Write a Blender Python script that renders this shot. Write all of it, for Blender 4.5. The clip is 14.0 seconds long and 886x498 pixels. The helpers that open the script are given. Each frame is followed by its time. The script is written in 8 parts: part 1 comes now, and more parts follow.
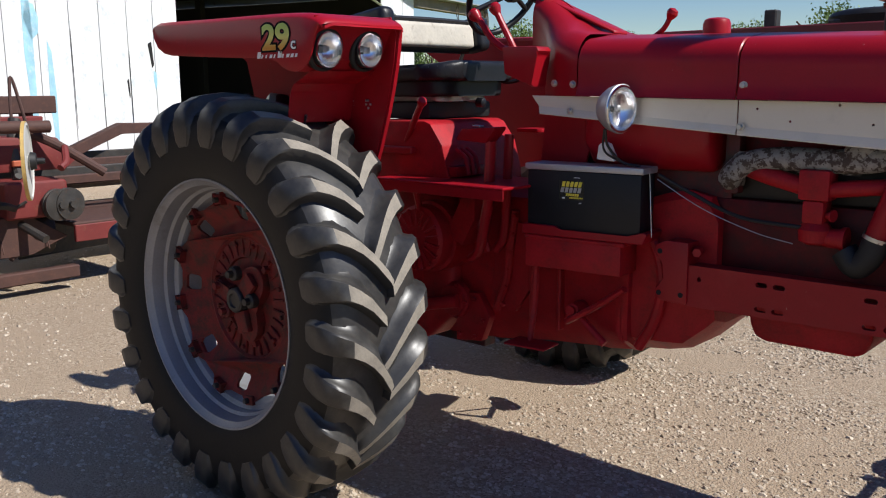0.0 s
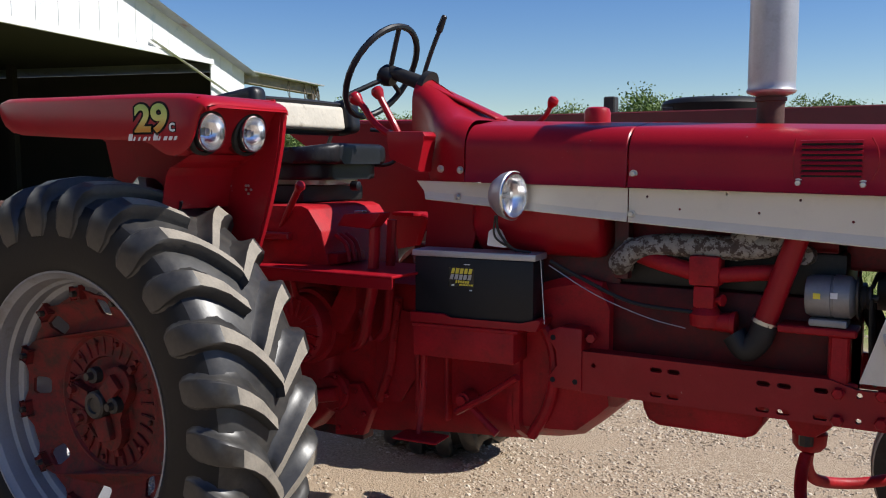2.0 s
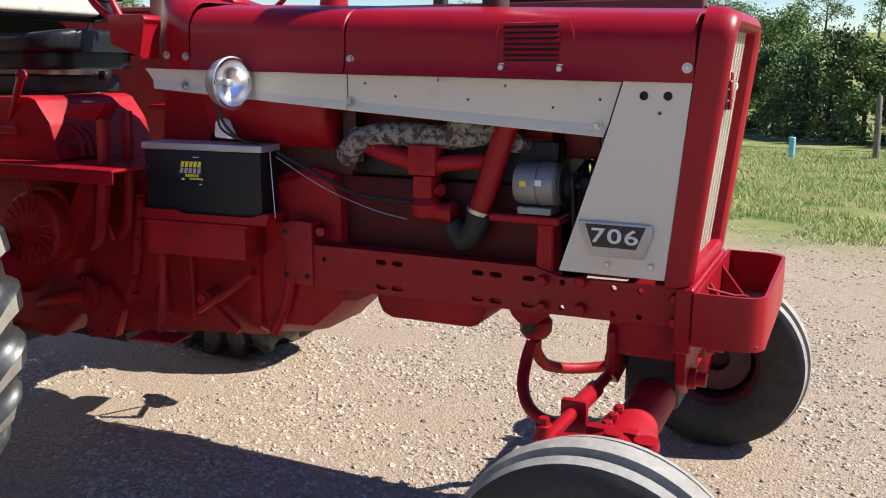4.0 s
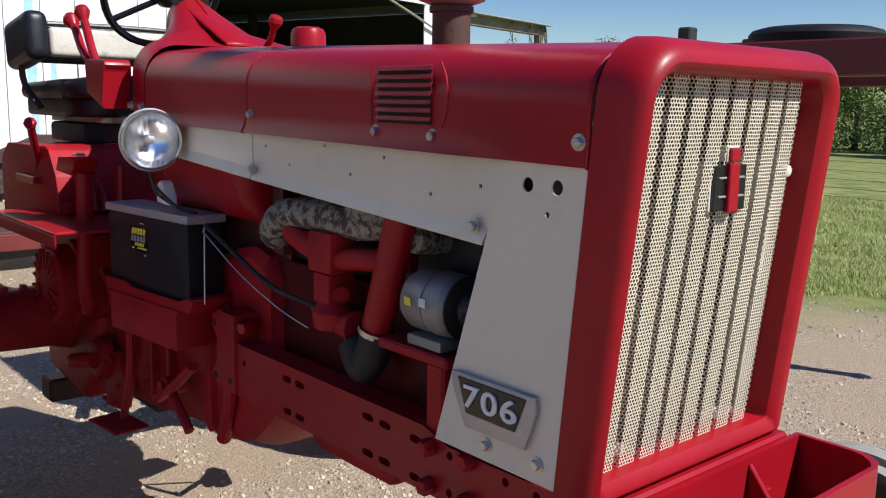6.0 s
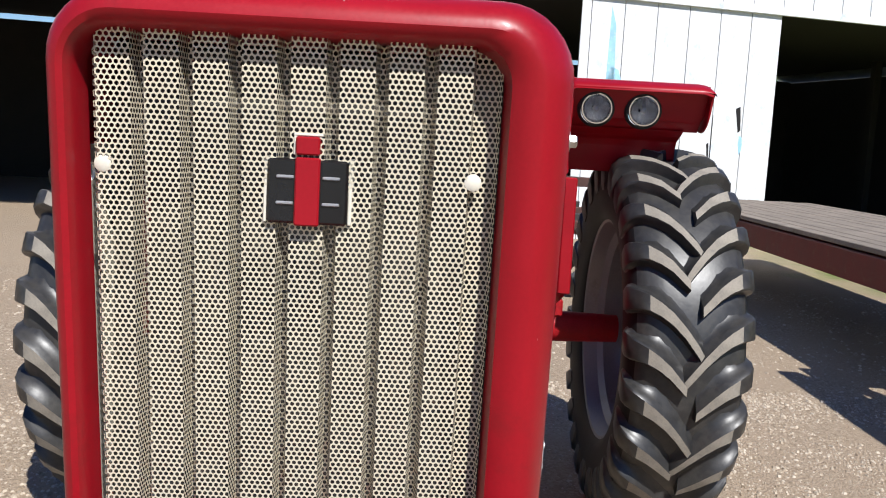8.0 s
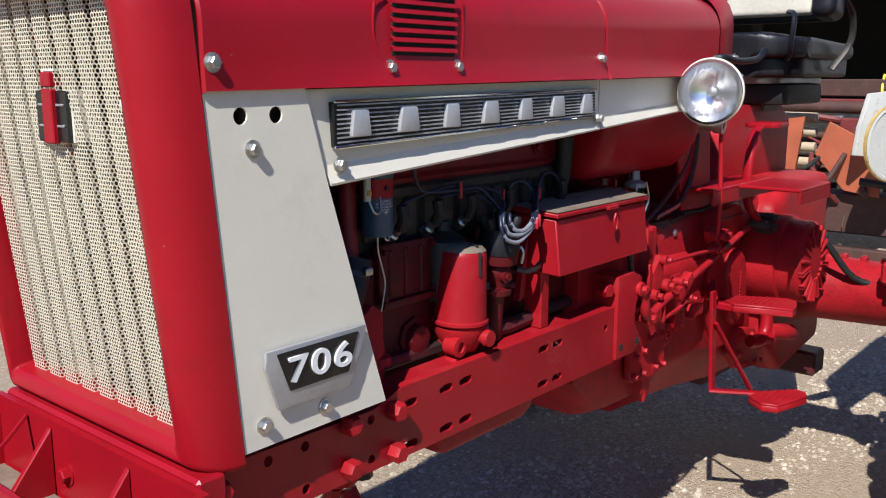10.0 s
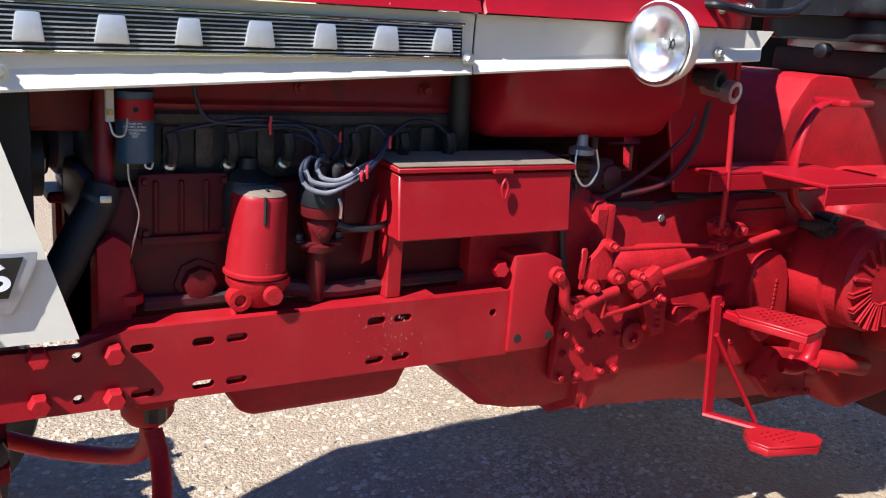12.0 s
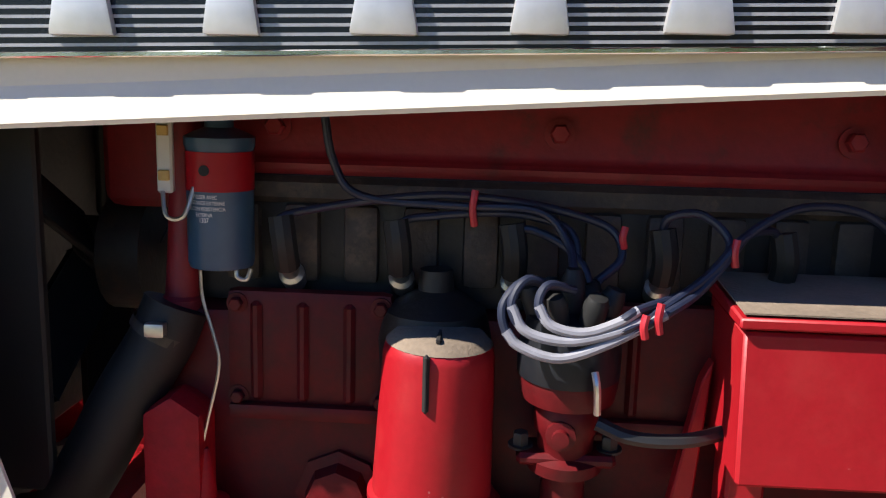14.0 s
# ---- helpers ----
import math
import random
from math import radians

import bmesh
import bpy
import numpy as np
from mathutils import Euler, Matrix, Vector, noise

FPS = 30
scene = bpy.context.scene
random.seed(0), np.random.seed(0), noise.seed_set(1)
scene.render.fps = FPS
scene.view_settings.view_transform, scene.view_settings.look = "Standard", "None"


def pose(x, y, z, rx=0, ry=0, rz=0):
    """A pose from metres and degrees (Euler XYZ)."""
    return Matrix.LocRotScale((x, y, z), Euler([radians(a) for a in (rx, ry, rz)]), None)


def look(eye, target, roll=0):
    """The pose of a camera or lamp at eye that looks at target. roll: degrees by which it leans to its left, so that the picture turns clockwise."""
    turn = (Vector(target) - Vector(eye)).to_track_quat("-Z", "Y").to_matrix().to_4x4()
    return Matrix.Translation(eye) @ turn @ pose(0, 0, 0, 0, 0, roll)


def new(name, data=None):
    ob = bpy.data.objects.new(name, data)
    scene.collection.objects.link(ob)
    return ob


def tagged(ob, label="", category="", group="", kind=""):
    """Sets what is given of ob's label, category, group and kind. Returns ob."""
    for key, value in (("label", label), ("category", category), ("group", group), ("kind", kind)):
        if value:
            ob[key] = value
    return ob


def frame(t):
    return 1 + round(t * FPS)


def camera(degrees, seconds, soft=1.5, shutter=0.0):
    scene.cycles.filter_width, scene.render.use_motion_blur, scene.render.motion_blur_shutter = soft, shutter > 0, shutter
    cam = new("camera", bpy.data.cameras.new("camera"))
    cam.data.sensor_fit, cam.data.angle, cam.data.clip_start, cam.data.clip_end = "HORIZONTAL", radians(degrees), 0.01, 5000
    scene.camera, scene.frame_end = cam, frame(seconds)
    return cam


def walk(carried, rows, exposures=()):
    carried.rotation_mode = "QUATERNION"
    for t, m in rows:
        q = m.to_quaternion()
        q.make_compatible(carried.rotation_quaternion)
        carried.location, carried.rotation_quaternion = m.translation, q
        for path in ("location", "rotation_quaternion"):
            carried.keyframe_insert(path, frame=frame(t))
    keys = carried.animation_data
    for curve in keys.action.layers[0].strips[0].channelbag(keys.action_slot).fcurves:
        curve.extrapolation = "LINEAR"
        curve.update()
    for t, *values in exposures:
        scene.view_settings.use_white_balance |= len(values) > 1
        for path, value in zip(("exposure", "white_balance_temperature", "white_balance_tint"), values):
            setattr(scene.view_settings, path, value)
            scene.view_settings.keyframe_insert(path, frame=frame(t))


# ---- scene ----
cam = camera(53.0, 14.0, soft=1.1)
PATH = [
    (0, (3.404, -3.164, 1.612), (2.073, -1.715, 1.254), -0.4),
    (0.5, (3.259, -3.147, 1.62), (2.077, -1.577, 1.253), -0.1),
    (1, (3.169, -3.163, 1.635), (2.068, -1.526, 1.305), 0.2),
    (1.5, (3.154, -3.179, 1.646), (2.061, -1.525, 1.382), 0.0),
    (2, (3.139, -3.191, 1.648), (2.103, -1.491, 1.454), 0.1),
    (2.5, (3.128, -3.175, 1.659), (2.12, -1.456, 1.484), 0.3),
    (3, (3.173, -3.135, 1.617), (2.201, -1.417, 1.295), -0.5),
    (3.2, (3.24, -3.105, 1.624), (2.312, -1.377, 1.233), -1.1),
    (3.5, (3.471, -3.033, 1.613), (2.593, -1.285, 1.194), -1.5),
    (4, (3.633, -2.825, 1.598), (2.803, -1.052, 1.19), 0.2),
    (4.2, (3.659, -2.689, 1.587), (2.779, -0.939, 1.182), 1.2),
    (6.3, (4.266, -1.17, 1.648), (2.683, 0.001, 1.301), -0.1),
    (6.5, (4.374, -1.004, 1.62), (2.733, 0.07, 1.225), -1.1),
    (7, (4.516, -0.605, 1.627), (2.73, 0.202, 1.226), -1.4),
    (7.2, (4.499, -0.443, 1.602), (2.643, 0.231, 1.285), -0.6),
    (9.3, (4.146, 1.089, 1.575), (2.409, 0.173, 1.195), 1.4),
    (9.5, (4.105, 1.229, 1.581), (2.416, 0.214, 1.236), 0.6),
    (10, (3.948, 1.395, 1.567), (2.45, 0.124, 1.19), 0.0),
    (10.2, (3.848, 1.421, 1.56), (2.448, 0.067, 1.104), 0.3),
    (10.5, (3.696, 1.476, 1.553), (2.448, 0.032, 0.955), 0.4),
    (11, (3.531, 1.751, 1.544), (2.459, 0.2, 0.878), -0.5),
    (11.5, (3.355, 1.921, 1.567), (2.305, 0.304, 1.035), 1.4),
    (12, (3.06, 1.809, 1.549), (2.052, 0.155, 1.05), 4.3),
    (12.3, (2.874, 1.754, 1.535), (2.027, 0.022, 1.001), 3.6),
    (12.5, (2.748, 1.719, 1.541), (2.058, -0.071, 0.973), 2.3),
    (13, (2.504, 1.659, 1.534), (2.237, -0.252, 1.01), -0.8),
    (13.5, (2.439, 1.403, 1.487), (2.504, -0.544, 1.032), -1.2),
    (14, (2.457, 1.025, 1.446), (2.578, -0.938, 1.08), 1.5),
]
walk(cam, [(t, look(e, g, r)) for t, e, g, r in PATH], [(0, 0.36, 6350, 10), (0.6, 0.4, 6350, 10), (1.1, 0.52, 6400, 10), (2.5, 0.46, 6400, 10), (3.0, 0.35, 6350, 10), (3.5, 0.7, 6350, 10), (4.2, 0.9, 6300, 10), (6.3, 0.42, 6200, 10), (7.2, 0.42, 6200, 10), (9.3, 0.4, 6100, 10), (10.2, 0.6, 6100, 10), (11.0, 0.92, 6050, 10), (12.0, 1.12, 6050, 10), (13.0, 1.44, 6300, 10), (13.5, 1.28, 6400, 10), (14.0, 1.2, 6700, 10)])

# ---- world and sun ----
SUN = Vector((0.88, 0.345, 1.0)).normalized()
world = bpy.data.worlds.new("sky_world")
scene.world = world
world.use_nodes = True
wn = world.node_tree
sky = wn.nodes.new("ShaderNodeTexSky")
sky.sky_type = "NISHITA"
sky.sun_disc = False
sky.sun_elevation = math.asin(SUN.z)
sky.sun_rotation = math.atan2(SUN.x, SUN.y)
sky.air_density, sky.dust_density, sky.ozone_density = 1.0, 0.15, 3.0
tone = wn.nodes.new("ShaderNodeHueSaturation")
tone.inputs["Saturation"].default_value = 1.32
tone.inputs["Hue"].default_value = 0.515
wn.links.new(sky.outputs[0], tone.inputs["Color"])
wn.links.new(tone.outputs[0], wn.nodes["Background"].inputs[0])
wn.nodes["Background"].inputs[1].default_value = 0.077
sun_data = bpy.data.lights.new("sun", "SUN")
sun_data.energy, sun_data.angle, sun_data.color = 5.0, radians(0.53), (1.0, 0.96, 0.90)
sun_lamp = new("sun", sun_data)
sun_lamp.matrix_world = look(SUN * 50, (0, 0, 0))


# ---- materials ----
def material(name, color, rough=0.5, metal=0.0, vary=0.12, scale=8.0, fine=90.0, bump=0.15, second=None, amount=0.5,
             coat=0.0, spec=0.5, coords="Object", rvary=0.12, patch=(0.55, 0.7), chips=None):
    """A procedural surface: two scales of colour change, an optional second colour in patches, fine relief."""
    m = bpy.data.materials.new(name)
    m.use_nodes = True
    nt = m.node_tree
    n, l = nt.nodes, nt.links
    b = n["Principled BSDF"]
    tc = n.new("ShaderNodeTexCoord")
    big = n.new("ShaderNodeTexNoise")
    big.inputs["Scale"].default_value = scale
    big.inputs["Detail"].default_value = 6
    small = n.new("ShaderNodeTexNoise")
    small.inputs["Scale"].default_value = fine
    small.inputs["Detail"].default_value = 4
    for t in (big, small):
        l.new(tc.outputs[coords], t.inputs["Vector"])
    mixed = n.new("ShaderNodeMath")
    mixed.operation = "MULTIPLY_ADD"
    l.new(big.outputs["Fac"], mixed.inputs[0])
    mixed.inputs[1].default_value = 0.65
    sm = n.new("ShaderNodeMath")
    sm.operation = "MULTIPLY"
    sm.inputs[1].default_value = 0.35
    l.new(small.outputs["Fac"], sm.inputs[0])
    l.new(sm.outputs[0], mixed.inputs[2])
    ramp = n.new("ShaderNodeValToRGB")
    c = Vector(color)
    ramp.color_ramp.elements[0].position, ramp.color_ramp.elements[1].position = 0.3, 0.7
    ramp.color_ramp.elements[0].color = (*(c * (1 - vary)), 1)
    ramp.color_ramp.elements[1].color = (*(c * (1 + vary)), 1)
    l.new(mixed.outputs[0], ramp.inputs[0])
    out = ramp.outputs[0]
    if second:
        pn = n.new("ShaderNodeTexNoise")
        pn.inputs["Scale"].default_value = scale * 1.7
        pn.inputs["Detail"].default_value = 9
        pn.inputs["Roughness"].default_value = 0.7
        l.new(tc.outputs[coords], pn.inputs["Vector"])
        pr = n.new("ShaderNodeValToRGB")
        pr.color_ramp.elements[0].position, pr.color_ramp.elements[1].position = patch
        pr.color_ramp.elements[1].color = (amount, amount, amount, 1)
        l.new(pn.outputs["Fac"], pr.inputs[0])
        mx = n.new("ShaderNodeMixRGB")
        mx.inputs[2].default_value = (*second, 1)
        l.new(pr.outputs[0], mx.inputs[0])
        l.new(out, mx.inputs[1])
        out = mx.outputs[0]
    if chips:
        cn = n.new("ShaderNodeTexNoise")
        cn.inputs["Scale"].default_value = 34
        cn.inputs["Detail"].default_value = 3
        cn.inputs["Roughness"].default_value = 0.75
        l.new(tc.outputs[coords], cn.inputs["Vector"])
        cr = n.new("ShaderNodeValToRGB")
        cr.color_ramp.elements[0].position, cr.color_ramp.elements[1].position = 0.73, 0.76
        cr.color_ramp.elements[1].color = (0.55, 0.55, 0.55, 1)
        l.new(cn.outputs["Fac"], cr.inputs[0])
        cx = n.new("ShaderNodeMixRGB")
        cx.inputs[2].default_value = (*chips, 1)
        l.new(cr.outputs[0], cx.inputs[0])
        l.new(out, cx.inputs[1])
        out = cx.outputs[0]
    l.new(out, b.inputs["Base Color"])
    rr = n.new("ShaderNodeMapRange")
    rr.inputs[3].default_value, rr.inputs[4].default_value = max(0.02, rough - rvary), min(1, rough + rvary)
    l.new(mixed.outputs[0], rr.inputs[0])
    l.new(rr.outputs[0], b.inputs["Roughness"])
    b.inputs["Metallic"].default_value = metal
    b.inputs["Coat Weight"].default_value = coat
    b.inputs["Coat Roughness"].default_value = 0.12
    b.inputs["Specular IOR Level"].default_value = spec
    if bump:
        bp = n.new("ShaderNodeBump")
        bp.inputs["Strength"].default_value = bump
        bp.inputs["Distance"].default_value = 0.004
        l.new(mixed.outputs[0], bp.inputs["Height"])
        l.new(bp.outputs[0], b.inputs["Normal"])
    return m


def ramp_print(name):
    """A printed decal that runs from orange at its foot to pale green at its top."""
    m = bpy.data.materials.new(name)
    m.use_nodes = True
    n, l = m.node_tree.nodes, m.node_tree.links
    tc = n.new("ShaderNodeTexCoord")
    sp = n.new("ShaderNodeSeparateXYZ")
    l.new(tc.outputs["Object"], sp.inputs[0])
    mr = n.new("ShaderNodeMapRange")
    mr.inputs[2].default_value = 0.085
    l.new(sp.outputs[1], mr.inputs[0])
    cr = n.new("ShaderNodeValToRGB")
    e = cr.color_ramp.elements
    e[0].position, e[0].color = 0.05, (0.55, 0.24, 0.03, 1)
    e[1].position, e[1].color = 0.85, (0.38, 0.50, 0.13, 1)
    mid = e.new(0.45)
    mid.color = (0.62, 0.58, 0.16, 1)
    l.new(mr.outputs[0], cr.inputs[0])
    l.new(cr.outputs[0], n["Principled BSDF"].inputs["Base Color"])
    n["Principled BSDF"].inputs["Roughness"].default_value = 0.4
    return m


RED = (0.285, 0.0045, 0.011)
red = material("red_paint", RED, 0.38, vary=0.13, scale=5, fine=160, bump=0.06, coat=0.03, spec=0.27, rvary=0.16, second=(0.19, 0.008, 0.010), amount=0.5, chips=(0.42, 0.30, 0.27))
red_scuffed = material("scuffed_red_paint", (RED[0], RED[1] * 1.5, RED[2] * 1.1), 0.42, vary=0.15, scale=5, fine=160, bump=0.10, coat=0.02, spec=0.27, rvary=0.18, second=(0.42, 0.06, 0.05), amount=0.26, patch=(0.50, 0.78), chips=(0.46, 0.33, 0.29))
# grimy engine red, with the shade of the bay mixed into its tone
red_bay_shaded = material("bay_shaded_red_paint", (0.095, 0.004, 0.006), 0.5, vary=0.25, scale=8, fine=100, bump=0.3, spec=0.25, second=(0.035, 0.009, 0.009), amount=0.75, patch=(0.45, 0.66))
red_cast = material("red_painted_casting", (0.33, 0.009, 0.014), 0.5, vary=0.28, scale=9, fine=120, bump=0.7, spec=0.22, second=(0.085, 0.012, 0.012), amount=0.55, patch=(0.50, 0.74), chips=(0.34, 0.22, 0.18))
# black grime patches over a red base darkened to hold engine-bay shade
red_grimy_shaded = material("grimy_shaded_red_casting", (0.088, 0.006, 0.008), 0.6, vary=0.35, scale=7, fine=80, bump=0.6, second=(0.018, 0.013, 0.011), amount=0.9, patch=(0.42, 0.60))
white_paint = material("cream_white_paint", (0.66, 0.615, 0.51), 0.38, vary=0.04, scale=4, fine=200, bump=0.04, coat=0.1, second=(0.45, 0.42, 0.35), amount=0.25)
red_dark = material("dull_dark_red_enamel", (0.21, 0.007, 0.012), 0.55, vary=0.25, scale=9, fine=90, bump=0.4, second=(0.04, 0.02, 0.017), amount=0.7)
mirror_metal = material("lamp_reflector_mirror", (0.85, 0.85, 0.86), 0.24, metal=1.0, vary=0.03, scale=20, bump=0.0, rvary=0.02)
bright_metal = material("bright_pot_metal", (0.60, 0.60, 0.60), 0.38, metal=0.6, vary=0.1, scale=30, bump=0.05)
red_disc = material("weathered_wheel_red", (0.165, 0.016, 0.014), 0.6, vary=0.3, scale=9, fine=90, bump=0.5, spec=0.25, second=(0.05, 0.022, 0.016), amount=0.85, patch=(0.44, 0.62), chips=(0.26, 0.13, 0.10))
rim_silver = material("dull_rim_silver", (0.27, 0.27, 0.28), 0.5, metal=0.45, vary=0.15, scale=5, fine=120, bump=0.15, second=(0.17, 0.15, 0.13), amount=0.6)
baked_oil = material("baked_oil_iron", (0.045, 0.032, 0.025), 0.6, vary=0.45, scale=24, fine=120, bump=0.7, second=(0.11, 0.075, 0.05), amount=0.6, patch=(0.52, 0.62))
silver = material("silver_paint", (0.42, 0.42, 0.43), 0.42, metal=0.55, vary=0.12, scale=9, fine=150, bump=0.1, second=(0.30, 0.29, 0.27), amount=0.5)
chrome = material("chrome", (0.78, 0.78, 0.78), 0.12, metal=1.0, vary=0.05, scale=20, bump=0.03, rvary=0.05)
steel = material("zinc_plated_steel", (0.55, 0.54, 0.50), 0.35, metal=0.9, vary=0.2, scale=60, bump=0.2)
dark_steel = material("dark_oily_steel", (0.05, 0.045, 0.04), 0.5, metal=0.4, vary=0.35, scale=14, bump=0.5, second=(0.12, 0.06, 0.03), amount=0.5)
rubber = material("tyre_rubber", (0.0085, 0.008, 0.008), 0.55, vary=0.3, scale=6, fine=70, bump=0.25, spec=0.25, second=(0.015, 0.013, 0.012), amount=0.6)
lug_mat = material("worn_lug_rubber", (0.026, 0.025, 0.0245), 0.40, vary=0.3, scale=8, fine=60, bump=0.25, second=(0.062, 0.057, 0.049), amount=0.6, patch=(0.45, 0.66))
lug_top_mat = material("dusty_lug_tread", (0.235, 0.208, 0.168), 0.85, vary=0.25, scale=18, fine=140, bump=0.7, second=(0.08, 0.075, 0.07), amount=0.6)
front_tread = material("dusty_front_tyre", (0.27, 0.25, 0.215), 0.8, vary=0.25, scale=14, fine=60, bump=0.6, second=(0.40, 0.365, 0.30), amount=0.8)
front_side = material("dusty_front_sidewall", (0.024, 0.023, 0.0225), 0.6, vary=0.3, scale=10, fine=60, bump=0.35, spec=0.35, second=(0.060, 0.056, 0.050), amount=0.7, patch=(0.48, 0.72))
black_plastic = material("black_plastic", (0.009, 0.010, 0.013), 0.42, vary=0.2, scale=10, bump=0.1, spec=0.3, second=(0.022, 0.022, 0.023), amount=0.4)
black_rubber = material("black_hose_rubber", (0.008, 0.008, 0.008), 0.62, vary=0.3, scale=20, bump=0.3)
vinyl = material("black_vinyl", (0.009, 0.009, 0.011), 0.40, spec=0.35, vary=0.25, scale=12, fine=220, bump=0.3, second=(0.028, 0.028, 0.032), amount=0.5)
white_vinyl = material("cracked_white_vinyl", (0.50, 0.46, 0.38), 0.5, vary=0.14, scale=9, fine=60, bump=1.0, second=(0.25, 0.21, 0.16), amount=0.6, patch=(0.58, 0.66))
rust = material("rusty_steel", (0.062, 0.026, 0.018), 0.75, vary=0.3, scale=10, fine=90, bump=0.6, second=(0.12, 0.05, 0.028), amount=0.6)
rusty_red = material("weathered_red_steel", (0.145, 0.018, 0.015), 0.6, vary=0.22, scale=6, fine=90, bump=0.4, second=(0.16, 0.07, 0.04), amount=0.8)
maroon = material("maroon_trailer_paint", (0.115, 0.014, 0.014), 0.42, vary=0.15, scale=4, fine=90, bump=0.2, second=(0.10, 0.035, 0.022), amount=0.5)
manifold_mat = material("burnt_manifold_iron", (0.25, 0.235, 0.21), 0.8, vary=0.3, scale=22, fine=140, bump=0.8, second=(0.05, 0.03, 0.022), amount=0.95, patch=(0.49, 0.53))
rubbed_paint = material("rubbed_red_paint", (0.36, 0.10, 0.09), 0.7, vary=0.2, scale=40, bump=0.0)
alu = material("cast_aluminium", (0.26, 0.26, 0.265), 0.52, metal=0.6, vary=0.15, scale=20, bump=0.3)
wire_mat = material("navy_wire_sleeve", (0.012, 0.016, 0.035), 0.45, vary=0.2, scale=30, bump=0.1)
cable_mat = material("black_cable", (0.015, 0.015, 0.015), 0.5, vary=0.2, scale=30, bump=0.1)
dirt = material("dusty_soil_film", (0.17, 0.13, 0.095), 0.95, vary=0.25, scale=20, fine=200, bump=0.6)
barn_white = material("flaking_white_paint", (0.66, 0.66, 0.65), 0.6, vary=0.06, scale=2, fine=30, bump=0.2, second=(0.38, 0.46, 0.50), amount=0.6, patch=(0.56, 0.68))
# near-black puts the shade of the barn's inside into the colour
barn_inner_shade = material("barn_shade_black", (0.016, 0.013, 0.011), 0.9, vary=0.4, scale=2, fine=20, bump=0.4)
old_wood = material("weathered_timber", (0.22, 0.18, 0.14), 0.85, vary=0.3, scale=3, fine=40, bump=0.6, second=(0.10, 0.08, 0.06), amount=0.6)
tin = material("galvanised_roof_tin", (0.42, 0.43, 0.43), 0.5, metal=0.5, vary=0.15, scale=2, bump=0.1, second=(0.25, 0.13, 0.07), amount=0.7)
bark = material("tree_bark", (0.10, 0.075, 0.05), 0.9, vary=0.3, scale=6, bump=0.8)
blue_paint = material("blue_coil_enamel", (0.03, 0.075, 0.13), 0.4, vary=0.15, scale=20, bump=0.05)
yellow = material("yellow_print", (0.75, 0.62, 0.05), 0.5, vary=0.1, scale=20, bump=0.0)
decal_paint = ramp_print("green_to_orange_print")
pale = material("pale_print", (0.72, 0.72, 0.70), 0.5, vary=0.05, scale=20, bump=0.0)
amber_plastic = material("amber_plastic", (0.75, 0.22, 0.02), 0.3, vary=0.05, scale=20, bump=0.0)
orange_sheet = material("faded_orange_sheet", (0.36, 0.085, 0.035), 0.6, vary=0.2, scale=6, bump=0.3, second=(0.20, 0.09, 0.05), amount=0.7)
pale_rust = material("bleached_roller", (0.42, 0.33, 0.22), 0.7, vary=0.25, scale=8, bump=0.4, second=(0.22, 0.12, 0.07), amount=0.6)
chalk_white = material("chalky_white_enamel", (0.50, 0.49, 0.44), 0.55, vary=0.08, scale=8, bump=0.2, second=(0.26, 0.15, 0.09), amount=0.6, patch=(0.60, 0.68))
dull_yellow = material("faded_yellow_paint", (0.50, 0.33, 0.10), 0.6, vary=0.2, scale=12, bump=0.3, second=(0.22, 0.11, 0.05), amount=0.6)
streak_blue = material("weathered_blue_paint", (0.30, 0.52, 0.62), 0.7, vary=0.2, scale=6, bump=0.1, second=(0.6, 0.62, 0.62), amount=0.7)
blue_plastic = material("pale_blue_plastic", (0.22, 0.55, 0.66), 0.45, vary=0.08, scale=12, bump=0.05)
# greasy iron taken down to black so the colour gives bay shade
greasy_shade_black = material("greasy_shaded_black_iron", (0.012, 0.010, 0.009), 0.55, vary=0.4, scale=20, fine=90, bump=0.5, second=(0.03, 0.024, 0.02), amount=0.6)
clip_red = material("bright_red_plastic", (0.42, 0.02, 0.03), 0.4, vary=0.1, scale=40, bump=0.05)
sleeve_grey = material("bleached_sleeve", (0.22, 0.22, 0.25), 0.6, vary=0.15, scale=60, bump=0.1)
black_gloss = material("black_enamel", (0.008, 0.008, 0.009), 0.25, vary=0.2, scale=20, bump=0.03)
# black for solid shapes that paint the shade inside gaps, holes and grooves
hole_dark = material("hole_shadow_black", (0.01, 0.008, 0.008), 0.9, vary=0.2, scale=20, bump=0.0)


def glass_material(name, color=(1, 1, 1), rough=0.02):
    m = bpy.data.materials.new(name)
    m.use_nodes = True
    b = m.node_tree.nodes["Principled BSDF"]
    b.inputs["Base Color"].default_value = (*color, 1)
    b.inputs["Transmission Weight"].default_value = 1.0
    b.inputs["Roughness"].default_value = rough
    b.inputs["IOR"].default_value = 1.2
    return m


lamp_glass = glass_material("lamp_glass", (0.95, 0.96, 1.0), 0.06)
fl, ll = lamp_glass.node_tree.nodes, lamp_glass.node_tree.links
flute = fl.new("ShaderNodeTexWave")
flute.bands_direction = "Y"
flute.inputs["Scale"].default_value = 22
flute.inputs["Distortion"].default_value = 0.4
flute_bump = fl.new("ShaderNodeBump")
flute_bump.inputs["Strength"].default_value = 0.5
flute_bump.inputs["Distance"].default_value = 0.004
ll.new(fl.new("ShaderNodeTexCoord").outputs["Object"], flute.inputs["Vector"])
ll.new(flute.outputs["Fac"], flute_bump.inputs["Height"])
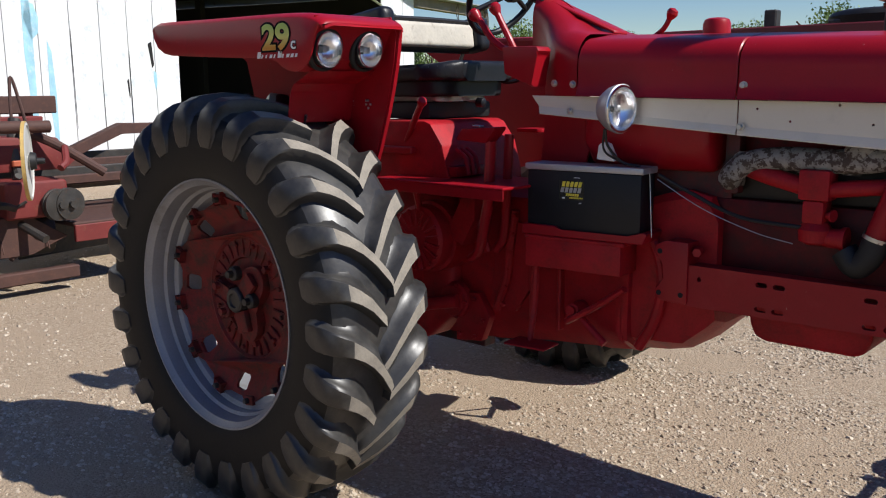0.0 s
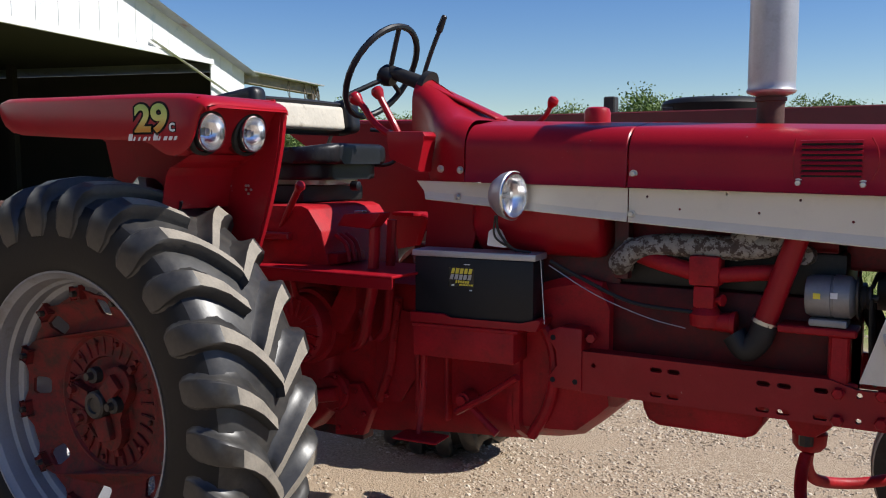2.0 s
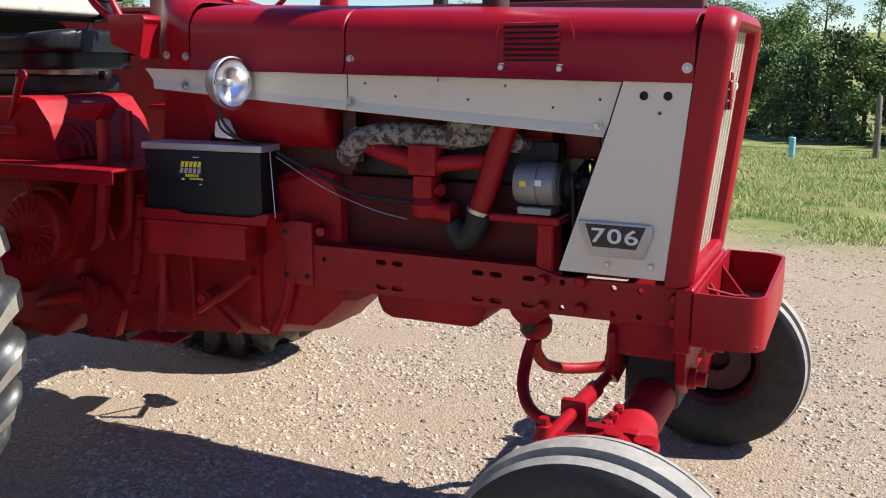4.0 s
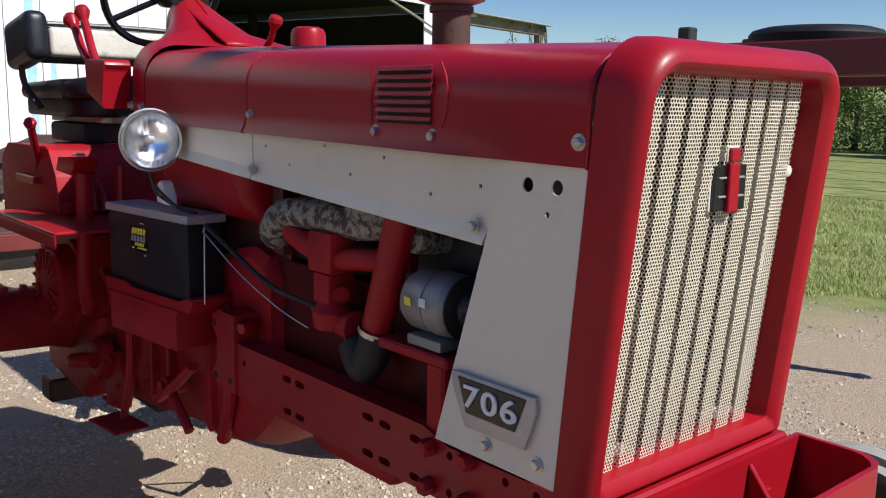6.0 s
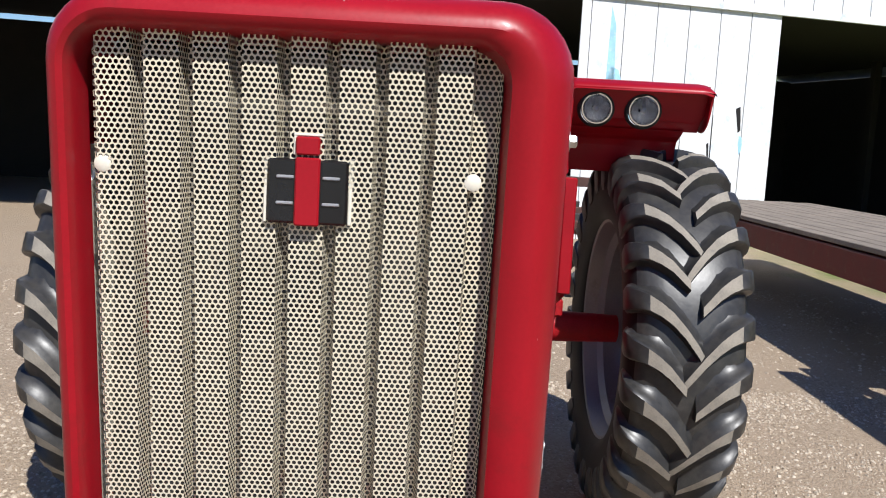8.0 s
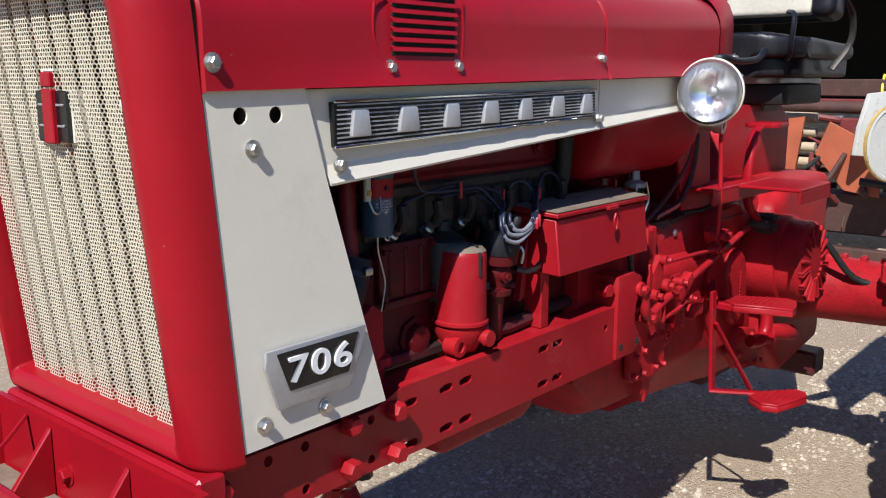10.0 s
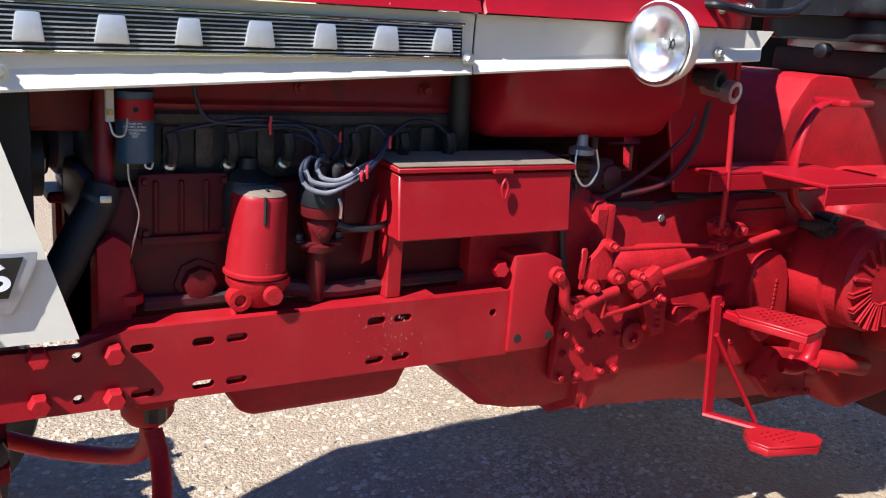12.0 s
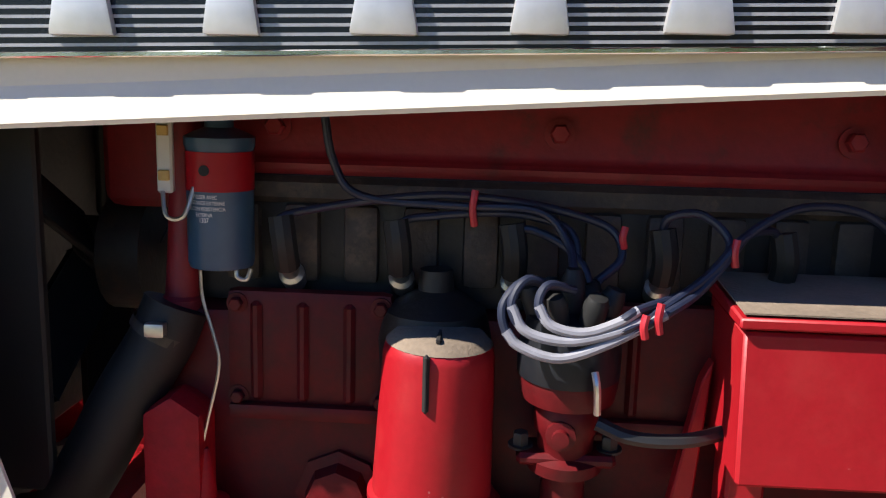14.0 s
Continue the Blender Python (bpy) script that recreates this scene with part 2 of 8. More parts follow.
ll.new(flute_bump.outputs[0], fl["Principled BSDF"].inputs["Normal"])
amber_glass = glass_material("amber_fuel_glass", (0.9, 0.75, 0.35))


def ground_material():
    """Gravel yard with grass beyond a ragged edge: one sheet."""
    m = bpy.data.materials.new("gravel_yard")
    m.use_nodes = True
    nt = m.node_tree
    n, l = nt.nodes, nt.links
    b = n["Principled BSDF"]
    tc = n.new("ShaderNodeTexCoord")
    vo = n.new("ShaderNodeTexVoronoi")
    vo.inputs["Scale"].default_value = 75
    no = n.new("ShaderNodeTexNoise")
    no.inputs["Scale"].default_value = 1.1
    no.inputs["Detail"].default_value = 8
    fi = n.new("ShaderNodeTexNoise")
    fi.inputs["Scale"].default_value = 140
    fi.inputs["Detail"].default_value = 5
    for t in (vo, no, fi):
        l.new(tc.outputs["Object"], t.inputs["Vector"])
    stones = n.new("ShaderNodeValToRGB")
    e = stones.color_ramp.elements
    e[0].position, e[0].color = 0.0, (0.22, 0.160, 0.104, 1)
    e[1].position, e[1].color = 1.0, (0.50, 0.42, 0.315, 1)
    k = stones.color_ramp.elements.new(0.55)
    k.color = (0.345, 0.266, 0.187, 1)
    sep = n.new("ShaderNodeSeparateColor")
    l.new(vo.outputs["Color"], sep.inputs[0])
    l.new(sep.outputs[0], stones.inputs[0])
    sand = n.new("ShaderNodeValToRGB")
    sand.color_ramp.elements[0].color = (0.29, 0.217, 0.148, 1)
    sand.color_ramp.elements[1].color = (0.40, 0.312, 0.222, 1)
    l.new(fi.outputs["Fac"], sand.inputs[0])
    pat = n.new("ShaderNodeValToRGB")
    pat.color_ramp.elements[0].position, pat.color_ramp.elements[1].position = 0.40, 0.62
    pat.color_ramp.elements[0].color = (0.05, 0.05, 0.05, 1)
    pat.color_ramp.elements[1].color = (0.75, 0.75, 0.75, 1)
    l.new(no.outputs["Fac"], pat.inputs[0])
    mx = n.new("ShaderNodeMixRGB")
    l.new(pat.outputs[0], mx.inputs[0])
    l.new(sand.outputs[0], mx.inputs[1])
    l.new(stones.outputs[0], mx.inputs[2])
    # grass beyond the yard's edge
    xyz = n.new("ShaderNodeSeparateXYZ")
    l.new(tc.outputs["Object"], xyz.inputs[0])
    edge = n.new("ShaderNodeMath")
    edge.operation = "MULTIPLY_ADD"
    edge.inputs[1].default_value = 2.2
    l.new(no.outputs["Fac"], edge.inputs[0])
    l.new(xyz.outputs[1], edge.inputs[2])
    er = n.new("ShaderNodeMapRange")
    er.inputs[1].default_value, er.inputs[2].default_value = 6.2, 7.4
    l.new(edge.outputs[0], er.inputs[0])
    gn = n.new("ShaderNodeTexNoise")
    gn.inputs["Scale"].default_value = 1.6
    gn.inputs["Detail"].default_value = 10
    l.new(tc.outputs["Object"], gn.inputs["Vector"])
    gr = n.new("ShaderNodeValToRGB")
    gr.color_ramp.elements[0].position, gr.color_ramp.elements[1].position = 0.35, 0.7
    gr.color_ramp.elements[0].color = (0.11, 0.165, 0.032, 1)
    gr.color_ramp.elements[1].color = (0.30, 0.27, 0.11, 1)
    l.new(gn.outputs["Fac"], gr.inputs[0])
    gm = n.new("ShaderNodeMixRGB")
    l.new(er.outputs[0], gm.inputs[0])
    l.new(mx.outputs[0], gm.inputs[1])
    l.new(gr.outputs[0], gm.inputs[2])
    l.new(gm.outputs[0], b.inputs["Base Color"])
    b.inputs["Roughness"].default_value = 0.95
    b.inputs["Specular IOR Level"].default_value = 0.2
    hh = n.new("ShaderNodeMath")
    hh.operation = "MULTIPLY_ADD"
    hh.inputs[1].default_value = -0.8
    l.new(vo.outputs["Distance"], hh.inputs[0])
    l.new(fi.outputs["Fac"], hh.inputs[2])
    bp = n.new("ShaderNodeBump")
    bp.inputs["Strength"].default_value = 0.9
    bp.inputs["Distance"].default_value = 0.009
    l.new(hh.outputs[0], bp.inputs["Height"])
    l.new(bp.outputs[0], b.inputs["Normal"])
    return m


def grille_material():
    """Cream steel sheet punched with a staggered grid of round holes."""
    m = material("punched_cream_steel", (0.64, 0.575, 0.43), 0.5, vary=0.06, scale=6, fine=150, bump=0.05, second=(0.42, 0.36, 0.26), amount=0.4)
    nt = m.node_tree
    n, l = nt.nodes, nt.links
    b = n["Principled BSDF"]
    uv = n.new("ShaderNodeUVMap")
    uv.uv_map = "sheet"
    xyz = n.new("ShaderNodeSeparateXYZ")
    l.new(uv.outputs[0], xyz.inputs[0])

    def op(kind, a, bb=None):
        q = n.new("ShaderNodeMath")
        q.operation = kind
        for i, v in enumerate((a, bb)):
            if v is None:
                continue
            if isinstance(v, (int, float)):
                q.inputs[i].default_value = v
            else:
                l.new(v, q.inputs[i])
        return q.outputs[0]

    a, h = 0.0075, 0.0075 * 0.866 * 2
    best = None
    for ox, oy in ((0, 0), (a / 2, h / 2)):
        u = op("SUBTRACT", op("PINGPONG", op("ADD", xyz.outputs[0], ox + 10 * a), a / 2), 0.0)
        v = op("SUBTRACT", op("PINGPONG", op("ADD", xyz.outputs[1], oy + 10 * h), h / 2), 0.0)
        d = op("SQRT", op("ADD", op("MULTIPLY", u, u), op("MULTIPLY", v, v)))
        best = d if best is None else op("MINIMUM", best, d)
    solid = op("GREATER_THAN", best, 0.00272)
    l.new(solid, b.inputs["Alpha"])
    return m


grille_mat = grille_material()
ground_mat = ground_material()


def leaf_material(name, a, b2):
    m = bpy.data.materials.new(name)
    m.use_nodes = True
    n, l = m.node_tree.nodes, m.node_tree.links
    b = n["Principled BSDF"]
    g = n.new("ShaderNodeNewGeometry")
    r = n.new("ShaderNodeValToRGB")
    r.color_ramp.elements[0].color, r.color_ramp.elements[1].color = (*a, 1), (*b2, 1)
    l.new(g.outputs["Random Per Island"], r.inputs[0])
    l.new(r.outputs[0], b.inputs["Base Color"])
    b.inputs["Roughness"].default_value = 0.6
    b.inputs["Specular IOR Level"].default_value = 0.3
    return m


leaf_mat = leaf_material("green_leaves", (0.065, 0.115, 0.025), (0.20, 0.27, 0.075))
leaf_dark = leaf_material("cedar_green_leaves", (0.03, 0.065, 0.024), (0.09, 0.14, 0.045))
stone_mat = leaf_material("limestone_chips", (0.26, 0.198, 0.135), (0.55, 0.465, 0.36))
grass_mat = leaf_material("grass_blades", (0.17, 0.24, 0.045), (0.42, 0.42, 0.16))


# ---- mesh helpers ----
def mesh_of(name, bm, mat):
    me = bpy.data.meshes.new(name)
    bmesh.ops.recalc_face_normals(bm, faces=bm.faces)
    bm.to_mesh(me)
    bm.free()
    for mm in (mat if isinstance(mat, (list, tuple)) else [mat]):
        me.materials.append(mm)
    return me


def smooth(me, angle=35):
    me.shade_smooth()
    me.set_sharp_from_angle(angle=radians(angle))


def part(name, bm, mat, parent=None, label="", angle=35):
    me = mesh_of(name, bm, mat)
    smooth(me, angle)
    ob = new(name, me)
    ob.parent = parent
    if label:
        tagged(ob, label=label)
    return ob


def thing(name, label, category, group="", kind="", m=None):
    ob = new(name)
    ob.empty_display_size = 0.2
    if m is not None:
        ob.matrix_world = m
    return tagged(ob, label, category, group, kind)


def bevel(bm, verts, r, seg=1):
    vs = set(verts)
    edges = [e for e in bm.edges if e.verts[0] in vs and e.verts[1] in vs]
    if r > 0:
        bmesh.ops.bevel(bm, geom=edges, offset=r, segments=seg, affect="EDGES", profile=0.6)


def box(bm, x0, x1, y0, y1, z0, z1, r=0.004, seg=1, m=None):
    g = bmesh.ops.create_cube(bm, size=1.0)["verts"]
    for v in g:
        v.co = Vector(((x0 + x1) / 2 + v.co.x * (x1 - x0), (y0 + y1) / 2 + v.co.y * (y1 - y0), (z0 + z1) / 2 + v.co.z * (z1 - z0)))
        if m is not None:
            v.co = m @ v.co
    bevel(bm, g, r, seg)
    return bm


def frame_of(d):
    d = Vector(d).normalized()
    a = Vector((0, 0, 1)) if abs(d.z) < 0.9 else Vector((1, 0, 0))
    u = d.cross(a).normalized()
    return u, d.cross(u).normalized(), d


def lathe(bm, origin, axis, profile, seg=32, caps=True):
    """Turn (distance along the axis, radius) pairs round the axis."""
    u, v, d = frame_of(axis)
    o = Vector(origin)
    rings = []
    for s, r in profile:
        if r < 1e-6:
            rings.append([bm.verts.new(o + d * s)])
        else:
            rings.append([bm.verts.new(o + d * s + (u * math.cos(k) + v * math.sin(k)) * r) for k in (2 * math.pi * i / seg for i in range(seg))])
    for a, b in zip(rings, rings[1:]):
        if len(a) == 1 and len(b) == 1:
            continue
        for i in range(seg):
            j = (i + 1) % seg
            if len(a) == 1:
                bm.faces.new((a[0], b[i], b[j]))
            elif len(b) == 1:
                bm.faces.new((a[i], a[j], b[0]))
            else:
                bm.faces.new((a[i], a[j], b[j], b[i]))
    if caps:
        for ring in (rings[0], rings[-1]):
            if len(ring) > 1:
                bm.faces.new(ring)
    return bm


def rod(bm, p0, p1, r, r1=None, seg=16, edge=0.0):
    p0, p1 = Vector(p0), Vector(p1)
    n = (p1 - p0).length
    r1 = r if r1 is None else r1
    e = min(edge, n / 3, r * 0.6)
    prof = [(0, r - e), (e, r), (n - e, r1), (n, r1 - e)] if e else [(0, r), (n, r1)]
    return lathe(bm, p0, p1 - p0, prof, seg)


def curve_points(pts, n=6):
    """A smooth line through the points."""
    p = [Vector(q) for q in pts]
    p = [2 * p[0] - p[1]] + p + [2 * p[-1] - p[-2]]
    out = []
    for i in range(1, len(p) - 2):
        for k in range(n):
            t = k / n
            out.append(0.5 * (2 * p[i] + (p[i + 1] - p[i - 1]) * t + (2 * p[i - 1] - 5 * p[i] + 4 * p[i + 1] - p[i + 2]) * t * t
                              + (3 * p[i] - p[i - 1] - 3 * p[i + 1] + p[i + 2]) * t ** 3))
    out.append(p[-2])
    return out


def tube(bm, pts, r, seg=10, n=6, smooth_line=True, flat=1.0):
    line = curve_points(pts, n) if smooth_line else [Vector(q) for q in pts]
    u = None
    rings = []
    for i, q in enumerate(line):
        d = (line[min(i + 1, len(line) - 1)] - line[max(i - 1, 0)]).normalized()
        if u is None:
            u = frame_of(d)[0]
        u = (u - d * u.dot(d)).normalized()
        v = d.cross(u)
        rr = r[min(int(i * len(r) / len(line)), len(r) - 1)] if isinstance(r, (list, tuple)) else r
        rings.append([bm.verts.new(q + (u * math.cos(k) + v * math.sin(k) * flat) * rr) for k in (2 * math.pi * j / seg for j in range(seg))])
    for a, b in zip(rings, rings[1:]):
        for i in range(seg):
            j = (i + 1) % seg
            bm.faces.new((a[i], a[j], b[j], b[i]))
    bm.faces.new(rings[0])
    bm.faces.new(rings[-1])
    return bm


def prism(bm, pts, at, depth, r=0.003, seg=1):
    """Extrude a flat outline; at(u, v, w) gives the place of the outline's (u, v) at depth w."""
    a = [bm.verts.new(at(u, v, 0)) for u, v in pts]
    b = [bm.verts.new(at(u, v, depth)) for u, v in pts]
    bm.faces.new(a)
    bm.faces.new(list(reversed(b)))
    for i in range(len(pts)):
        j = (i + 1) % len(pts)
        bm.faces.new((a[i], b[i], b[j], a[j]))
    bevel(bm, a + b, r, seg)
    return bm


def holed_plate(bm, outline, holes, at, depth):
    """A plate with real holes through it."""
    loops = [outline] + holes
    edges, front = [], []
    for lp in loops:
        vs = [bm.verts.new(at(u, v, 0)) for u, v in lp]
        front.append(vs)
        edges += [bm.edges.new((vs[i], vs[(i + 1) % len(vs)])) for i in range(len(vs))]
    g = bmesh.ops.triangle_fill(bm, use_beauty=True, use_dissolve=False, edges=edges)
    faces = [f for f in g["geom"] if isinstance(f, bmesh.types.BMFace)]
    ext = bmesh.ops.extrude_face_region(bm, geom=faces)
    off = Vector(at(0, 0, depth)) - Vector(at(0, 0, 0))
    bmesh.ops.translate(bm, verts=[v for v in ext["geom"] if isinstance(v, bmesh.types.BMVert)], vec=off)
    bm.faces.ensure_lookup_table()
    return bm


def disc_loop(u, v, r, seg=12):
    return [(u + r * math.cos(2 * math.pi * i / seg), v + r * math.sin(2 * math.pi * i / seg)) for i in range(seg)]


def slot_loop(u, v, w, h):
    """A slot w wide with round ends, h high."""
    r, out = h / 2, []
    for s, a0 in ((1, -90), (-1, 90)):
        for k in range(6):
            a = radians(a0 + 36 * k)
            out.append((u + s * (w / 2 - r) + r * math.cos(a), v + r * math.sin(a)))
    return out


def hex_bolt(bm, p, d, r=0.011, h=0.008, washer=True):
    p, d = Vector(p), Vector(d).normalized()
    if washer:
        lathe(bm, p, d, [(0, r * 1.5), (0.0025, r * 1.5)], 14)
    lathe(bm, p + d * 0.0025, d, [(0, r), (h * 0.8, r), (h, r * 0.8)], 6)
    return bm


def on_side(side):
    """(x, z) outlines on a wall facing left (+1) or right (-1), depth going out."""
    return lambda y0: (lambda u, v, w: Vector((u, side * (y0 + w), v)))


SIDES = ((-1, "right"), (1, "left"))

# ---- ground ----
def build_ground():
    bm = bmesh.new()
    n, ext = 40, 260.0
    def line(k):
        s = (k / n) * 2 - 1
        return math.copysign(abs(s) ** 2.2, s) * ext
    grid = [[None] * (n + 1) for _ in range(n + 1)]
    for i in range(n + 1):
        for j in range(n + 1):
            x, y = line(i), line(j)
            far = max(0.0, y - 22.0)
            z = -min(far, 20) * 0.05 + max(0.0, y - 60) * 0.055
            grid[i][j] = bm.verts.new((x, y, z))
    for i in range(n):
        for j in range(n):
            bm.faces.new((grid[i][j], grid[i + 1][j], grid[i + 1][j + 1], grid[i][j + 1]))
    g = part("ground", bm, ground_mat)
    tagged(g, "pale gravel farmyard with dusty tracks running into mown grass", "ground", kind="structure")


build_ground()

# ---- tractor: body ----
tractor = thing("tractor", "red and cream row crop tractor parked on the gravel yard", "tractor")
W = 0.33


def hood_low(x):
    return 1.581 - (x - 1.268) * 0.0165


def hood_top(x):
    return 1.812 - (x - 1.45) * 0.030


def hood_section(x, w=W, rc=0.095, crown=0.022):
    zt, zb = hood_top(x), hood_low(x)
    lip = 0.016 * min(1.0, max(0.15, (3.02 - x) / 0.10))
    half = [(w + lip, zb), (w + lip * 0.5, zb + 0.015), (w, zb + 0.05), (w, zt - rc - 0.02)]
    for k in range(1, 9):
        a = radians(90 * k / 8)
        half.append((w - rc + rc * math.cos(a), zt - rc - 0.02 + rc * math.sin(a)))
    half += [((w - rc) * 0.5, zt - 0.02 + crown * 0.75), (0, zt - 0.02 + crown)]
    return half + [(-y, z) for y, z in reversed(half[:-1])]


def hood_piece(name, x0, x1, label, mat=None):
    bm = bmesh.new()
    steps = [x0, x0 + 0.004] + [x0 + (x1 - x0) * k / 12 for k in range(1, 12)] + [x1 - 0.004, x1]
    rings = []
    for i, x in enumerate(steps):
        s = 0.003 if i in (0, len(steps) - 1) else 0.0
        outer = [(y * (1 - s / W), z - s) for y, z in hood_section(x)]
        inner = [(y * 0.984, z - 0.006 if abs(y) < 0.3 else z) for y, z in outer]
        rings.append([bm.verts.new((x, y, z)) for y, z in outer + inner[::-1]])
    for a, b in zip(rings, rings[1:]):
        for i in range(len(a)):
            j = (i + 1) % len(a)
            bm.faces.new((a[i], a[j], b[j], b[i]))
    n = len(rings[0])
    for r in (rings[0], rings[-1]):
        for i in range(n // 2 - 1):
            bm.faces.new((r[i], r[i + 1], r[n - 2 - i], r[n - 1 - i]))
    return part(name, bm, mat or red, tractor, label)


hood_piece("hood", 2.117, 3.208, "glossy red sheet metal engine hood")
hood_piece("tank_hood", 1.489, 2.113, "red sheet metal hood over the fuel tank")


def nose_back(z):
    return 3.163 + (z - 0.993) * 0.083


def nose_front(z):
    return 3.236 + (z - 0.96) * 0.103


def nose_loop(side, top, low, rt, rb):
    """A rounded rectangle of the nose, seen from the front, as (y, z)."""
    w, zt, zb = 0.327 - side, 1.757 - top, 0.970 + low
    out = []
    for cy, cz, r, a0 in ((w - rt, zt - rt, rt, 0), (-(w - rt), zt - rt, rt, 90), (-(w - rb), zb + rb, rb, 180), (w - rb, zb + rb, rb, 270)):
        for k in range(9):
            a = radians(a0 + 90 * k / 8)
            out.append((cy + r * math.cos(a), cz + r * math.sin(a)))
    return out


def build_nose():
    bm = bmesh.new()
    rings = [[bm.verts.new((nose_back(z), y, z)) for y, z in nose_loop(0, 0, 0, 0.095, 0.012)]]
    for back, side, top, low, rt, rb, dy in ((0.058, 0.002, 0.002, 0.000, 0.095, 0.012, 0), (0.038, 0.006, 0.007, 0.002, 0.093, 0.013, -0.003), (0.022, 0.012, 0.014, 0.006, 0.088, 0.014, -0.006),
                                             (0.010, 0.020, 0.023, 0.011, 0.082, 0.014, -0.008), (0.003, 0.029, 0.033, 0.016, 0.074, 0.013, -0.010), (0.0, 0.036, 0.042, 0.022, 0.066, 0.012, -0.010),
                                             (0.004, 0.043, 0.052, 0.038, 0.056, 0.010, -0.010), (0.014, 0.047, 0.058, 0.048, 0.050, 0.009, -0.010), (0.066, 0.049, 0.062, 0.056, 0.046, 0.008, -0.010)):
        lean = 0.030 * max(0.0, (side - 0.036) / 0.013)
        rings.append([bm.verts.new((nose_front(z) - back, y + dy - (lean if y > 0.1 else 0.0), z)) for y, z in nose_loop(side, top, low, rt, rb)])
    for a, b in zip(rings, rings[1:]):
        for i in range(len(a)):
            j = (i + 1) % len(a)
            bm.faces.new((a[i], a[j], b[j], b[i]))
    return part("radiator_shell", bm, red, tractor, "rounded red sheet metal shell framing the grille")


build_nose()


def build_grille():
    """Eight punched ribs standing side by side in the shell's mouth."""
    g = new("grille")
    g.parent = tractor
    tagged(g, label="cream punched steel grille of upright ribs")
    pitch, y0 = 0.0605, -0.282
    z0, z1 = 1.018, 1.702
    prof = [(0.0, 0.0), (0.007, 0.0), (0.0135, 0.029), (0.0570, 0.029), (0.0605, 0.0)]
    dist = [0.0]
    for p, q in zip(prof, prof[1:]):
        dist.append(dist[-1] + math.hypot(q[0] - p[0], q[1] - p[1]))

    def sheet(p, d):
        bm = bmesh.new()
        uv = bm.loops.layers.uv.new("sheet")
        rows = []
        for z in (z0, z1):
            rows.append([bm.verts.new((nose_front(z) - 0.066 + h, y, z)) for y, h in p])
        for i in range(len(p) - 1):
            f = bm.faces.new((rows[0][i], rows[0][i + 1], rows[1][i + 1], rows[1][i]))
            for lp, (u, v) in zip(f.loops, ((d[i], z0), (d[i + 1], z0), (d[i + 1], z1), (d[i], z1))):
                lp[uv].uv = (u, v)
        return bm

    me = mesh_of("rib", sheet(prof, dist), grille_mat)
    for k in range(8):
        ob = new("rib", me)
        ob.parent = g
        ob.location.y = y0 + k * pitch
    edge = [(0.0, 0.0), (0.030, 0.0), (0.034, 0.012)]
    ob = new("sheet_margin", mesh_of("sheet_margin", sheet(edge, [0.0, 0.030, 0.043]), grille_mat))
    ob.parent = g
    ob.location.y = y0 + 8 * pitch
    return g


build_grille()

# radiator core behind the grille
bm = bmesh.new()
box(bm, 3.02, 3.10, -0.305, 0.295, 0.997, 1.70, 0.01)
part("radiator_core", bm, dark_steel, tractor, "dark radiator core")

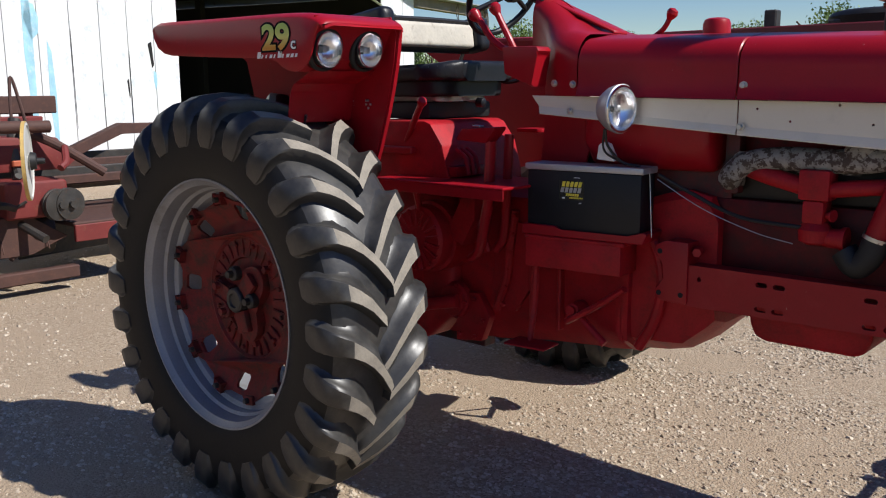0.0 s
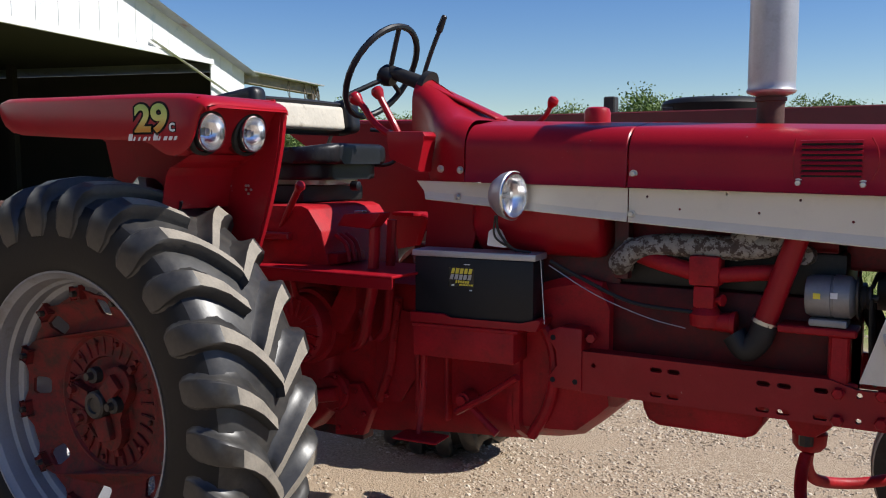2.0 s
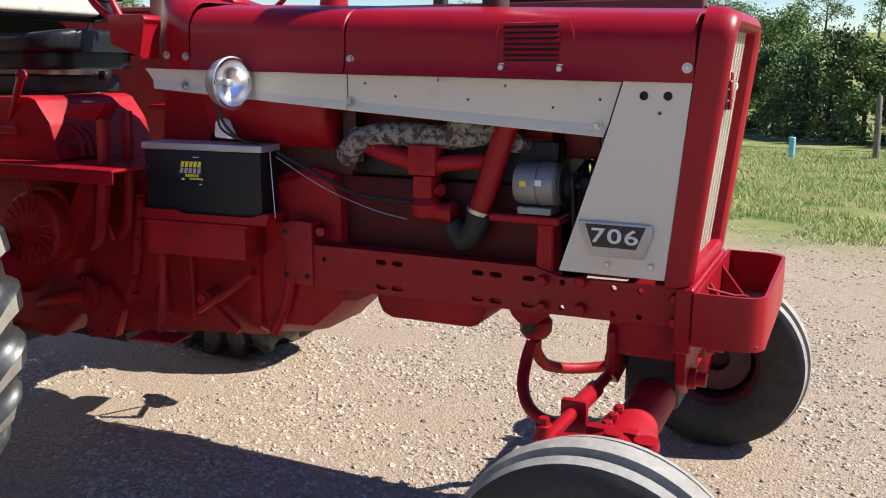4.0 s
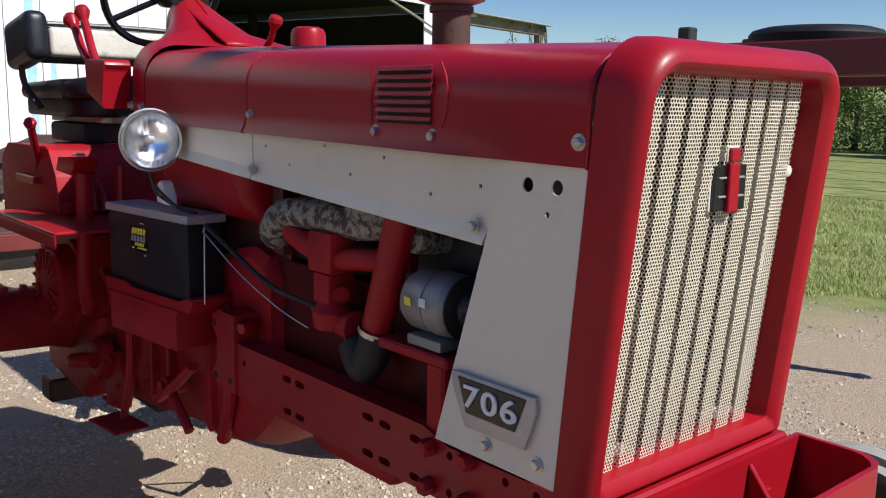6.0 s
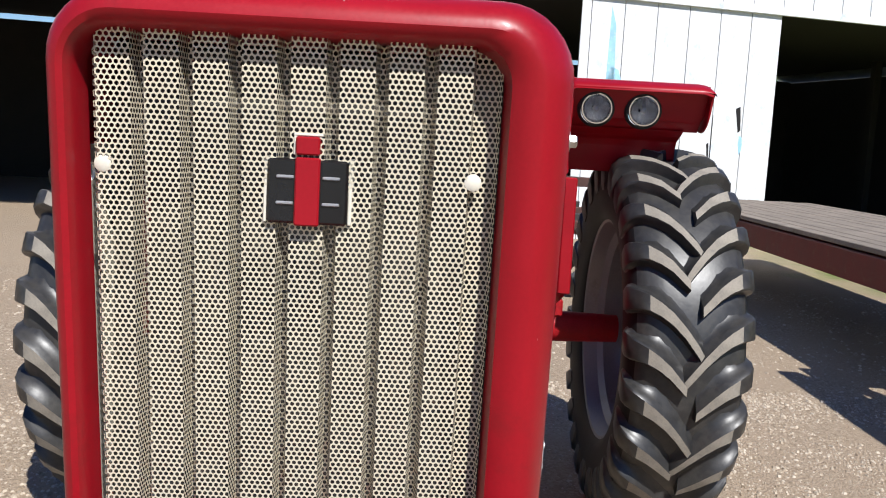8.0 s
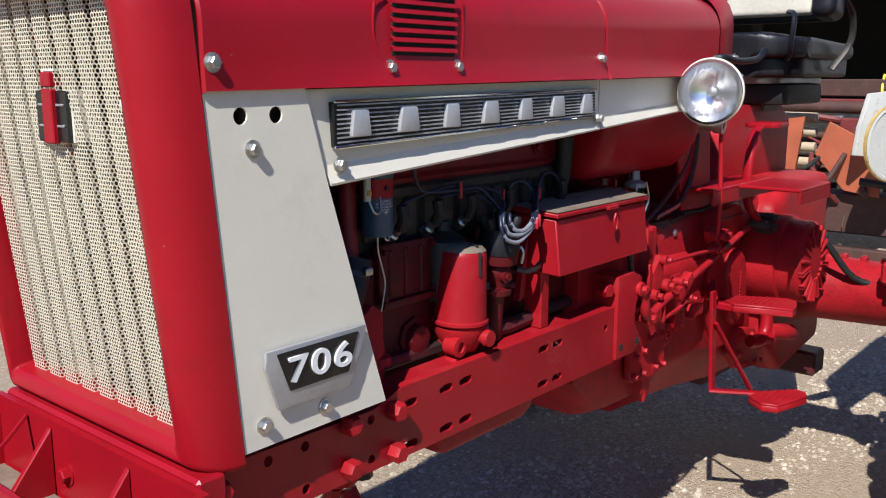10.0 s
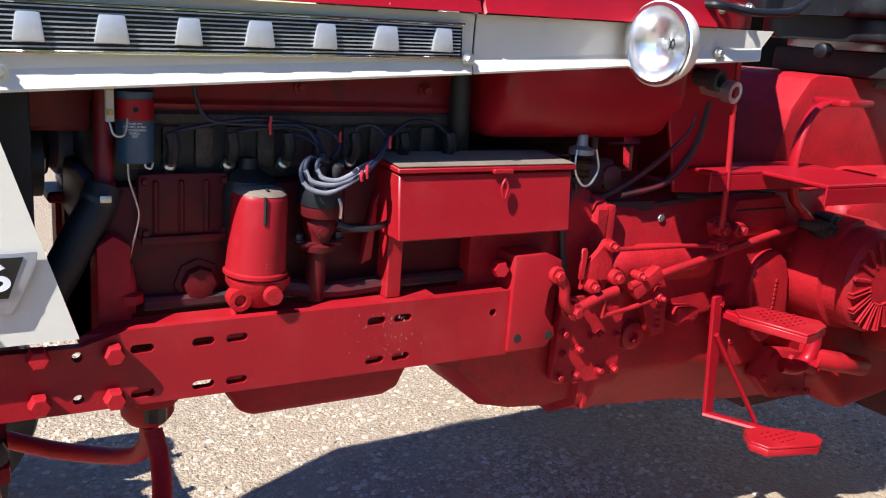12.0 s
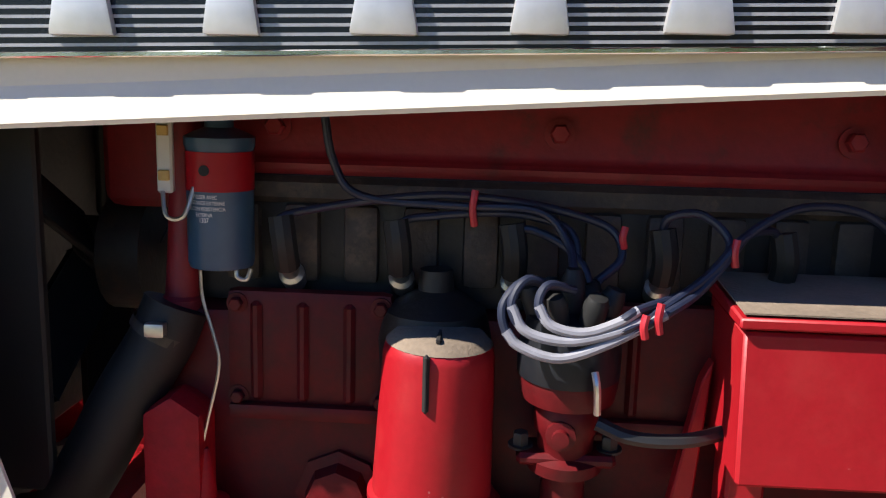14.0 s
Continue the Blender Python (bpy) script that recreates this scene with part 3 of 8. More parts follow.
# cream side panels and stripes
PANEL = [(2.846, 0.993), (3.160, 0.993), (3.206, 1.549), (3.017, 1.552), (2.976, 1.406)]
for side, word in SIDES:
    at = on_side(side)(W - 0.010)
    holes = [disc_loop(3.076, 1.513, 0.013), disc_loop(3.142, 1.513, 0.013)]
    if side < 0:
        holes.append(disc_loop(3.122, 1.466, 0.006, 8))
    bm = holed_plate(bmesh.new(), PANEL, holes, at, 0.004)
    part("side_panel", bm, white_paint, tractor, "cream painted steel side panel beside the radiator")
    sat = on_side(side)(W - 0.019)
    rear = [(1.268, 1.5785), (2.112, hood_low(2.124) - 0.003), (2.113, 1.478), (1.302, 1.538)]
    fr = [(2.117, hood_low(2.13) - 0.003), (3.010, 1.5500), (2.976, 1.428), (2.118, 1.478)]
    hl = [disc_loop(x, z, 0.0045, 8) for x, z in ((2.18, 1.536), (2.29, 1.497), (2.44, 1.549), (2.54, 1.492), (2.66, 1.535), (2.81, 1.474), (2.95, 1.50))] if side < 0 else []
    rs = holed_plate(bmesh.new(), rear, [], sat, 0.004)
    fs = holed_plate(bmesh.new(), fr, hl, sat, 0.004)
    for bm, ends in ((rs, ((2.113, 1.478, 1.450), (1.302, 1.538, 1.507))), (fs, ((2.976, 1.428, 1.394), (2.118, 1.478, 1.449)))):
        # rolled lower lip, standing a little proud
        rows = []
        for x, za, zb in ends:
            m = (za + zb) / 2
            rows.append([bm.verts.new((x + (0.010 * (za - z) / 0.03 if x < 1.5 else -0.010 * (za - z) / 0.03 if x > 2.9 else 0), side * (W - 0.019 + y), z))
                         for y, z in ((0.004, za), (0.009, m), (0.013, zb + 0.004), (0.011, zb), (0.006, zb + 0.001), (0.003, m), (0.0, za))])
        for i in range(6):
            bm.faces.new((rows[0][i], rows[0][i + 1], rows[1][i + 1], rows[1][i]))
        for r in rows:
            bm.faces.new(r)
    part("rear_stripe", rs, white_paint, tractor, "cream painted stripe panel")
    part("front_stripe", fs, white_paint, tractor, "cream painted stripe panel with empty badge holes" if side < 0 else "cream painted stripe panel carrying a badge")
    # bolts
    for x, z, y in ((1.470, 1.620, W), (1.385, 1.624, W), (2.137, 1.611, W), (2.654, 1.588, W), (2.833, 1.585, W), (3.191, 1.589, W), (1.455, 1.520, W - 0.006), (2.131, 1.477, W - 0.006), (2.947, 1.428, W - 0.006),
                    (2.994, 1.025, W - 0.006), (3.122, 1.030, W - 0.006)) + (((3.123, 1.464, W - 0.006),) if side > 0 else ()):
        part("panel_bolt", hex_bolt(bmesh.new(), (x, side * y, z), (0, side, 0), 0.0095, 0.010), steel, tractor)

# ---- tractor: frame and engine ----
RAIL = [(1.945, 0.832), (3.225, 0.846), (3.225, 0.968), (2.84, 0.962), (2.76, 0.985), (1.945, 0.982)]
for side, word in SIDES:
    at = on_side(side)(0.262)
    hs = [slot_loop(x, z, 0.042, 0.017) for x in (2.215, 2.275, 2.565, 2.628, 2.737) for z in (0.947, 0.862)]
    hs += [disc_loop(x, z, 0.0095, 10) for x in (2.845, 3.005, 3.085) for z in (0.945, 0.866)] + [disc_loop(1.99, 0.935, 0.009, 10)]
    part("frame_rail", holed_plate(bmesh.new(), RAIL, hs, at, 0.022), red_scuffed, tractor, "thick red painted steel frame rail with slots")
    flange = [(1.95, 0.262), (2.84, 0.262), (2.775, 0.212), (1.95, 0.212)]
    part("rail_flange", prism(bmesh.new(), flange, lambda u, v, w: Vector((u, side * v, 0.972 + w + (0.0 if u < 2.8 else -0.009))), 0.011, 0.002), red_scuffed, tractor, "inward flange along the top of the frame rail")
    for x, z in ((2.787, 0.948), (2.787, 0.864), (2.908, 0.957), (2.908, 0.872), (3.19, 0.935), (3.19, 0.865)):
        part("frame_bolt", hex_bolt(bmesh.new(), (x, side * 0.284, z), (0, side, 0), 0.019, 0.026, False), red_cast, tractor)
    bm = bmesh.new()
    prism(bm, [(1.948, 0.838), (1.845, 0.838), (1.818, 0.862), (1.823, 0.888), (1.862, 0.92), (1.855, 0.98), (1.815, 1.015), (1.820, 1.045), (1.862, 1.064), (1.948, 1.062)], on_side(side)(0.20), 0.094, 0.006, 2)
    part("frame_bracket", bm, red_scuffed, tractor, "cast red bracket joining rail and clutch housing")

# block colour carries bay shade as well as grime
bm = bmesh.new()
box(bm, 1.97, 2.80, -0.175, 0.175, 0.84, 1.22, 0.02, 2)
part("engine_block", bm, red_bay_shaded, tractor, "grimy red cast iron engine block, tone darkened for bay shade")
bm = bmesh.new()
box(bm, 2.00, 2.78, -0.15, 0.15, 1.22, 1.36, 0.012, 2)
part("cylinder_head", bm, greasy_shade_black, tractor, "oily cast iron cylinder head, blackened for bay shade")
bm = bmesh.new()
prism(bm, [(2.118, 0.87), (2.133, 0.775), (2.152, 0.735), (2.19, 0.720), (2.49, 0.722), (2.522, 0.736), (2.542, 0.775), (2.55, 0.87)], lambda u, v, w: Vector((u, -0.17 + w, v)), 0.34, 0.018, 3)
part("oil_pan", bm, red_cast, tractor, "red cast oil pan")
def housing(name, stations, label):
    """A casting with upright flanks and a keel: rows of x, keel z, flank foot z, top z, half width."""
    bm = bmesh.new()
    rings = []
    for x, zk, zf, zt, w in stations:
        half = [(w * 0.90, zt), (w, zt - 0.03), (w, zf + 0.03), (w * 0.96, zf), (w * 0.55, zk)]
        rings.append([bm.verts.new((x, y, z)) for y, z in half + [(-y, z) for y, z in reversed(half)]])
    for a, b in zip(rings, rings[1:]):
        for i in range(len(a)):
            bm.faces.new((a[i], a[(i + 1) % len(a)], b[(i + 1) % len(a)], b[i]))
    bm.faces.new(rings[0])
    bm.faces.new(rings[-1])
    return part(name, bm, red_cast, tractor, label)


housing("clutch_housing", ((1.645, 0.575, 0.635, 1.17, 0.232), (1.675, 0.575, 0.635, 1.17, 0.232), (1.68, 0.59, 0.65, 1.18, 0.214), (1.80, 0.605, 0.655, 1.22, 0.214), (1.895, 0.63, 0.665, 1.24, 0.214), (1.985, 0.715, 0.74, 1.22, 0.216), (2.02, 0.75, 0.775, 1.16, 0.216)), "red cast iron clutch housing")
housing("transmission_housing", ((0.50, 0.46, 0.58, 1.15, 0.205), (0.95, 0.49, 0.61, 1.15, 0.205), (1.22, 0.53, 0.665, 1.15, 0.200), (1.50, 0.555, 0.675, 1.14, 0.196), (1.53, 0.555, 0.650, 1.14, 0.204), (1.66, 0.575, 0.645, 1.14, 0.208)), "red cast iron transmission housing")
bm = bmesh.new()
prism(bm, [(0.18, 0.50), (0.62, 0.45), (0.80, 0.60), (0.80, 1.12), (0.62, 1.20), (0.18, 1.20)], lambda u, v, w: Vector((u, -0.27 + w, v)), 0.54, 0.05, 3)
part("rear_housing", bm, red_cast, tractor, "red cast iron rear axle housing")

# fuel tank body under the hood
bm = bmesh.new()
prism(bm, [(-0.295, 1.56), (-0.295, 1.40), (-0.22, 1.305), (0.22, 1.305), (0.295, 1.40), (0.295, 1.56)], lambda u, v, w: Vector((1.485 + w, u, v)), 0.52, 0.06, 4)
part("fuel_tank", bm, red, tractor, "rounded red fuel tank below the hood")

# ---- wheels ----
AX, AZ = 0.480, 0.788


def build_rear_wheel(side):
    """Turned about its own axle; the outer face looks along +y before it is set in place."""
    wh = new("rear_wheel")
    wh.parent = tractor
    tagged(wh, label="large rear wheel with chevron lugged tyre, silver rim and red disc")
    bm = bmesh.new()
    half = [(0.19, 0.487), (0.199, 0.497), (0.2115, 0.535), (0.220, 0.585), (0.2235, 0.640), (0.2185, 0.690), (0.200, 0.728), (0.165, 0.752), (0.10, 0.764), (0.05, 0.767)]
    lathe(bm, (0, 0, 0), (0, 1, 0), [(-y, r) for y, r in half] + [(0, 0.768)] + half[::-1], 72, False)
    for f in bm.faces:
        c = f.calc_center_median()
        f.material_index = 1 if math.hypot(c.x, c.z) > 0.735 else 0
    part("tyre", bm, [rubber, lug_mat], wh, "black ribbed tractor tyre dulled by dust", 50)
    bm = bmesh.new()
    rim = [(-0.19, 0.49), (-0.185, 0.475), (-0.165, 0.468), (-0.12, 0.455), (-0.10, 0.425), (0.060, 0.425), (0.074, 0.432), (0.082, 0.448), (0.116, 0.451), (0.126, 0.462), (0.156, 0.466), (0.176, 0.472), (0.184, 0.486), (0.192, 0.492),
           (0.199, 0.492), (0.199, 0.485), (0.189, 0.478), (0.178, 0.464), (0.158, 0.4585), (0.130, 0.455), (0.121, 0.4435), (0.088, 0.441), (0.078, 0.4245), (0.062, 0.418), (-0.10, 0.419), (-0.125, 0.45)]
    lathe(bm, (0, 0, 0), (0, 1, 0), rim, 96, False)
    part("rim", bm, rim_silver, wh, "silver painted steel rim with scuffs")
    # dished disc with openings and a lobed edge
    dish = lambda r: 0.012 + 0.062 * max(0.0, min(1.0, (r - 0.29) / 0.12)) ** 1.4
    at = lambda u, v, w: Vector((u, dish(math.hypot(u, v)) + w, v))
    holes = [disc_loop(0, 0, 0.245, 48)]
    for k in range(8):
        a = radians(-148 + 45 * k)
        c, q = math.cos(a), math.sin(a)
        holes.append([((0.348 + p) * c - t * q, (0.348 + p) * q + t * c) for p, t in ((-0.030, -0.020), (-0.022, -0.030), (0.018, -0.036), (0.030, -0.026), (0.032, 0.024), (0.020, 0.034), (-0.022, 0.030), (-0.030, 0.020))])
    edge = [(r * math.cos(t), r * math.sin(t)) for r, t in ((0.402 + 0.013 * max(-0.5, math.cos(12 * 2 * math.pi * i / 144)), 2 * math.pi * i / 144) for i in range(144))]
    part("wheel_disc", holed_plate(bmesh.new(), edge, holes, at, 0.012), red_disc, wh, "dirty red pressed steel wheel disc with openings")
    bm = lathe(bmesh.new(), (0, 0, 0), (0, 1, 0), [(0.006, 0.262), (0.024, 0.262), (0.030, 0.252), (0.030, 0.246), (0.020, 0.238), (0.016, 0.20), (0.022, 0.165), (0.010, 0.16), (0.002, 0.20)], 64, False)
    part("inner_disc", bm, red_disc, wh)
    for k in range(28):
        part("disc_rib", box(bmesh.new(), -0.003, 0.003, 0.012, 0.0245, 0.172, 0.236, 0.002, 1, pose(0, 0, 0, 0, 360 / 28 * k + 4, 0)), red_disc, wh)
    for k in range(12):
        a = 2 * math.pi * k / 12
        m = Matrix.Rotation(-a, 4, "Y")
        part("rim_clamp", box(bmesh.new(), 0.385, 0.424, 0.078, 0.094, -0.026, 0.026, 0.006, 2, m), red_disc, wh)
        part("rim_bolt", hex_bolt(bmesh.new(), (0.402 * math.cos(a), 0.094, 0.402 * math.sin(a)), (0, 1, 0), 0.012, 0.018, False), dark_steel, wh)
    # cast hub: a three-lobed plate, clamp blocks, dark nuts and the axle end
    lobes = [(r * math.cos(t), r * math.sin(t)) for r, t in ((0.135 + 0.042 * math.cos(3 * (2 * math.pi * i / 60 - radians(35))), 2 * math.pi * i / 60) for i in range(60))]
    part("hub", prism(bmesh.new(), lobes, lambda u, v, w: Vector((u, 0.012 + w, v)), 0.040, 0.010, 2), red_disc, wh, "dirty red cast hub")
    part("hub_back", lathe(bmesh.new(), (0, 0, 0), (0, 1, 0), [(-0.02, 0.0), (-0.02, 0.20), (0.008, 0.20), (0.012, 0.17), (0.012, 0.0)], 40), red_disc, wh)
    for k in range(3):
        a = radians(35 + 120 * k)
        m = Matrix.Rotation(-a, 4, "Y")
        part("hub_block", box(bmesh.new(), 0.045, 0.135, 0.050, 0.078, -0.034, 0.034, 0.010, 2, m), red_disc, wh)
        part("hub_web", box(bmesh.new(), 0.12, 0.20, 0.016, 0.040, -0.012, 0.012, 0.005, 2, m), red_disc, wh)
    part("axle_end", lathe(bmesh.new(), (0, 0.02, 0), (0, 1, 0), [(0, 0.052), (0.068, 0.050), (0.074, 0.044), (0.074, 0.030), (0.066, 0.026), (0.066, 0)], 28), dark_steel, wh, "greasy axle end")
    for a, r in ((91, 0.105), (-5, 0.085), (205, 0.100), (150, 0.125)):
        a = radians(a)
        part("hub_nut", lathe(bmesh.new(), (r * math.cos(a), 0.052, r * math.sin(a)), (0, 1, 0), [(0, 0.030), (0.026, 0.029), (0.030, 0.024), (0.030, 0.015), (0.050, 0.014), (0.051, 0)], 12), dark_steel if a < 2 else red_disc, wh)
    for k in range(12):
        a = 2 * math.pi * k / 12 + 0.13
        part("wheel_bolt", hex_bolt(bmesh.new(), (0.218 * math.cos(a), 0.016, 0.218 * math.sin(a)), (0, 1, 0), 0.010, 0.012, False), red_disc, wh)

    # chevron lugs: long and short bars by turns, each ending in a broad tongue on the sidewall
    def lug(flip, short):
        bm = bmesh.new()
        rows = []
        path = [(-0.034, 1.2, 0.766, 0.036, 0.024), (-0.010, 3.8, 0.767, 0.043, 0.026), (0.040, 8.4, 0.766, 0.046, 0.027), (0.085, 11.8, 0.764, 0.047, 0.029), (0.125, 14.2, 0.758, 0.048, 0.032),
                (0.158, 15.9, 0.752, 0.049, 0.036), (0.184, 17.0, 0.740, 0.045, 0.041), (0.204, 17.7, 0.722, 0.036, 0.046), (0.2165, 18.2, 0.697, 0.023, 0.049), (0.2215, 18.5, 0.668, 0.013, 0.048),
                (0.2237, 18.7, 0.640, 0.009, 0.042), (0.2225, 18.8, 0.615, 0.004, 0.028)]
        out = [(0, 1), (0, 1), (0, 1), (0, 1), (0.06, 1), (0.22, 0.97), (0.48, 0.88), (0.74, 0.67), (0.93, 0.37), (1.0, 0.1), (1.0, 0.0), (1.0, 0.0)]
        if short:
            path = [(0.022, 7.0, 0.767, 0.038, 0.023)] + path[3:]
            out = [(0, 1)] + out[3:]
        shape = ((-1.20, -0.06), (-1.02, 0.25), (-0.96, 0.86), (-0.80, 1.0), (0.66, 1.0), (0.92, 0.86), (1.35, 0.56), (1.95, 0.26), (2.60, 0.06), (3.20, -0.04))
        for (y, deg, r, hgt, wide), (oy, oz) in zip(path, out):
            ring = []
            tongue = min(1.0, max(0.0, (y - 0.12) / 0.07))
            for da, up in shape:
                if da > 0.66:
                    da += (0.80 + (da - 0.80) * 0.16 - da) * tongue
                a = radians(deg) + da * wide / r
                radial = Vector((math.cos(a), 0, math.sin(a)))
                ring.append(bm.verts.new(Vector((0, y * flip, 0)) + radial * r + (radial * oz + Vector((0, flip * oy, 0))) * (hgt * up)))
            rows.append(ring)
        for n, (a, b) in enumerate(zip(rows, rows[1:])):
            for i in range(len(shape) - 1):
                f = bm.faces.new((a[i], a[i + 1], b[i + 1], b[i]))
                f.material_index = 1 if i == 3 and n < len(rows) - 7 else 0
        bm.faces.new(rows[0])
        bm.faces.new(rows[-1])
        me = mesh_of("lug", bm, [lug_mat, lug_top_mat])
        smooth(me, 38)
        return me

    N = 26
    for flip in (1, -1):
        kinds = [lug(flip, False), lug(flip, True)]
        for k in range(N):
            ob = new("lug", kinds[k % 2])
            ob.parent = wh
            ob.rotation_euler = (0, -2 * math.pi * (k + (0.5 if flip < 0 else 0.0)) / N, 0)
    return wh


REAR_Y = 1.115
for side, word in SIDES:
    wh = build_rear_wheel(side)
    wh.location = (AX, side * REAR_Y, AZ)
    wh.rotation_euler = (0, radians(-10 if side < 0 else 4), 0)
    if side < 0:
        wh.scale = (1, -1, 1)

FX, FR = 3.155, 0.40


def build_front_wheel(side):
    wh = new("front_wheel")
    wh.parent = tractor
    tagged(wh, label="narrow ribbed front wheel with red rim")
    bm = bmesh.new()
    side_half = [(0.085, 0.20), (0.105, 0.24), (0.112, 0.30), (0.106, 0.345), (0.100, 0.364), (0.092, 0.378), (0.062, 0.386), (0.057, 0.371), (0.038, 0.372), (0.033, 0.396)]
    prof = [(-y, r) for y, r in side_half] + [(0, 0.399)] + side_half[::-1]
    lathe(bm, (0, 0, 0), (0, 1, 0), prof, 72, False)
    for f in bm.faces:
        c = f.calc_center_median()
        f.material_index = 0 if math.hypot(c.x, c.z) > 0.376 and abs(c.y) < 0.09 else 1
    part("tyre", bm, [front_tread, front_side], wh, "worn dusty three-rib front tyre")
    bm = bmesh.new()
    lathe(bm, (0, 0, 0), (0, 1, 0), [(-0.09, 0.215), (-0.08, 0.20), (-0.05, 0.175), (0.03, 0.17), (0.06, 0.19), (0.08, 0.20), (0.092, 0.215), (0.08, 0.195), (0.04, 0.16), (0.0, 0.15), (-0.005, 0.06), (0.03, 0.055), (0.05, 0.05), (0.06, 0.0)], 40, False)
    part("rim", bm, red_grimy_shaded, wh, "dirty red front wheel rim")
    return wh


for side, word in SIDES:
    wh = build_front_wheel(side)
    wh.location = (FX, side * 0.955, 0.95 * FR - 0.008)
    wh.scale = (0.95, 0.95 * side, 0.95)

# ---- hood details: louvres, badges, lamps ----
for side, word in SIDES:
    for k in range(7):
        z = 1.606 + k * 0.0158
        # black strip on the closed hood, painted shade below each slat
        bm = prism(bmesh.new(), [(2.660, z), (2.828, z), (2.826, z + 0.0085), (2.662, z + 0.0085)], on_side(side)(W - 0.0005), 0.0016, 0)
        part("louvre_gap_shade", bm, hole_dark, tractor)
        bm = bmesh.new()
        prism(bm, [(W + 0.0005, z + 0.013), (W + 0.004, z + 0.0125), (W + 0.0065, z + 0.0060), (W + 0.0072, z + 0.0070), (W + 0.0040, z + 0.0145), (W + 0.0005, z + 0.0160)], lambda u, v, w: Vector((2.658 + w, side * u, v)), 0.172, 0)
        part("louvre_slat", bm, red, tractor)
    bm = tube(bmesh.new(), [(2.640, side * (W + 0.0002), 1.60), (2.636, side * (W + 0.0002), 1.66), (2.642, side * (W + 0.0002), 1.72)], 0.0025, 6)
    part("louvre_bead", bm, red, tractor, "pressed bead beside the louvres")
    bm = tube(bmesh.new(), [(2.856, side * (W + 0.0002), 1.598), (2.872, side * (W + 0.0002), 1.64), (2.868, side * (W + 0.0002), 1.69), (2.852, side * (W + 0.0002), 1.722)], 0.0025, 6)
    part("louvre_bead", bm, red, tractor, "pressed bead beside the louvres")
    # model number plate
    bm = prism(bmesh.new(), [(2.945, 1.050), (3.100, 1.050), (3.124, 1.125), (3.121, 1.151), (2.905, 1.151), (2.908, 1.125)], on_side(side)(W - 0.001), 0.008, 0.003, 2)
    plate = part("number_plate_badge", bm, silver, tractor, "silver and black model number badge")
    bm = prism(bmesh.new(), [(2.950, 1.078), (3.078, 1.078), (3.103, 1.144), (2.926, 1.144)], on_side(side)(W + 0.007), 0.0025, 0.001)
    part("black_field", bm, black_gloss, plate)
    cu = bpy.data.curves.new("model_number", "FONT")
    cu.body = "706"
    cu.align_x, cu.align_y = "CENTER", "CENTER"
    cu.size, cu.extrude, cu.offset, cu.space_character = 0.061, 0.002, 0.0007, 1.13
    tmp = bpy.data.objects.new("tmp", cu)
    me = bpy.data.meshes.new_from_object(tmp)
    bpy.data.objects.remove(tmp)
    me.materials.append(pale)
    txt = new("model_number", me)
    txt.parent = plate
    txt.matrix_local = Matrix.Translation((3.0145, side * (W + 0.0115), 1.1105)) @ pose(0, 0, 0, 90, 0, 0 if side < 0 else 180) @ Matrix.Diagonal((1.42, 0.98, 1, 1))

# chrome name badge on the left stripe, its letters kept as plain shapes
bm = prism(bmesh.new(), [(2.145, 1.480), (2.958, 1.456), (2.962, 1.530), (2.149, 1.543)], on_side(1)(W - 0.0155), 0.0115, 0.002)
badge = part("name_badge", bm, black_gloss, tractor, "black ribbed badge strip with chrome shapes")
for k in range(9):
    f = (k + 0.8) / 9.6
    bm = prism(bmesh.new(), [(2.152, 1.480 + f * 0.062), (2.953, 1.457 + f * 0.072), (2.953, 1.4595 + f * 0.072), (2.152, 1.4825 + f * 0.062)], on_side(1)(W - 0.0045), 0.0022, 0)
    part("rib_line", bm, silver, badge)
for z0, z1, za, zb in ((1.478, 1.483, 1.454, 1.459), (1.5405, 1.545, 1.528, 1.5325)):
    bm = prism(bmesh.new(), [(2.145, z0), (2.960, za), (2.960, zb), (2.145, z1)], on_side(1)(W - 0.005), 0.004, 0.001)
    part("chrome_edge", bm, chrome, badge)
for k in range(7):
    x = 2.905 - k * 0.1185
    zc = 1.503 + (2.55 - x) * 0.024
    half = 0.027 if k % 2 else 0.023
    sh = [(x + half, zc - 0.022), (x - half, zc - 0.022), (x - half * 0.72, zc + 0.022), (x + half * 0.72, zc + 0.022)]
    part("chrome_shape", prism(bmesh.new(), sh, on_side(1)(W - 0.004), 0.010, 0.004, 2), bright_metal, badge)

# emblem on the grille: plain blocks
bm = bmesh.new()
box(bm, 3.228, 3.262, -0.054, 0.048, 1.467, 1.549, 0.003, 1)
emblem = part("grille_emblem", bm, black_gloss, tractor, "small black, red and silver block emblem on the grille")
part("red_bar", box(bmesh.new(), 3.258, 3.270, -0.018, 0.013, 1.465, 1.551, 0.002), red, emblem)
part("red_dot", box(bmesh.new(), 3.232, 3.270, -0.018, 0.012, 1.554, 1.577, 0.002), red, emblem)
part("silver_cap", box(bmesh.new(), 3.228, 3.264, -0.0215, -0.0182, 1.5535, 1.578, 0.001), white_paint, emblem)
part("silver_cap", box(bmesh.new(), 3.228, 3.264, -0.0215, 0.0155, 1.5775, 1.581, 0.001), white_paint, emblem)
part("silver_edge", box(bmesh.new(), 3.225, 3.256, -0.059, -0.0542, 1.467, 1.551, 0.001), white_paint, emblem)
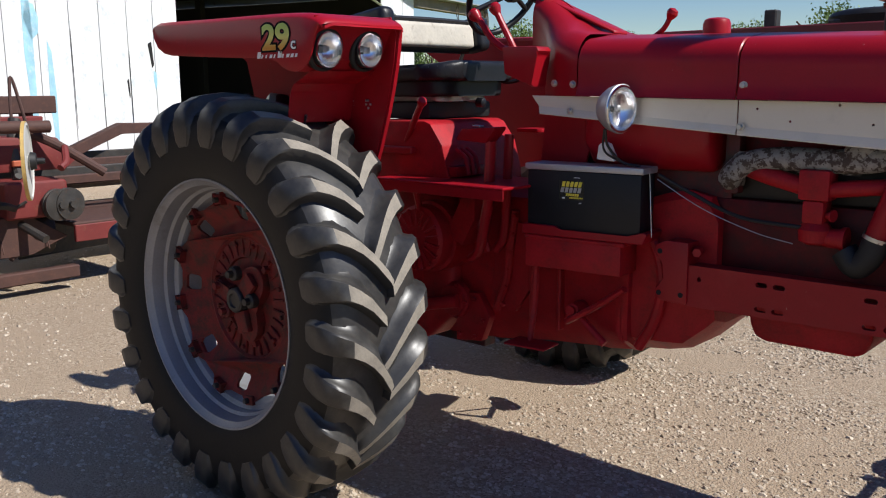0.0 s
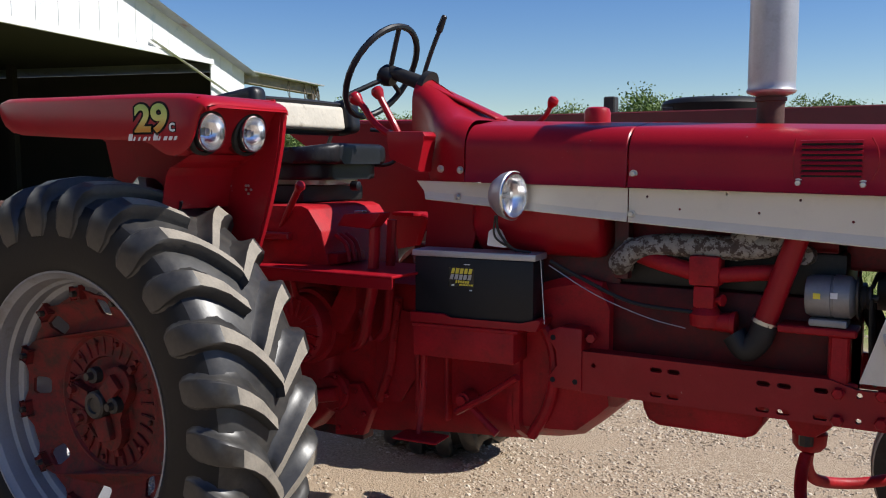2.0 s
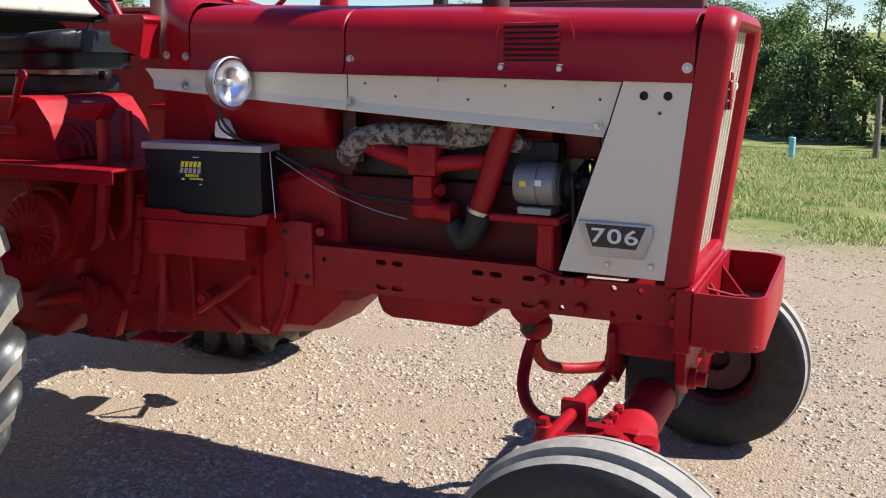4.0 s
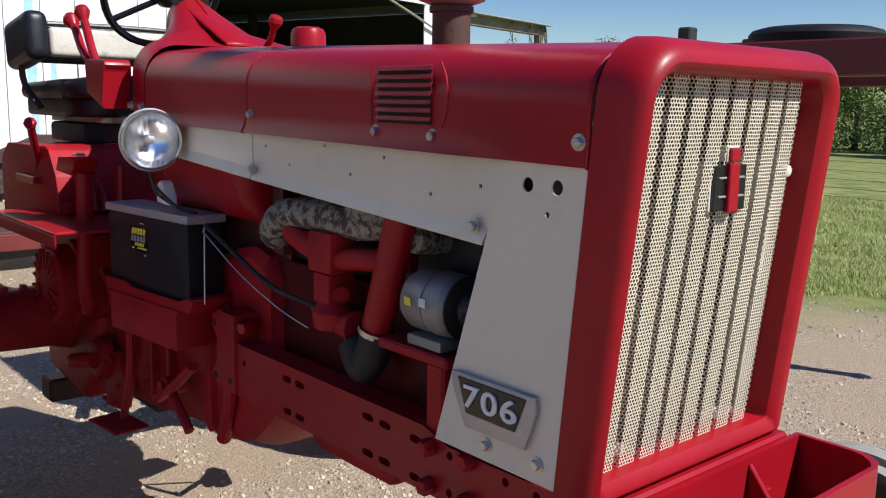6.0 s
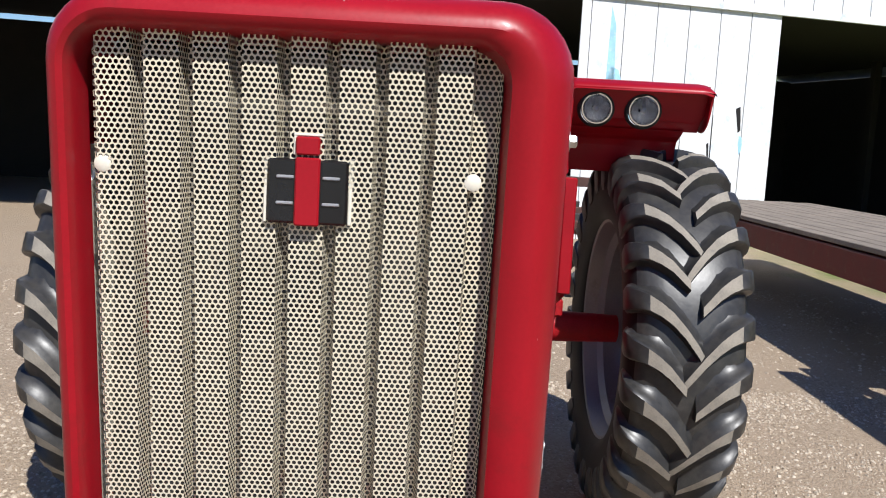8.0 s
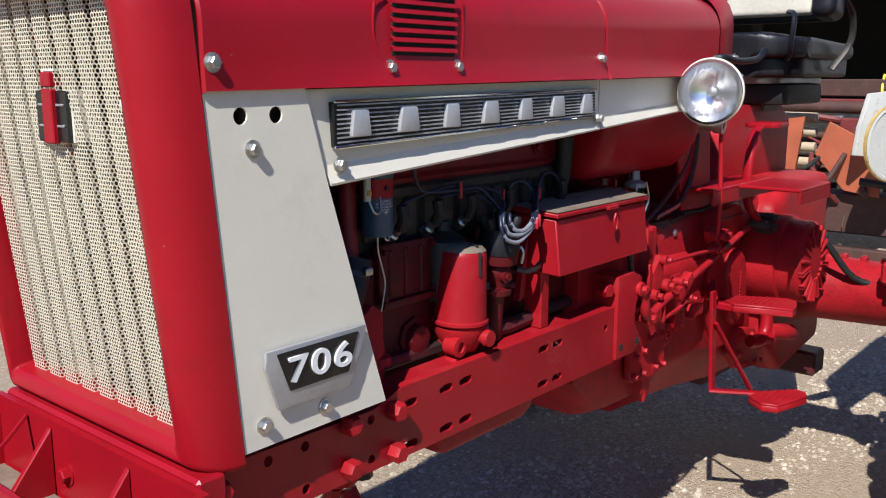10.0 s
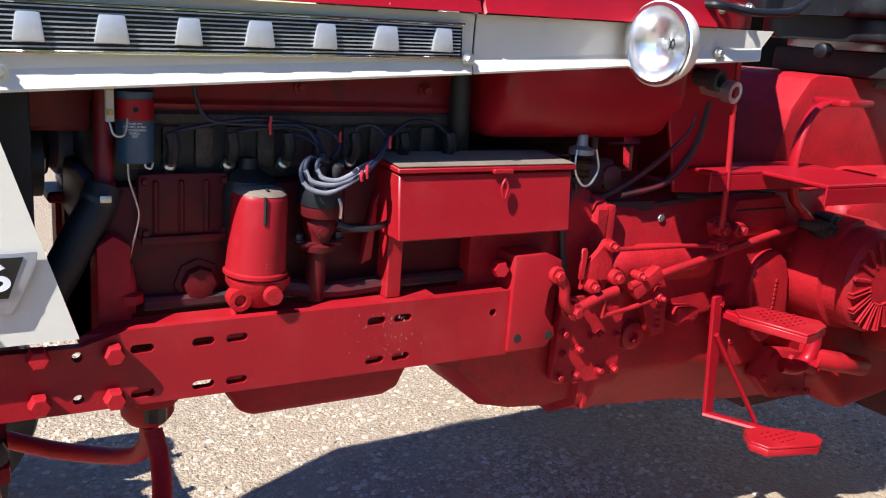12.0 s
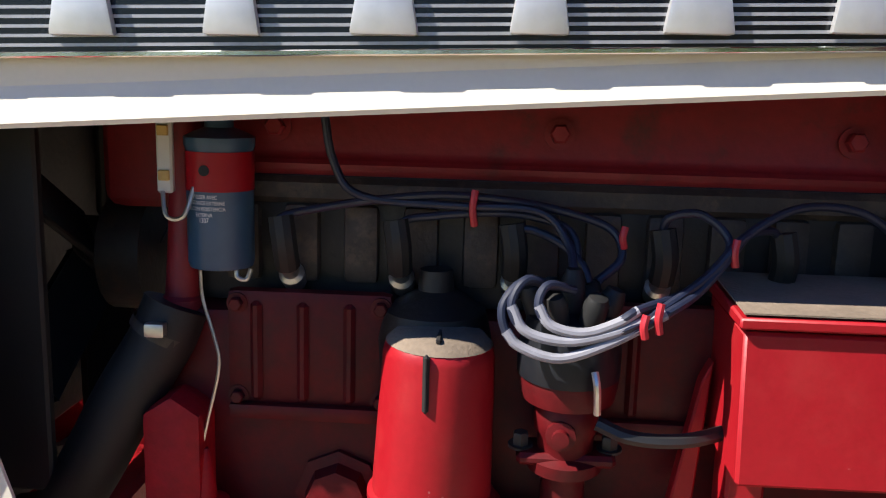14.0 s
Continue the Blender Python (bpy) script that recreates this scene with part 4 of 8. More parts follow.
part("silver_edge", box(bmesh.new(), 3.225, 3.256, 0.0482, 0.053, 1.467, 1.551, 0.001), white_paint, emblem)
for z in (1.491, 1.524):
    part("silver_tick", box(bmesh.new(), 3.260, 3.265, -0.042, -0.020, z, z + 0.004, 0.001), silver, emblem)
    part("silver_tick", box(bmesh.new(), 3.260, 3.265, 0.016, 0.038, z, z + 0.004, 0.001), silver, emblem)
for y in (-0.262, 0.205):
    bm = bmesh.new()
    lathe(bm, (3.245, y, 1.530), (1, 0, 0), [(0, 0.011), (0.012, 0.011), (0.014, 0.008), (0.014, 0)], 14)
    part("grille_screw", bm, white_paint, tractor)


def round_lamp(name, parent, centre, aim, r, shell_mat, depth, label):
    """A round lamp: shell, bright ring, hollow reflector, glass."""
    c, d = Vector(centre), Vector(aim).normalized()
    lamp = new(name)
    lamp.parent = parent
    tagged(lamp, label=label)
    bm = bmesh.new()
    lathe(bm, c, d, [(-depth, 0), (-depth * 0.97, r * 0.35), (-depth * 0.8, r * 0.68), (-depth * 0.45, r * 0.93), (-0.012, r * 1.03), (0.0, r * 1.05), (0.004, r * 1.0)], 36, False)
    part("lamp_shell", bm, shell_mat, lamp)
    bm = bmesh.new()
    lathe(bm, c, d, [(0.0, r * 1.02), (0.007, r * 1.0), (0.007, r * 0.92), (0.0, r * 0.90)], 36, False)
    part("lamp_ring", bm, chrome, lamp)
    bm = bmesh.new()
    lathe(bm, c, d, [(-0.045, 0.012), (-0.043, r * 0.3), (-0.034, r * 0.6), (-0.018, r * 0.82), (0.0, r * 0.91)], 36, False)
    bmesh.ops.reverse_faces(bm, faces=bm.faces[:])
    part("reflector", bm, mirror_metal, lamp)
    bm = bmesh.new()
    lathe(bm, c, d, [(-0.043, 0.009), (-0.026, 0.013), (-0.018, 0.012), (-0.014, 0.006)], 14)
    part("bulb_shield", bm, alu, lamp)
    bm = bmesh.new()
    lathe(bm, c, d, [(0.0, r * 0.92), (0.008, r * 0.75), (0.013, r * 0.45), (0.015, 0.0)], 36, False)
    gl = part("lens", bm, lamp_glass, lamp)
    gl.visible_shadow = False
    return lamp


for side, word in SIDES:
    round_lamp("head_lamp", tractor, (1.735, side * 0.418, 1.533), (1, side * 0.12, -0.03), 0.083, white_paint if side > 0 else silver, 0.085, "round headlamp on a short bracket")
    bm = bmesh.new()
    tube(bm, [(1.67, side * 0.33, 1.535), (1.67, side * 0.36, 1.535), (1.675, side * 0.40, 1.535)], 0.016, 10)
    part("lamp_bracket", bm, white_paint if side > 0 else silver, tractor)
bm = bmesh.new()
tube(bm, [(1.66, -0.40, 1.46), (1.66, -0.38, 1.40), (1.69, -0.33, 1.34), (1.75, -0.30, 1.325)], 0.005, 8)
tube(bm, [(1.65, -0.39, 1.46), (1.64, -0.37, 1.38), (1.70, -0.32, 1.33)], 0.004, 8)
part("lamp_wire", bm, cable_mat, tractor)
part("wire_plug", prism(bmesh.new(), [(1.592, 1.345), (1.672, 1.340), (1.660, 1.362), (1.640, 1.405), (1.622, 1.412), (1.600, 1.400)], on_side(-1)(0.315), 0.035, 0.008, 2), pale, tractor, "pale plastic connector hanging on the lamp wires")

# ---- cowl, steering, levers ----
bm = bmesh.new()
rings = []
for x, zt, w in ((1.487, 1.808, W), (1.40, 1.828, W), (1.30, 1.885, 0.27), (1.20, 1.955, 0.14), (1.13, 1.995, 0.095), (1.095, 2.00, 0.085)):
    zb = hood_low(max(x, 1.27))
    half = [(w, zb if x > 1.25 else zb + (1.25 - x) * 1.2), (w, zb + 0.12 + (max(0.0, 1.30 - x) * 0.9 if x <= 1.35 else 0))]
    rc = 0.11
    zs = zb + 0.12 + max(0.0, 1.30 - x) * 0.9
    for k in range(0, 7):
        a = radians(90 * k / 6)
        if x > 1.35:
            half.append((w - rc + rc * math.cos(a), zt - rc + rc * math.sin(a)))
        else:
            half.append((w * math.cos(a), zs + 0.005 + (zt - zs - 0.005) * math.sin(a)))
    half.append((0, zt + 0.004))
    rings.append([bm.verts.new((x, y, z)) for y, z in half + [(-y, z) for y, z in reversed(half[:-1])]])
for a, b in zip(rings, rings[1:]):
    for i in range(len(a)):
        j = (i + 1) % len(a)
        bm.faces.new((a[i], a[j], b[j], b[i]))
bm.faces.new(rings[-1])
part("cowl", bm, red, tractor, "red instrument cowl rising to the steering wheel")
part("cowl_strip", box(bmesh.new(), 1.10, 1.47, -0.05, 0.05, -0.004, 0.010, 0.004, 1, Matrix.Translation((0, 0, 2.405)) @ Matrix.Shear("XY", 4, (0, 0)) @ Matrix(((1, 0, 0, 0), (0, 1, 0, 0), (-0.44, 0, 1, 0.06), (0, 0, 0, 1)))), red, tractor)
bm = bmesh.new()
lathe(bm, (1.13, 0, 1.965), (-0.62, 0, 0.22), [(0, 0.062), (0.03, 0.058), (0.035, 0.032), (0.21, 0.028)], 20)
part("steering_column", bm, black_rubber, tractor)


def steering_wheel():
    c, d = Vector((0.885, 0.0, 2.035)), Vector((-0.70, 0, 0.42)).normalized()
    u, v, d = frame_of(d)
    sw = new("steering_wheel")
    sw.parent = tractor
    tagged(sw, label="thin black three-spoke steering wheel")
    R, r = 0.215, 0.0135
    bm = bmesh.new()
    n = 48
    rg = []
    for i in range(n):
        a = 2 * math.pi * i / n
        o = u * math.cos(a) + v * math.sin(a)
        rr = r * (1 + 0.06 * (i % 2))
        rg.append([bm.verts.new(c + o * (R + rr * math.cos(t)) + d * rr * math.sin(t)) for t in (2 * math.pi * k / 8 for k in range(8))])
    for i in range(n):
        a, b = rg[i], rg[(i + 1) % n]
        for k in range(8):
            bm.faces.new((a[k], a[(k + 1) % 8], b[(k + 1) % 8], b[k]))
    part("wheel_rim", bm, black_plastic, sw)
    for k in range(3):
        a = 2 * math.pi * k / 3 + 0.4
        o = u * math.cos(a) + v * math.sin(a)
        part("spoke", tube(bmesh.new(), [c - d * 0.035 + o * 0.03, c - d * 0.02 + o * 0.10, c + o * (R - 0.005)], 0.011, 8, 4), black_plastic, sw)
    part("wheel_hub", lathe(bmesh.new(), c - d * 0.07, d, [(0, 0.03), (0.03, 0.045), (0.06, 0.045), (0.072, 0.03), (0.074, 0)], 20), black_plastic, sw)


steering_wheel()
bm = tube(bmesh.new(), [(1.06, 0.06, 2.02), (1.10, 0.06, 2.12), (1.145, 0.06, 2.215)], 0.010, 8)
part("shift_lever", bm, black_plastic, tractor, "slim black shift lever")
part("lever_grip", rod(bmesh.new(), (1.135, 0.06, 2.195), (1.165, 0.06, 2.262), 0.015, 0.012, 12, 0.005), black_plastic, tractor)


def knob_lever(pts, r, knob, mat=None):
    lv = part("lever", tube(bmesh.new(), pts, r, 10), mat or red, tractor, "red lever with a rounded knob")
    d = (Vector(pts[-1]) - Vector(pts[-2])).normalized()
    part("lever_knob", lathe(bmesh.new(), Vector(pts[-1]) - d * knob * 0.4, d, [(-knob * 0.6, r), (0, knob * 0.8), (knob * 0.6, knob), (knob * 1.2, knob * 0.8), (knob * 1.55, 0)], 16), mat or red, lv)


knob_lever([(1.205, -0.375, 1.745), (1.16, -0.38, 1.768), (1.11, -0.38, 1.805), (1.062, -0.38, 1.864), (1.03, -0.38, 1.892)], 0.013, 0.027)
knob_lever([(1.225, -0.375, 1.755), (1.205, -0.38, 1.795), (1.173, -0.38, 1.846), (1.133, -0.38, 1.912)], 0.013, 0.025)
knob_lever([(1.62, 0.0, 1.80), (1.66, 0.0, 1.83), (1.69, 0.0, 1.88)], 0.010, 0.022)
part("grab_handle", tube(bmesh.new(), [(1.520, 0.325, 1.624), (1.500, 0.355, 1.624), (1.402, 0.355, 1.616), (1.268, 0.355, 1.625), (1.215, 0.355, 1.652)], 0.010, 10), black_plastic, tractor, "black grab handle bolted beside the cowl")
part("lever_quadrant", prism(bmesh.new(), [(1.195, 1.662), (1.335, 1.61), (1.345, 1.73), (1.36, 1.745), (1.348, 1.762), (1.183, 1.766)], on_side(-1)(0.315), 0.085, 0.008, 2), red, tractor, "red lever quadrant box")
# filler caps and intake stack
bm = lathe(bmesh.new(), (1.875, 0.0, 1.79), (0, 0, 1), [(0, 0.05), (0.045, 0.05), (0.06, 0.044), (0.066, 0.03), (0.068, 0)], 24)
part("filler_cap", bm, red, tractor, "round red filler cap on the hood")
bm = lathe(bmesh.new(), (2.50, 0.0, 1.765), (0, 0, 1), [(0, 0.06), (0.012, 0.06), (0.013, 0.045), (0.09, 0.045), (0.092, 0.052), (0.105, 0.052), (0.106, 0.04)], 28)
part("stack_collar", bm, rust, tractor, "rusty clamp collar below the stack")
bm = lathe(bmesh.new(), (2.50, 0.0, 1.872), (0, 0, 1), [(0, 0.045), (0.012, 0.078), (0.02, 0.0815), (0.03, 0.0765), (0.05, 0.0775), (0.62, 0.0775), (0.625, 0.06), (0.66, 0.06)], 36)
part("muffler", bm, silver, tractor, "silver upright muffler above the hood")

# ---- right flank: battery, manifold, alternator ----
BM = Matrix.Translation((1.30, -0.388, 0)) @ Matrix.Rotation(radians(5.5), 4, "Z")
bat = new("battery")
bat.parent = tractor
bat.matrix_local = BM
tagged(bat, label="long black battery with a grey lid on a red tray")
part("battery_case", box(bmesh.new(), 0.006, 0.482, 0.0, 0.115, 1.068, 1.296, 0.006, 2), black_plastic, bat)
part("battery_lid", box(bmesh.new(), -0.004, 0.492, -0.006, 0.122, 1.297, 1.322, 0.006, 2), silver, bat, "grey hold-down lid")
part("label_ground", box(bmesh.new(), 0.148, 0.252, -0.0012, 0.0, 1.188, 1.262, 0.0), black_gloss, bat)
for row, (z, hh, n, x0, step, mt) in enumerate(((1.238, 0.020, 5, 0.158, 0.0175, yellow), (1.216, 0.019, 5, 0.153, 0.0180, silver), (1.203, 0.010, 6, 0.176, 0.0095, yellow), (1.194, 0.006, 9, 0.192, 0.0064, yellow))):
    for k in range(n):
        xx = x0 + k * step
        part("print_bar", prism(bmesh.new(), [(xx, z), (xx + step * 0.74, z), (xx + step * 0.74 + hh * 0.25, z + hh), (xx + hh * 0.25, z + hh)], lambda u, v, w: Vector((u, -0.0014 - w, v)), 0.0010, 0), mt, bat)
for z, x0, x1, hh, mt in ((1.192, 0.160, 0.171, 0.006, pale), (1.176, 0.232, 0.243, 0.004, pale), (1.272, 0.21, 0.235, 0.003, pale)):
    part("print_bar", prism(bmesh.new(), [(x0, z), (x1, z), (x1 + hh * 0.25, z + hh), (x0 + hh * 0.25, z + hh)], lambda u, v, w: Vector((u, -0.0008 - w, v)), 0.0012, 0), mt, bat)
part("hold_down_rod", rod(bmesh.new(), (0.490, 0.05, 1.31), (0.515, 0.03, 1.07), 0.0022), steel, bat)
part("battery_tray", prism(bmesh.new(), [(-0.01, 1.045), (0.50, 1.045), (0.515, 1.085), (0.50, 1.092), (0.44, 1.070), (0.16, 1.070), (0.135, 1.085), (-0.01, 1.085)], lambda u, v, w: Vector((u, -0.012 + w, v)), 0.14, 0.003), red, bat, "red steel battery tray")
part("step_box", box(bmesh.new(), 0.0, 0.41, -0.004, 0.16, 0.915, 1.040, 0.006, 2), red_cast, bat, "red sheet metal box under the battery tray")
part("box_lid_edge", box(bmesh.new(), -0.004, 0.425, -0.01, 0.16, 1.028, 1.043, 0.004), red_cast, bat)
bm = bmesh.new()
tube(bm, [(0.02, 0.05, 0.93), (0.015, 0.045, 0.75), (0.01, 0.02, 0.60)], 0.014, 8)
part("step_hanger", bm, red_cast, bat)
part("foot_step", box(bmesh.new(), -0.06, 0.13, -0.07, 0.05, 0.594, 0.603, 0.004), red_cast, bat, "red foot step plate")
bm = bmesh.new()
tube(bm, [(1.13, -0.40, 1.40), (1.125, -0.40, 1.28), (1.115, -0.40, 1.15), (1.10, -0.40, 1.08), (1.075, -0.39, 0.99), (1.04, -0.37, 0.935), (0.985, -0.35, 0.90)], 0.027, 10, flat=0.7)
part("brake_pedal_arm", bm, red, tractor, "bent red pedal arm")
part("brake_pedal_arm", tube(bmesh.new(), [(1.12, -0.27, 1.42), (1.115, -0.27, 1.30), (1.105, -0.27, 1.10), (1.09, -0.27, 0.98), (1.05, -0.27, 0.93)], 0.020, 10), red, tractor)
part("brake_pedal", prism(bmesh.new(), [(0.975, 1.400), (1.008, 1.447), (1.18, 1.457), (1.178, 1.445), (1.15, 1.415), (1.13, 1.392)], on_side(-1)(0.365), 0.075, 0.005, 2), red, tractor)
part("pedal_latch", box(bmesh.new(), 1.03, 1.07, -0.40, -0.37, 1.452, 1.460, 0.002), steel, tractor)
part("clutch_strut", tube(bmesh.new(), [(0.90, -0.33, 1.20), (0.97, -0.30, 1.06), (1.02, -0.28, 0.92)], 0.016, 8), red_cast, tractor)
part("clutch_strut", tube(bmesh.new(), [(0.70, -0.40, 1.19), (0.74, -0.40, 1.05)], 0.014, 8), red_cast, tractor)
part("linkage_block", prism(bmesh.new(), [(0.82, 0.98), (0.92, 1.16), (0.99, 1.17), (0.99, 1.06), (0.92, 0.94)], on_side(-1)(0.24), 0.10, 0.012, 2), red_cast, tractor)

# exhaust manifold, carburettor and pipes
bm = tube(bmesh.new(), [(2.05, -0.17, 1.285), (2.06, -0.225, 1.30), (2.12, -0.235, 1.352), (2.25, -0.235, 1.372), (2.42, -0.235, 1.372), (2.55, -0.235, 1.385), (2.62, -0.20, 1.43)], 0.040, 14)
manifold = part("exhaust_manifold", bm, manifold_mat, tractor, "burnt iron exhaust manifold flaking to rust")
part("manifold_outlet", tube(bmesh.new(), [(2.47, -0.235, 1.385), (2.50, -0.235, 1.42), (2.50, -0.21, 1.47)], 0.045, 12), manifold_mat, manifold)
for x in (2.10, 2.30, 2.45, 2.66):
    part("manifold_port", tube(bmesh.new(), [(x, -0.235, 1.36), (x, -0.19, 1.355), (x, -0.14, 1.35)], 0.032, 10), manifold_mat, manifold)
bm = bmesh.new()
tube(bm, [(2.12, -0.20, 1.33), (2.20, -0.245, 1.315), (2.33, -0.25, 1.285)], 0.030, 12)
tube(bm, [(2.62, -0.20, 1.30), (2.52, -0.245, 1.295), (2.40, -0.25, 1.28)], 0.026, 12)
box(bm, 2.315, 2.415, -0.285, -0.20, 1.245, 1.345, 0.012, 2)
part("intake_manifold", bm, red_cast, tractor, "red painted intake manifold")
bm = bmesh.new()
box(bm, 2.33, 2.40, -0.28, -0.20, 1.17, 1.245, 0.012, 2)
lathe(bm, (2.365, -0.24, 1.10), (0, 0, 1), [(0, 0.03), (0.01, 0.05), (0.05, 0.055), (0.07, 0.04), (0.08, 0.03)], 18)
lathe(bm, (2.36, -0.24, 1.20), (1, -0.3, 0), [(0, 0.012), (0.06, 0.012), (0.062, 0.02), (0.07, 0.02)], 10)
lathe(bm, (2.39, -0.24, 1.125), (1, 0, 0), [(0, 0.03), (0.06, 0.034), (0.062, 0.04), (0.075, 0.04)], 14)
part("carburettor", bm, red_cast, tractor, "grimy red carburettor")
bm = rod(bmesh.new(), (2.655, -0.255, 1.44), (2.555, -0.255, 1.135), 0.036, None, 20, 0.004)
part("air_pipe", bm, red, tractor, "red air intake pipe")
bm = tube(bmesh.new(), [(2.56, -0.255, 1.14), (2.54, -0.255, 1.08), (2.50, -0.25, 1.045), (2.46, -0.245, 1.09)], 0.041, 14)
part("air_hose", bm, black_rubber, tractor, "black rubber elbow hose")
for p in ((2.560, -0.255, 1.148),):
    part("hose_clamp", lathe(bmesh.new(), p, (-0.31, 0, -0.95), [(0, 0.0425), (0.013, 0.0425)], 20, False), steel, tractor)
bm = bmesh.new()
tube(bm, [(1.83, -0.31, 1.30), (1.95, -0.29, 1.24), (2.12, -0.27, 1.17), (2.33, -0.27, 1.155)], 0.007, 8)
part("choke_cable", bm, black_rubber, tractor)
bm = bmesh.new()
tube(bm, [(1.83, -0.32, 1.285), (2.0, -0.30, 1.19), (2.18, -0.285, 1.125), (2.31, -0.28, 1.10)], 0.0018, 6)
part("throttle_wire", bm, steel, tractor)


def alternator():
    # added dark sheet: stops daylight showing between battery and tank
    part("light_block_sheet", box(bmesh.new(), 1.42, 2.04, -0.165, -0.15, 1.15, 1.345, 0.003), red_grimy_shaded, tractor)
    c, d = Vector((2.705, -0.225, 1.235)), Vector((1, 0, 0.02)).normalized()
    al = new("alternator")
    al.parent = tractor
    tagged(al, label="grey cast aluminium alternator on a red bracket")
    part("alternator_case", lathe(bmesh.new(), c, d, [(-0.03, 0.032), (-0.028, 0.059), (-0.015, 0.065), (0.045, 0.0665), (0.047, 0.063), (0.052, 0.063), (0.054, 0.0685), (0.10, 0.0665), (0.115, 0.050)], 32), alu, al)
    part("fan", lathe(bmesh.new(), c, d, [(0.118, 0.066), (0.124, 0.068), (0.126, 0.02)], 20), dark_steel, al)
    part("pulley", lathe(bmesh.new(), c, d, [(0.127, 0.036), (0.133, 0.038), (0.142, 0.030), (0.151, 0.038), (0.157, 0.036), (0.157, 0.012), (0.175, 0.012)], 24), dark_steel, al)
    for s, (x0, mt, hh) in enumerate(((2.703, yellow, 0.036), (2.752, pale, 0.052))):
        a0 = 100
        bm = bmesh.new()
        pts = []
        for k in range(4):
            a = radians(-12 + 5 * k + (s * 4))
            pts.append((-math.cos(a), math.sin(a)))
        for i in range(len(pts) - 1):
            q = [Vector((x0 + dx, c.y + p[0] * (0.068 if s == 0 else 0.0697), c.z + p[1] * (0.068 if s == 0 else 0.0697) + 0.012)) for dx, p in ((0, pts[i]), (0.021, pts[i]), (0.021, pts[i + 1]), (0, pts[i + 1]))]
            bm.faces.new([bm.verts.new(v) for v in q])
        part("sticker", bm, mt, al)
    part("mount_ear", box(bmesh.new(), 2.69, 2.80, -0.275, -0.18, 1.145, 1.168, 0.006, 2), alu, al)
    part("alternator_bracket", box(bmesh.new(), 2.60, 2.83, -0.285, -0.16, 1.118, 1.142, 0.005), red_cast, al)
    part("bracket_leg", box(bmesh.new(), 2.755, 2.81, -0.275, -0.20, 0.90, 1.12, 0.006), red_cast, al)


alternator()
bm = bmesh.new()
tube(bm, [(2.862, -0.19, 1.235), (2.866, -0.15, 1.05), (2.866, 0.0, 0.95)], 0.007, 8)
tube(bm, [(2.862, -0.26, 1.24), (2.866, -0.22, 1.05), (2.866, -0.05, 0.93)], 0.007, 8)
tube(bm, [(2.862, -0.225, 1.274), (2.866, -0.1, 1.30), (2.866, 0.0, 1.25)], 0.007, 8)
part("fan_belt", bm, black_rubber, tractor)
bm = bmesh.new()
lathe(bm, (2.86, 0.0, 1.24), (1, 0, 0), [(0, 0.07), (0.05, 0.07), (0.055, 0.04), (0.09, 0.04)], 20)
fan = part("cooling_fan", bm, dark_steel, tractor, "dark bladed cooling fan")
for k in range(6):
    a = math.pi * k / 3
    part("fan_blade", box(bmesh.new(), -0.004, 0.004, -0.035, 0.035, 0.04, 0.21, 0.002, 1, Matrix.Translation((2.93, 0, 1.24)) @ Matrix.Rotation(a, 4, "X") @ Matrix.Rotation(0.5, 4, "Z")), black_rubber, fan)
part("thermostat_housing", box(bmesh.new(), 2.765, 2.90, -0.07, 0.07, 1.30, 1.52, 0.025, 3), red_dark, tractor)
part("upper_hose", tube(bmesh.new(), [(2.86, 0.0, 1.52), (2.90, 0.0, 1.58), (2.99, 0.0, 1.61), (3.05, 0.0, 1.61)], 0.036, 12), black_rubber, tractor, "black upper radiator hose")
part("shroud_side", box(bmesh.new(), 2.895, 2.953, 0.20, 0.214, 1.03, 1.50, 0.003), black_rubber, tractor)
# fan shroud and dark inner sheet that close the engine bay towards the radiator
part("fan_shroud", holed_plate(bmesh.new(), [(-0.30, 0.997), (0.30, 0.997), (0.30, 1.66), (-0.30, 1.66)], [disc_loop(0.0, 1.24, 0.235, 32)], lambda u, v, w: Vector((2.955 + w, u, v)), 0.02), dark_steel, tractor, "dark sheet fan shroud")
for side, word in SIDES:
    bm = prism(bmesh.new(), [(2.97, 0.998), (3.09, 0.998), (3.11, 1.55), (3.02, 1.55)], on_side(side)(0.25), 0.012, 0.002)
    part("radiator_side", bm, red_grimy_shaded, tractor)

# ---- left flank: filter, distributor, coil, tool box ----
part("oil_filter", lathe(bmesh.new(), (2.512, 0.224, 1.050), (-0.03, 0.02, 1), [(0, 0.057), (0.004, 0.062), (0.010, 0.062), (0.013, 0.0575), (0.040, 0.0565), (0.150, 0.0525), (0.160, 0.050), (0.168, 0.042), (0.172, 0.024), (0.173, 0)], 40), red_scuffed, tractor, "red oil filter canister with a dusty top")
part("filter_top_dust", lathe(bmesh.new(), (2.507, 0.2275, 1.2105), (-0.03, 0.02, 1), [(0, 0.0503), (0.008, 0.0423), (0.0125, 0.024), (0.0135, 0)], 32), dirt, tractor, "dust lying on the filter")
part("groove_shade", box(bmesh.new(), 2.512, 2.518, 0.2760, 0.2835, 1.158, 1.212, 0.0025), hole_dark, tractor)
part("groove_shade", box(bmesh.new(), 2.5035, 2.508, 0.235, 0.268, 1.2185, 1.2235, 0.001), hole_dark, tractor)
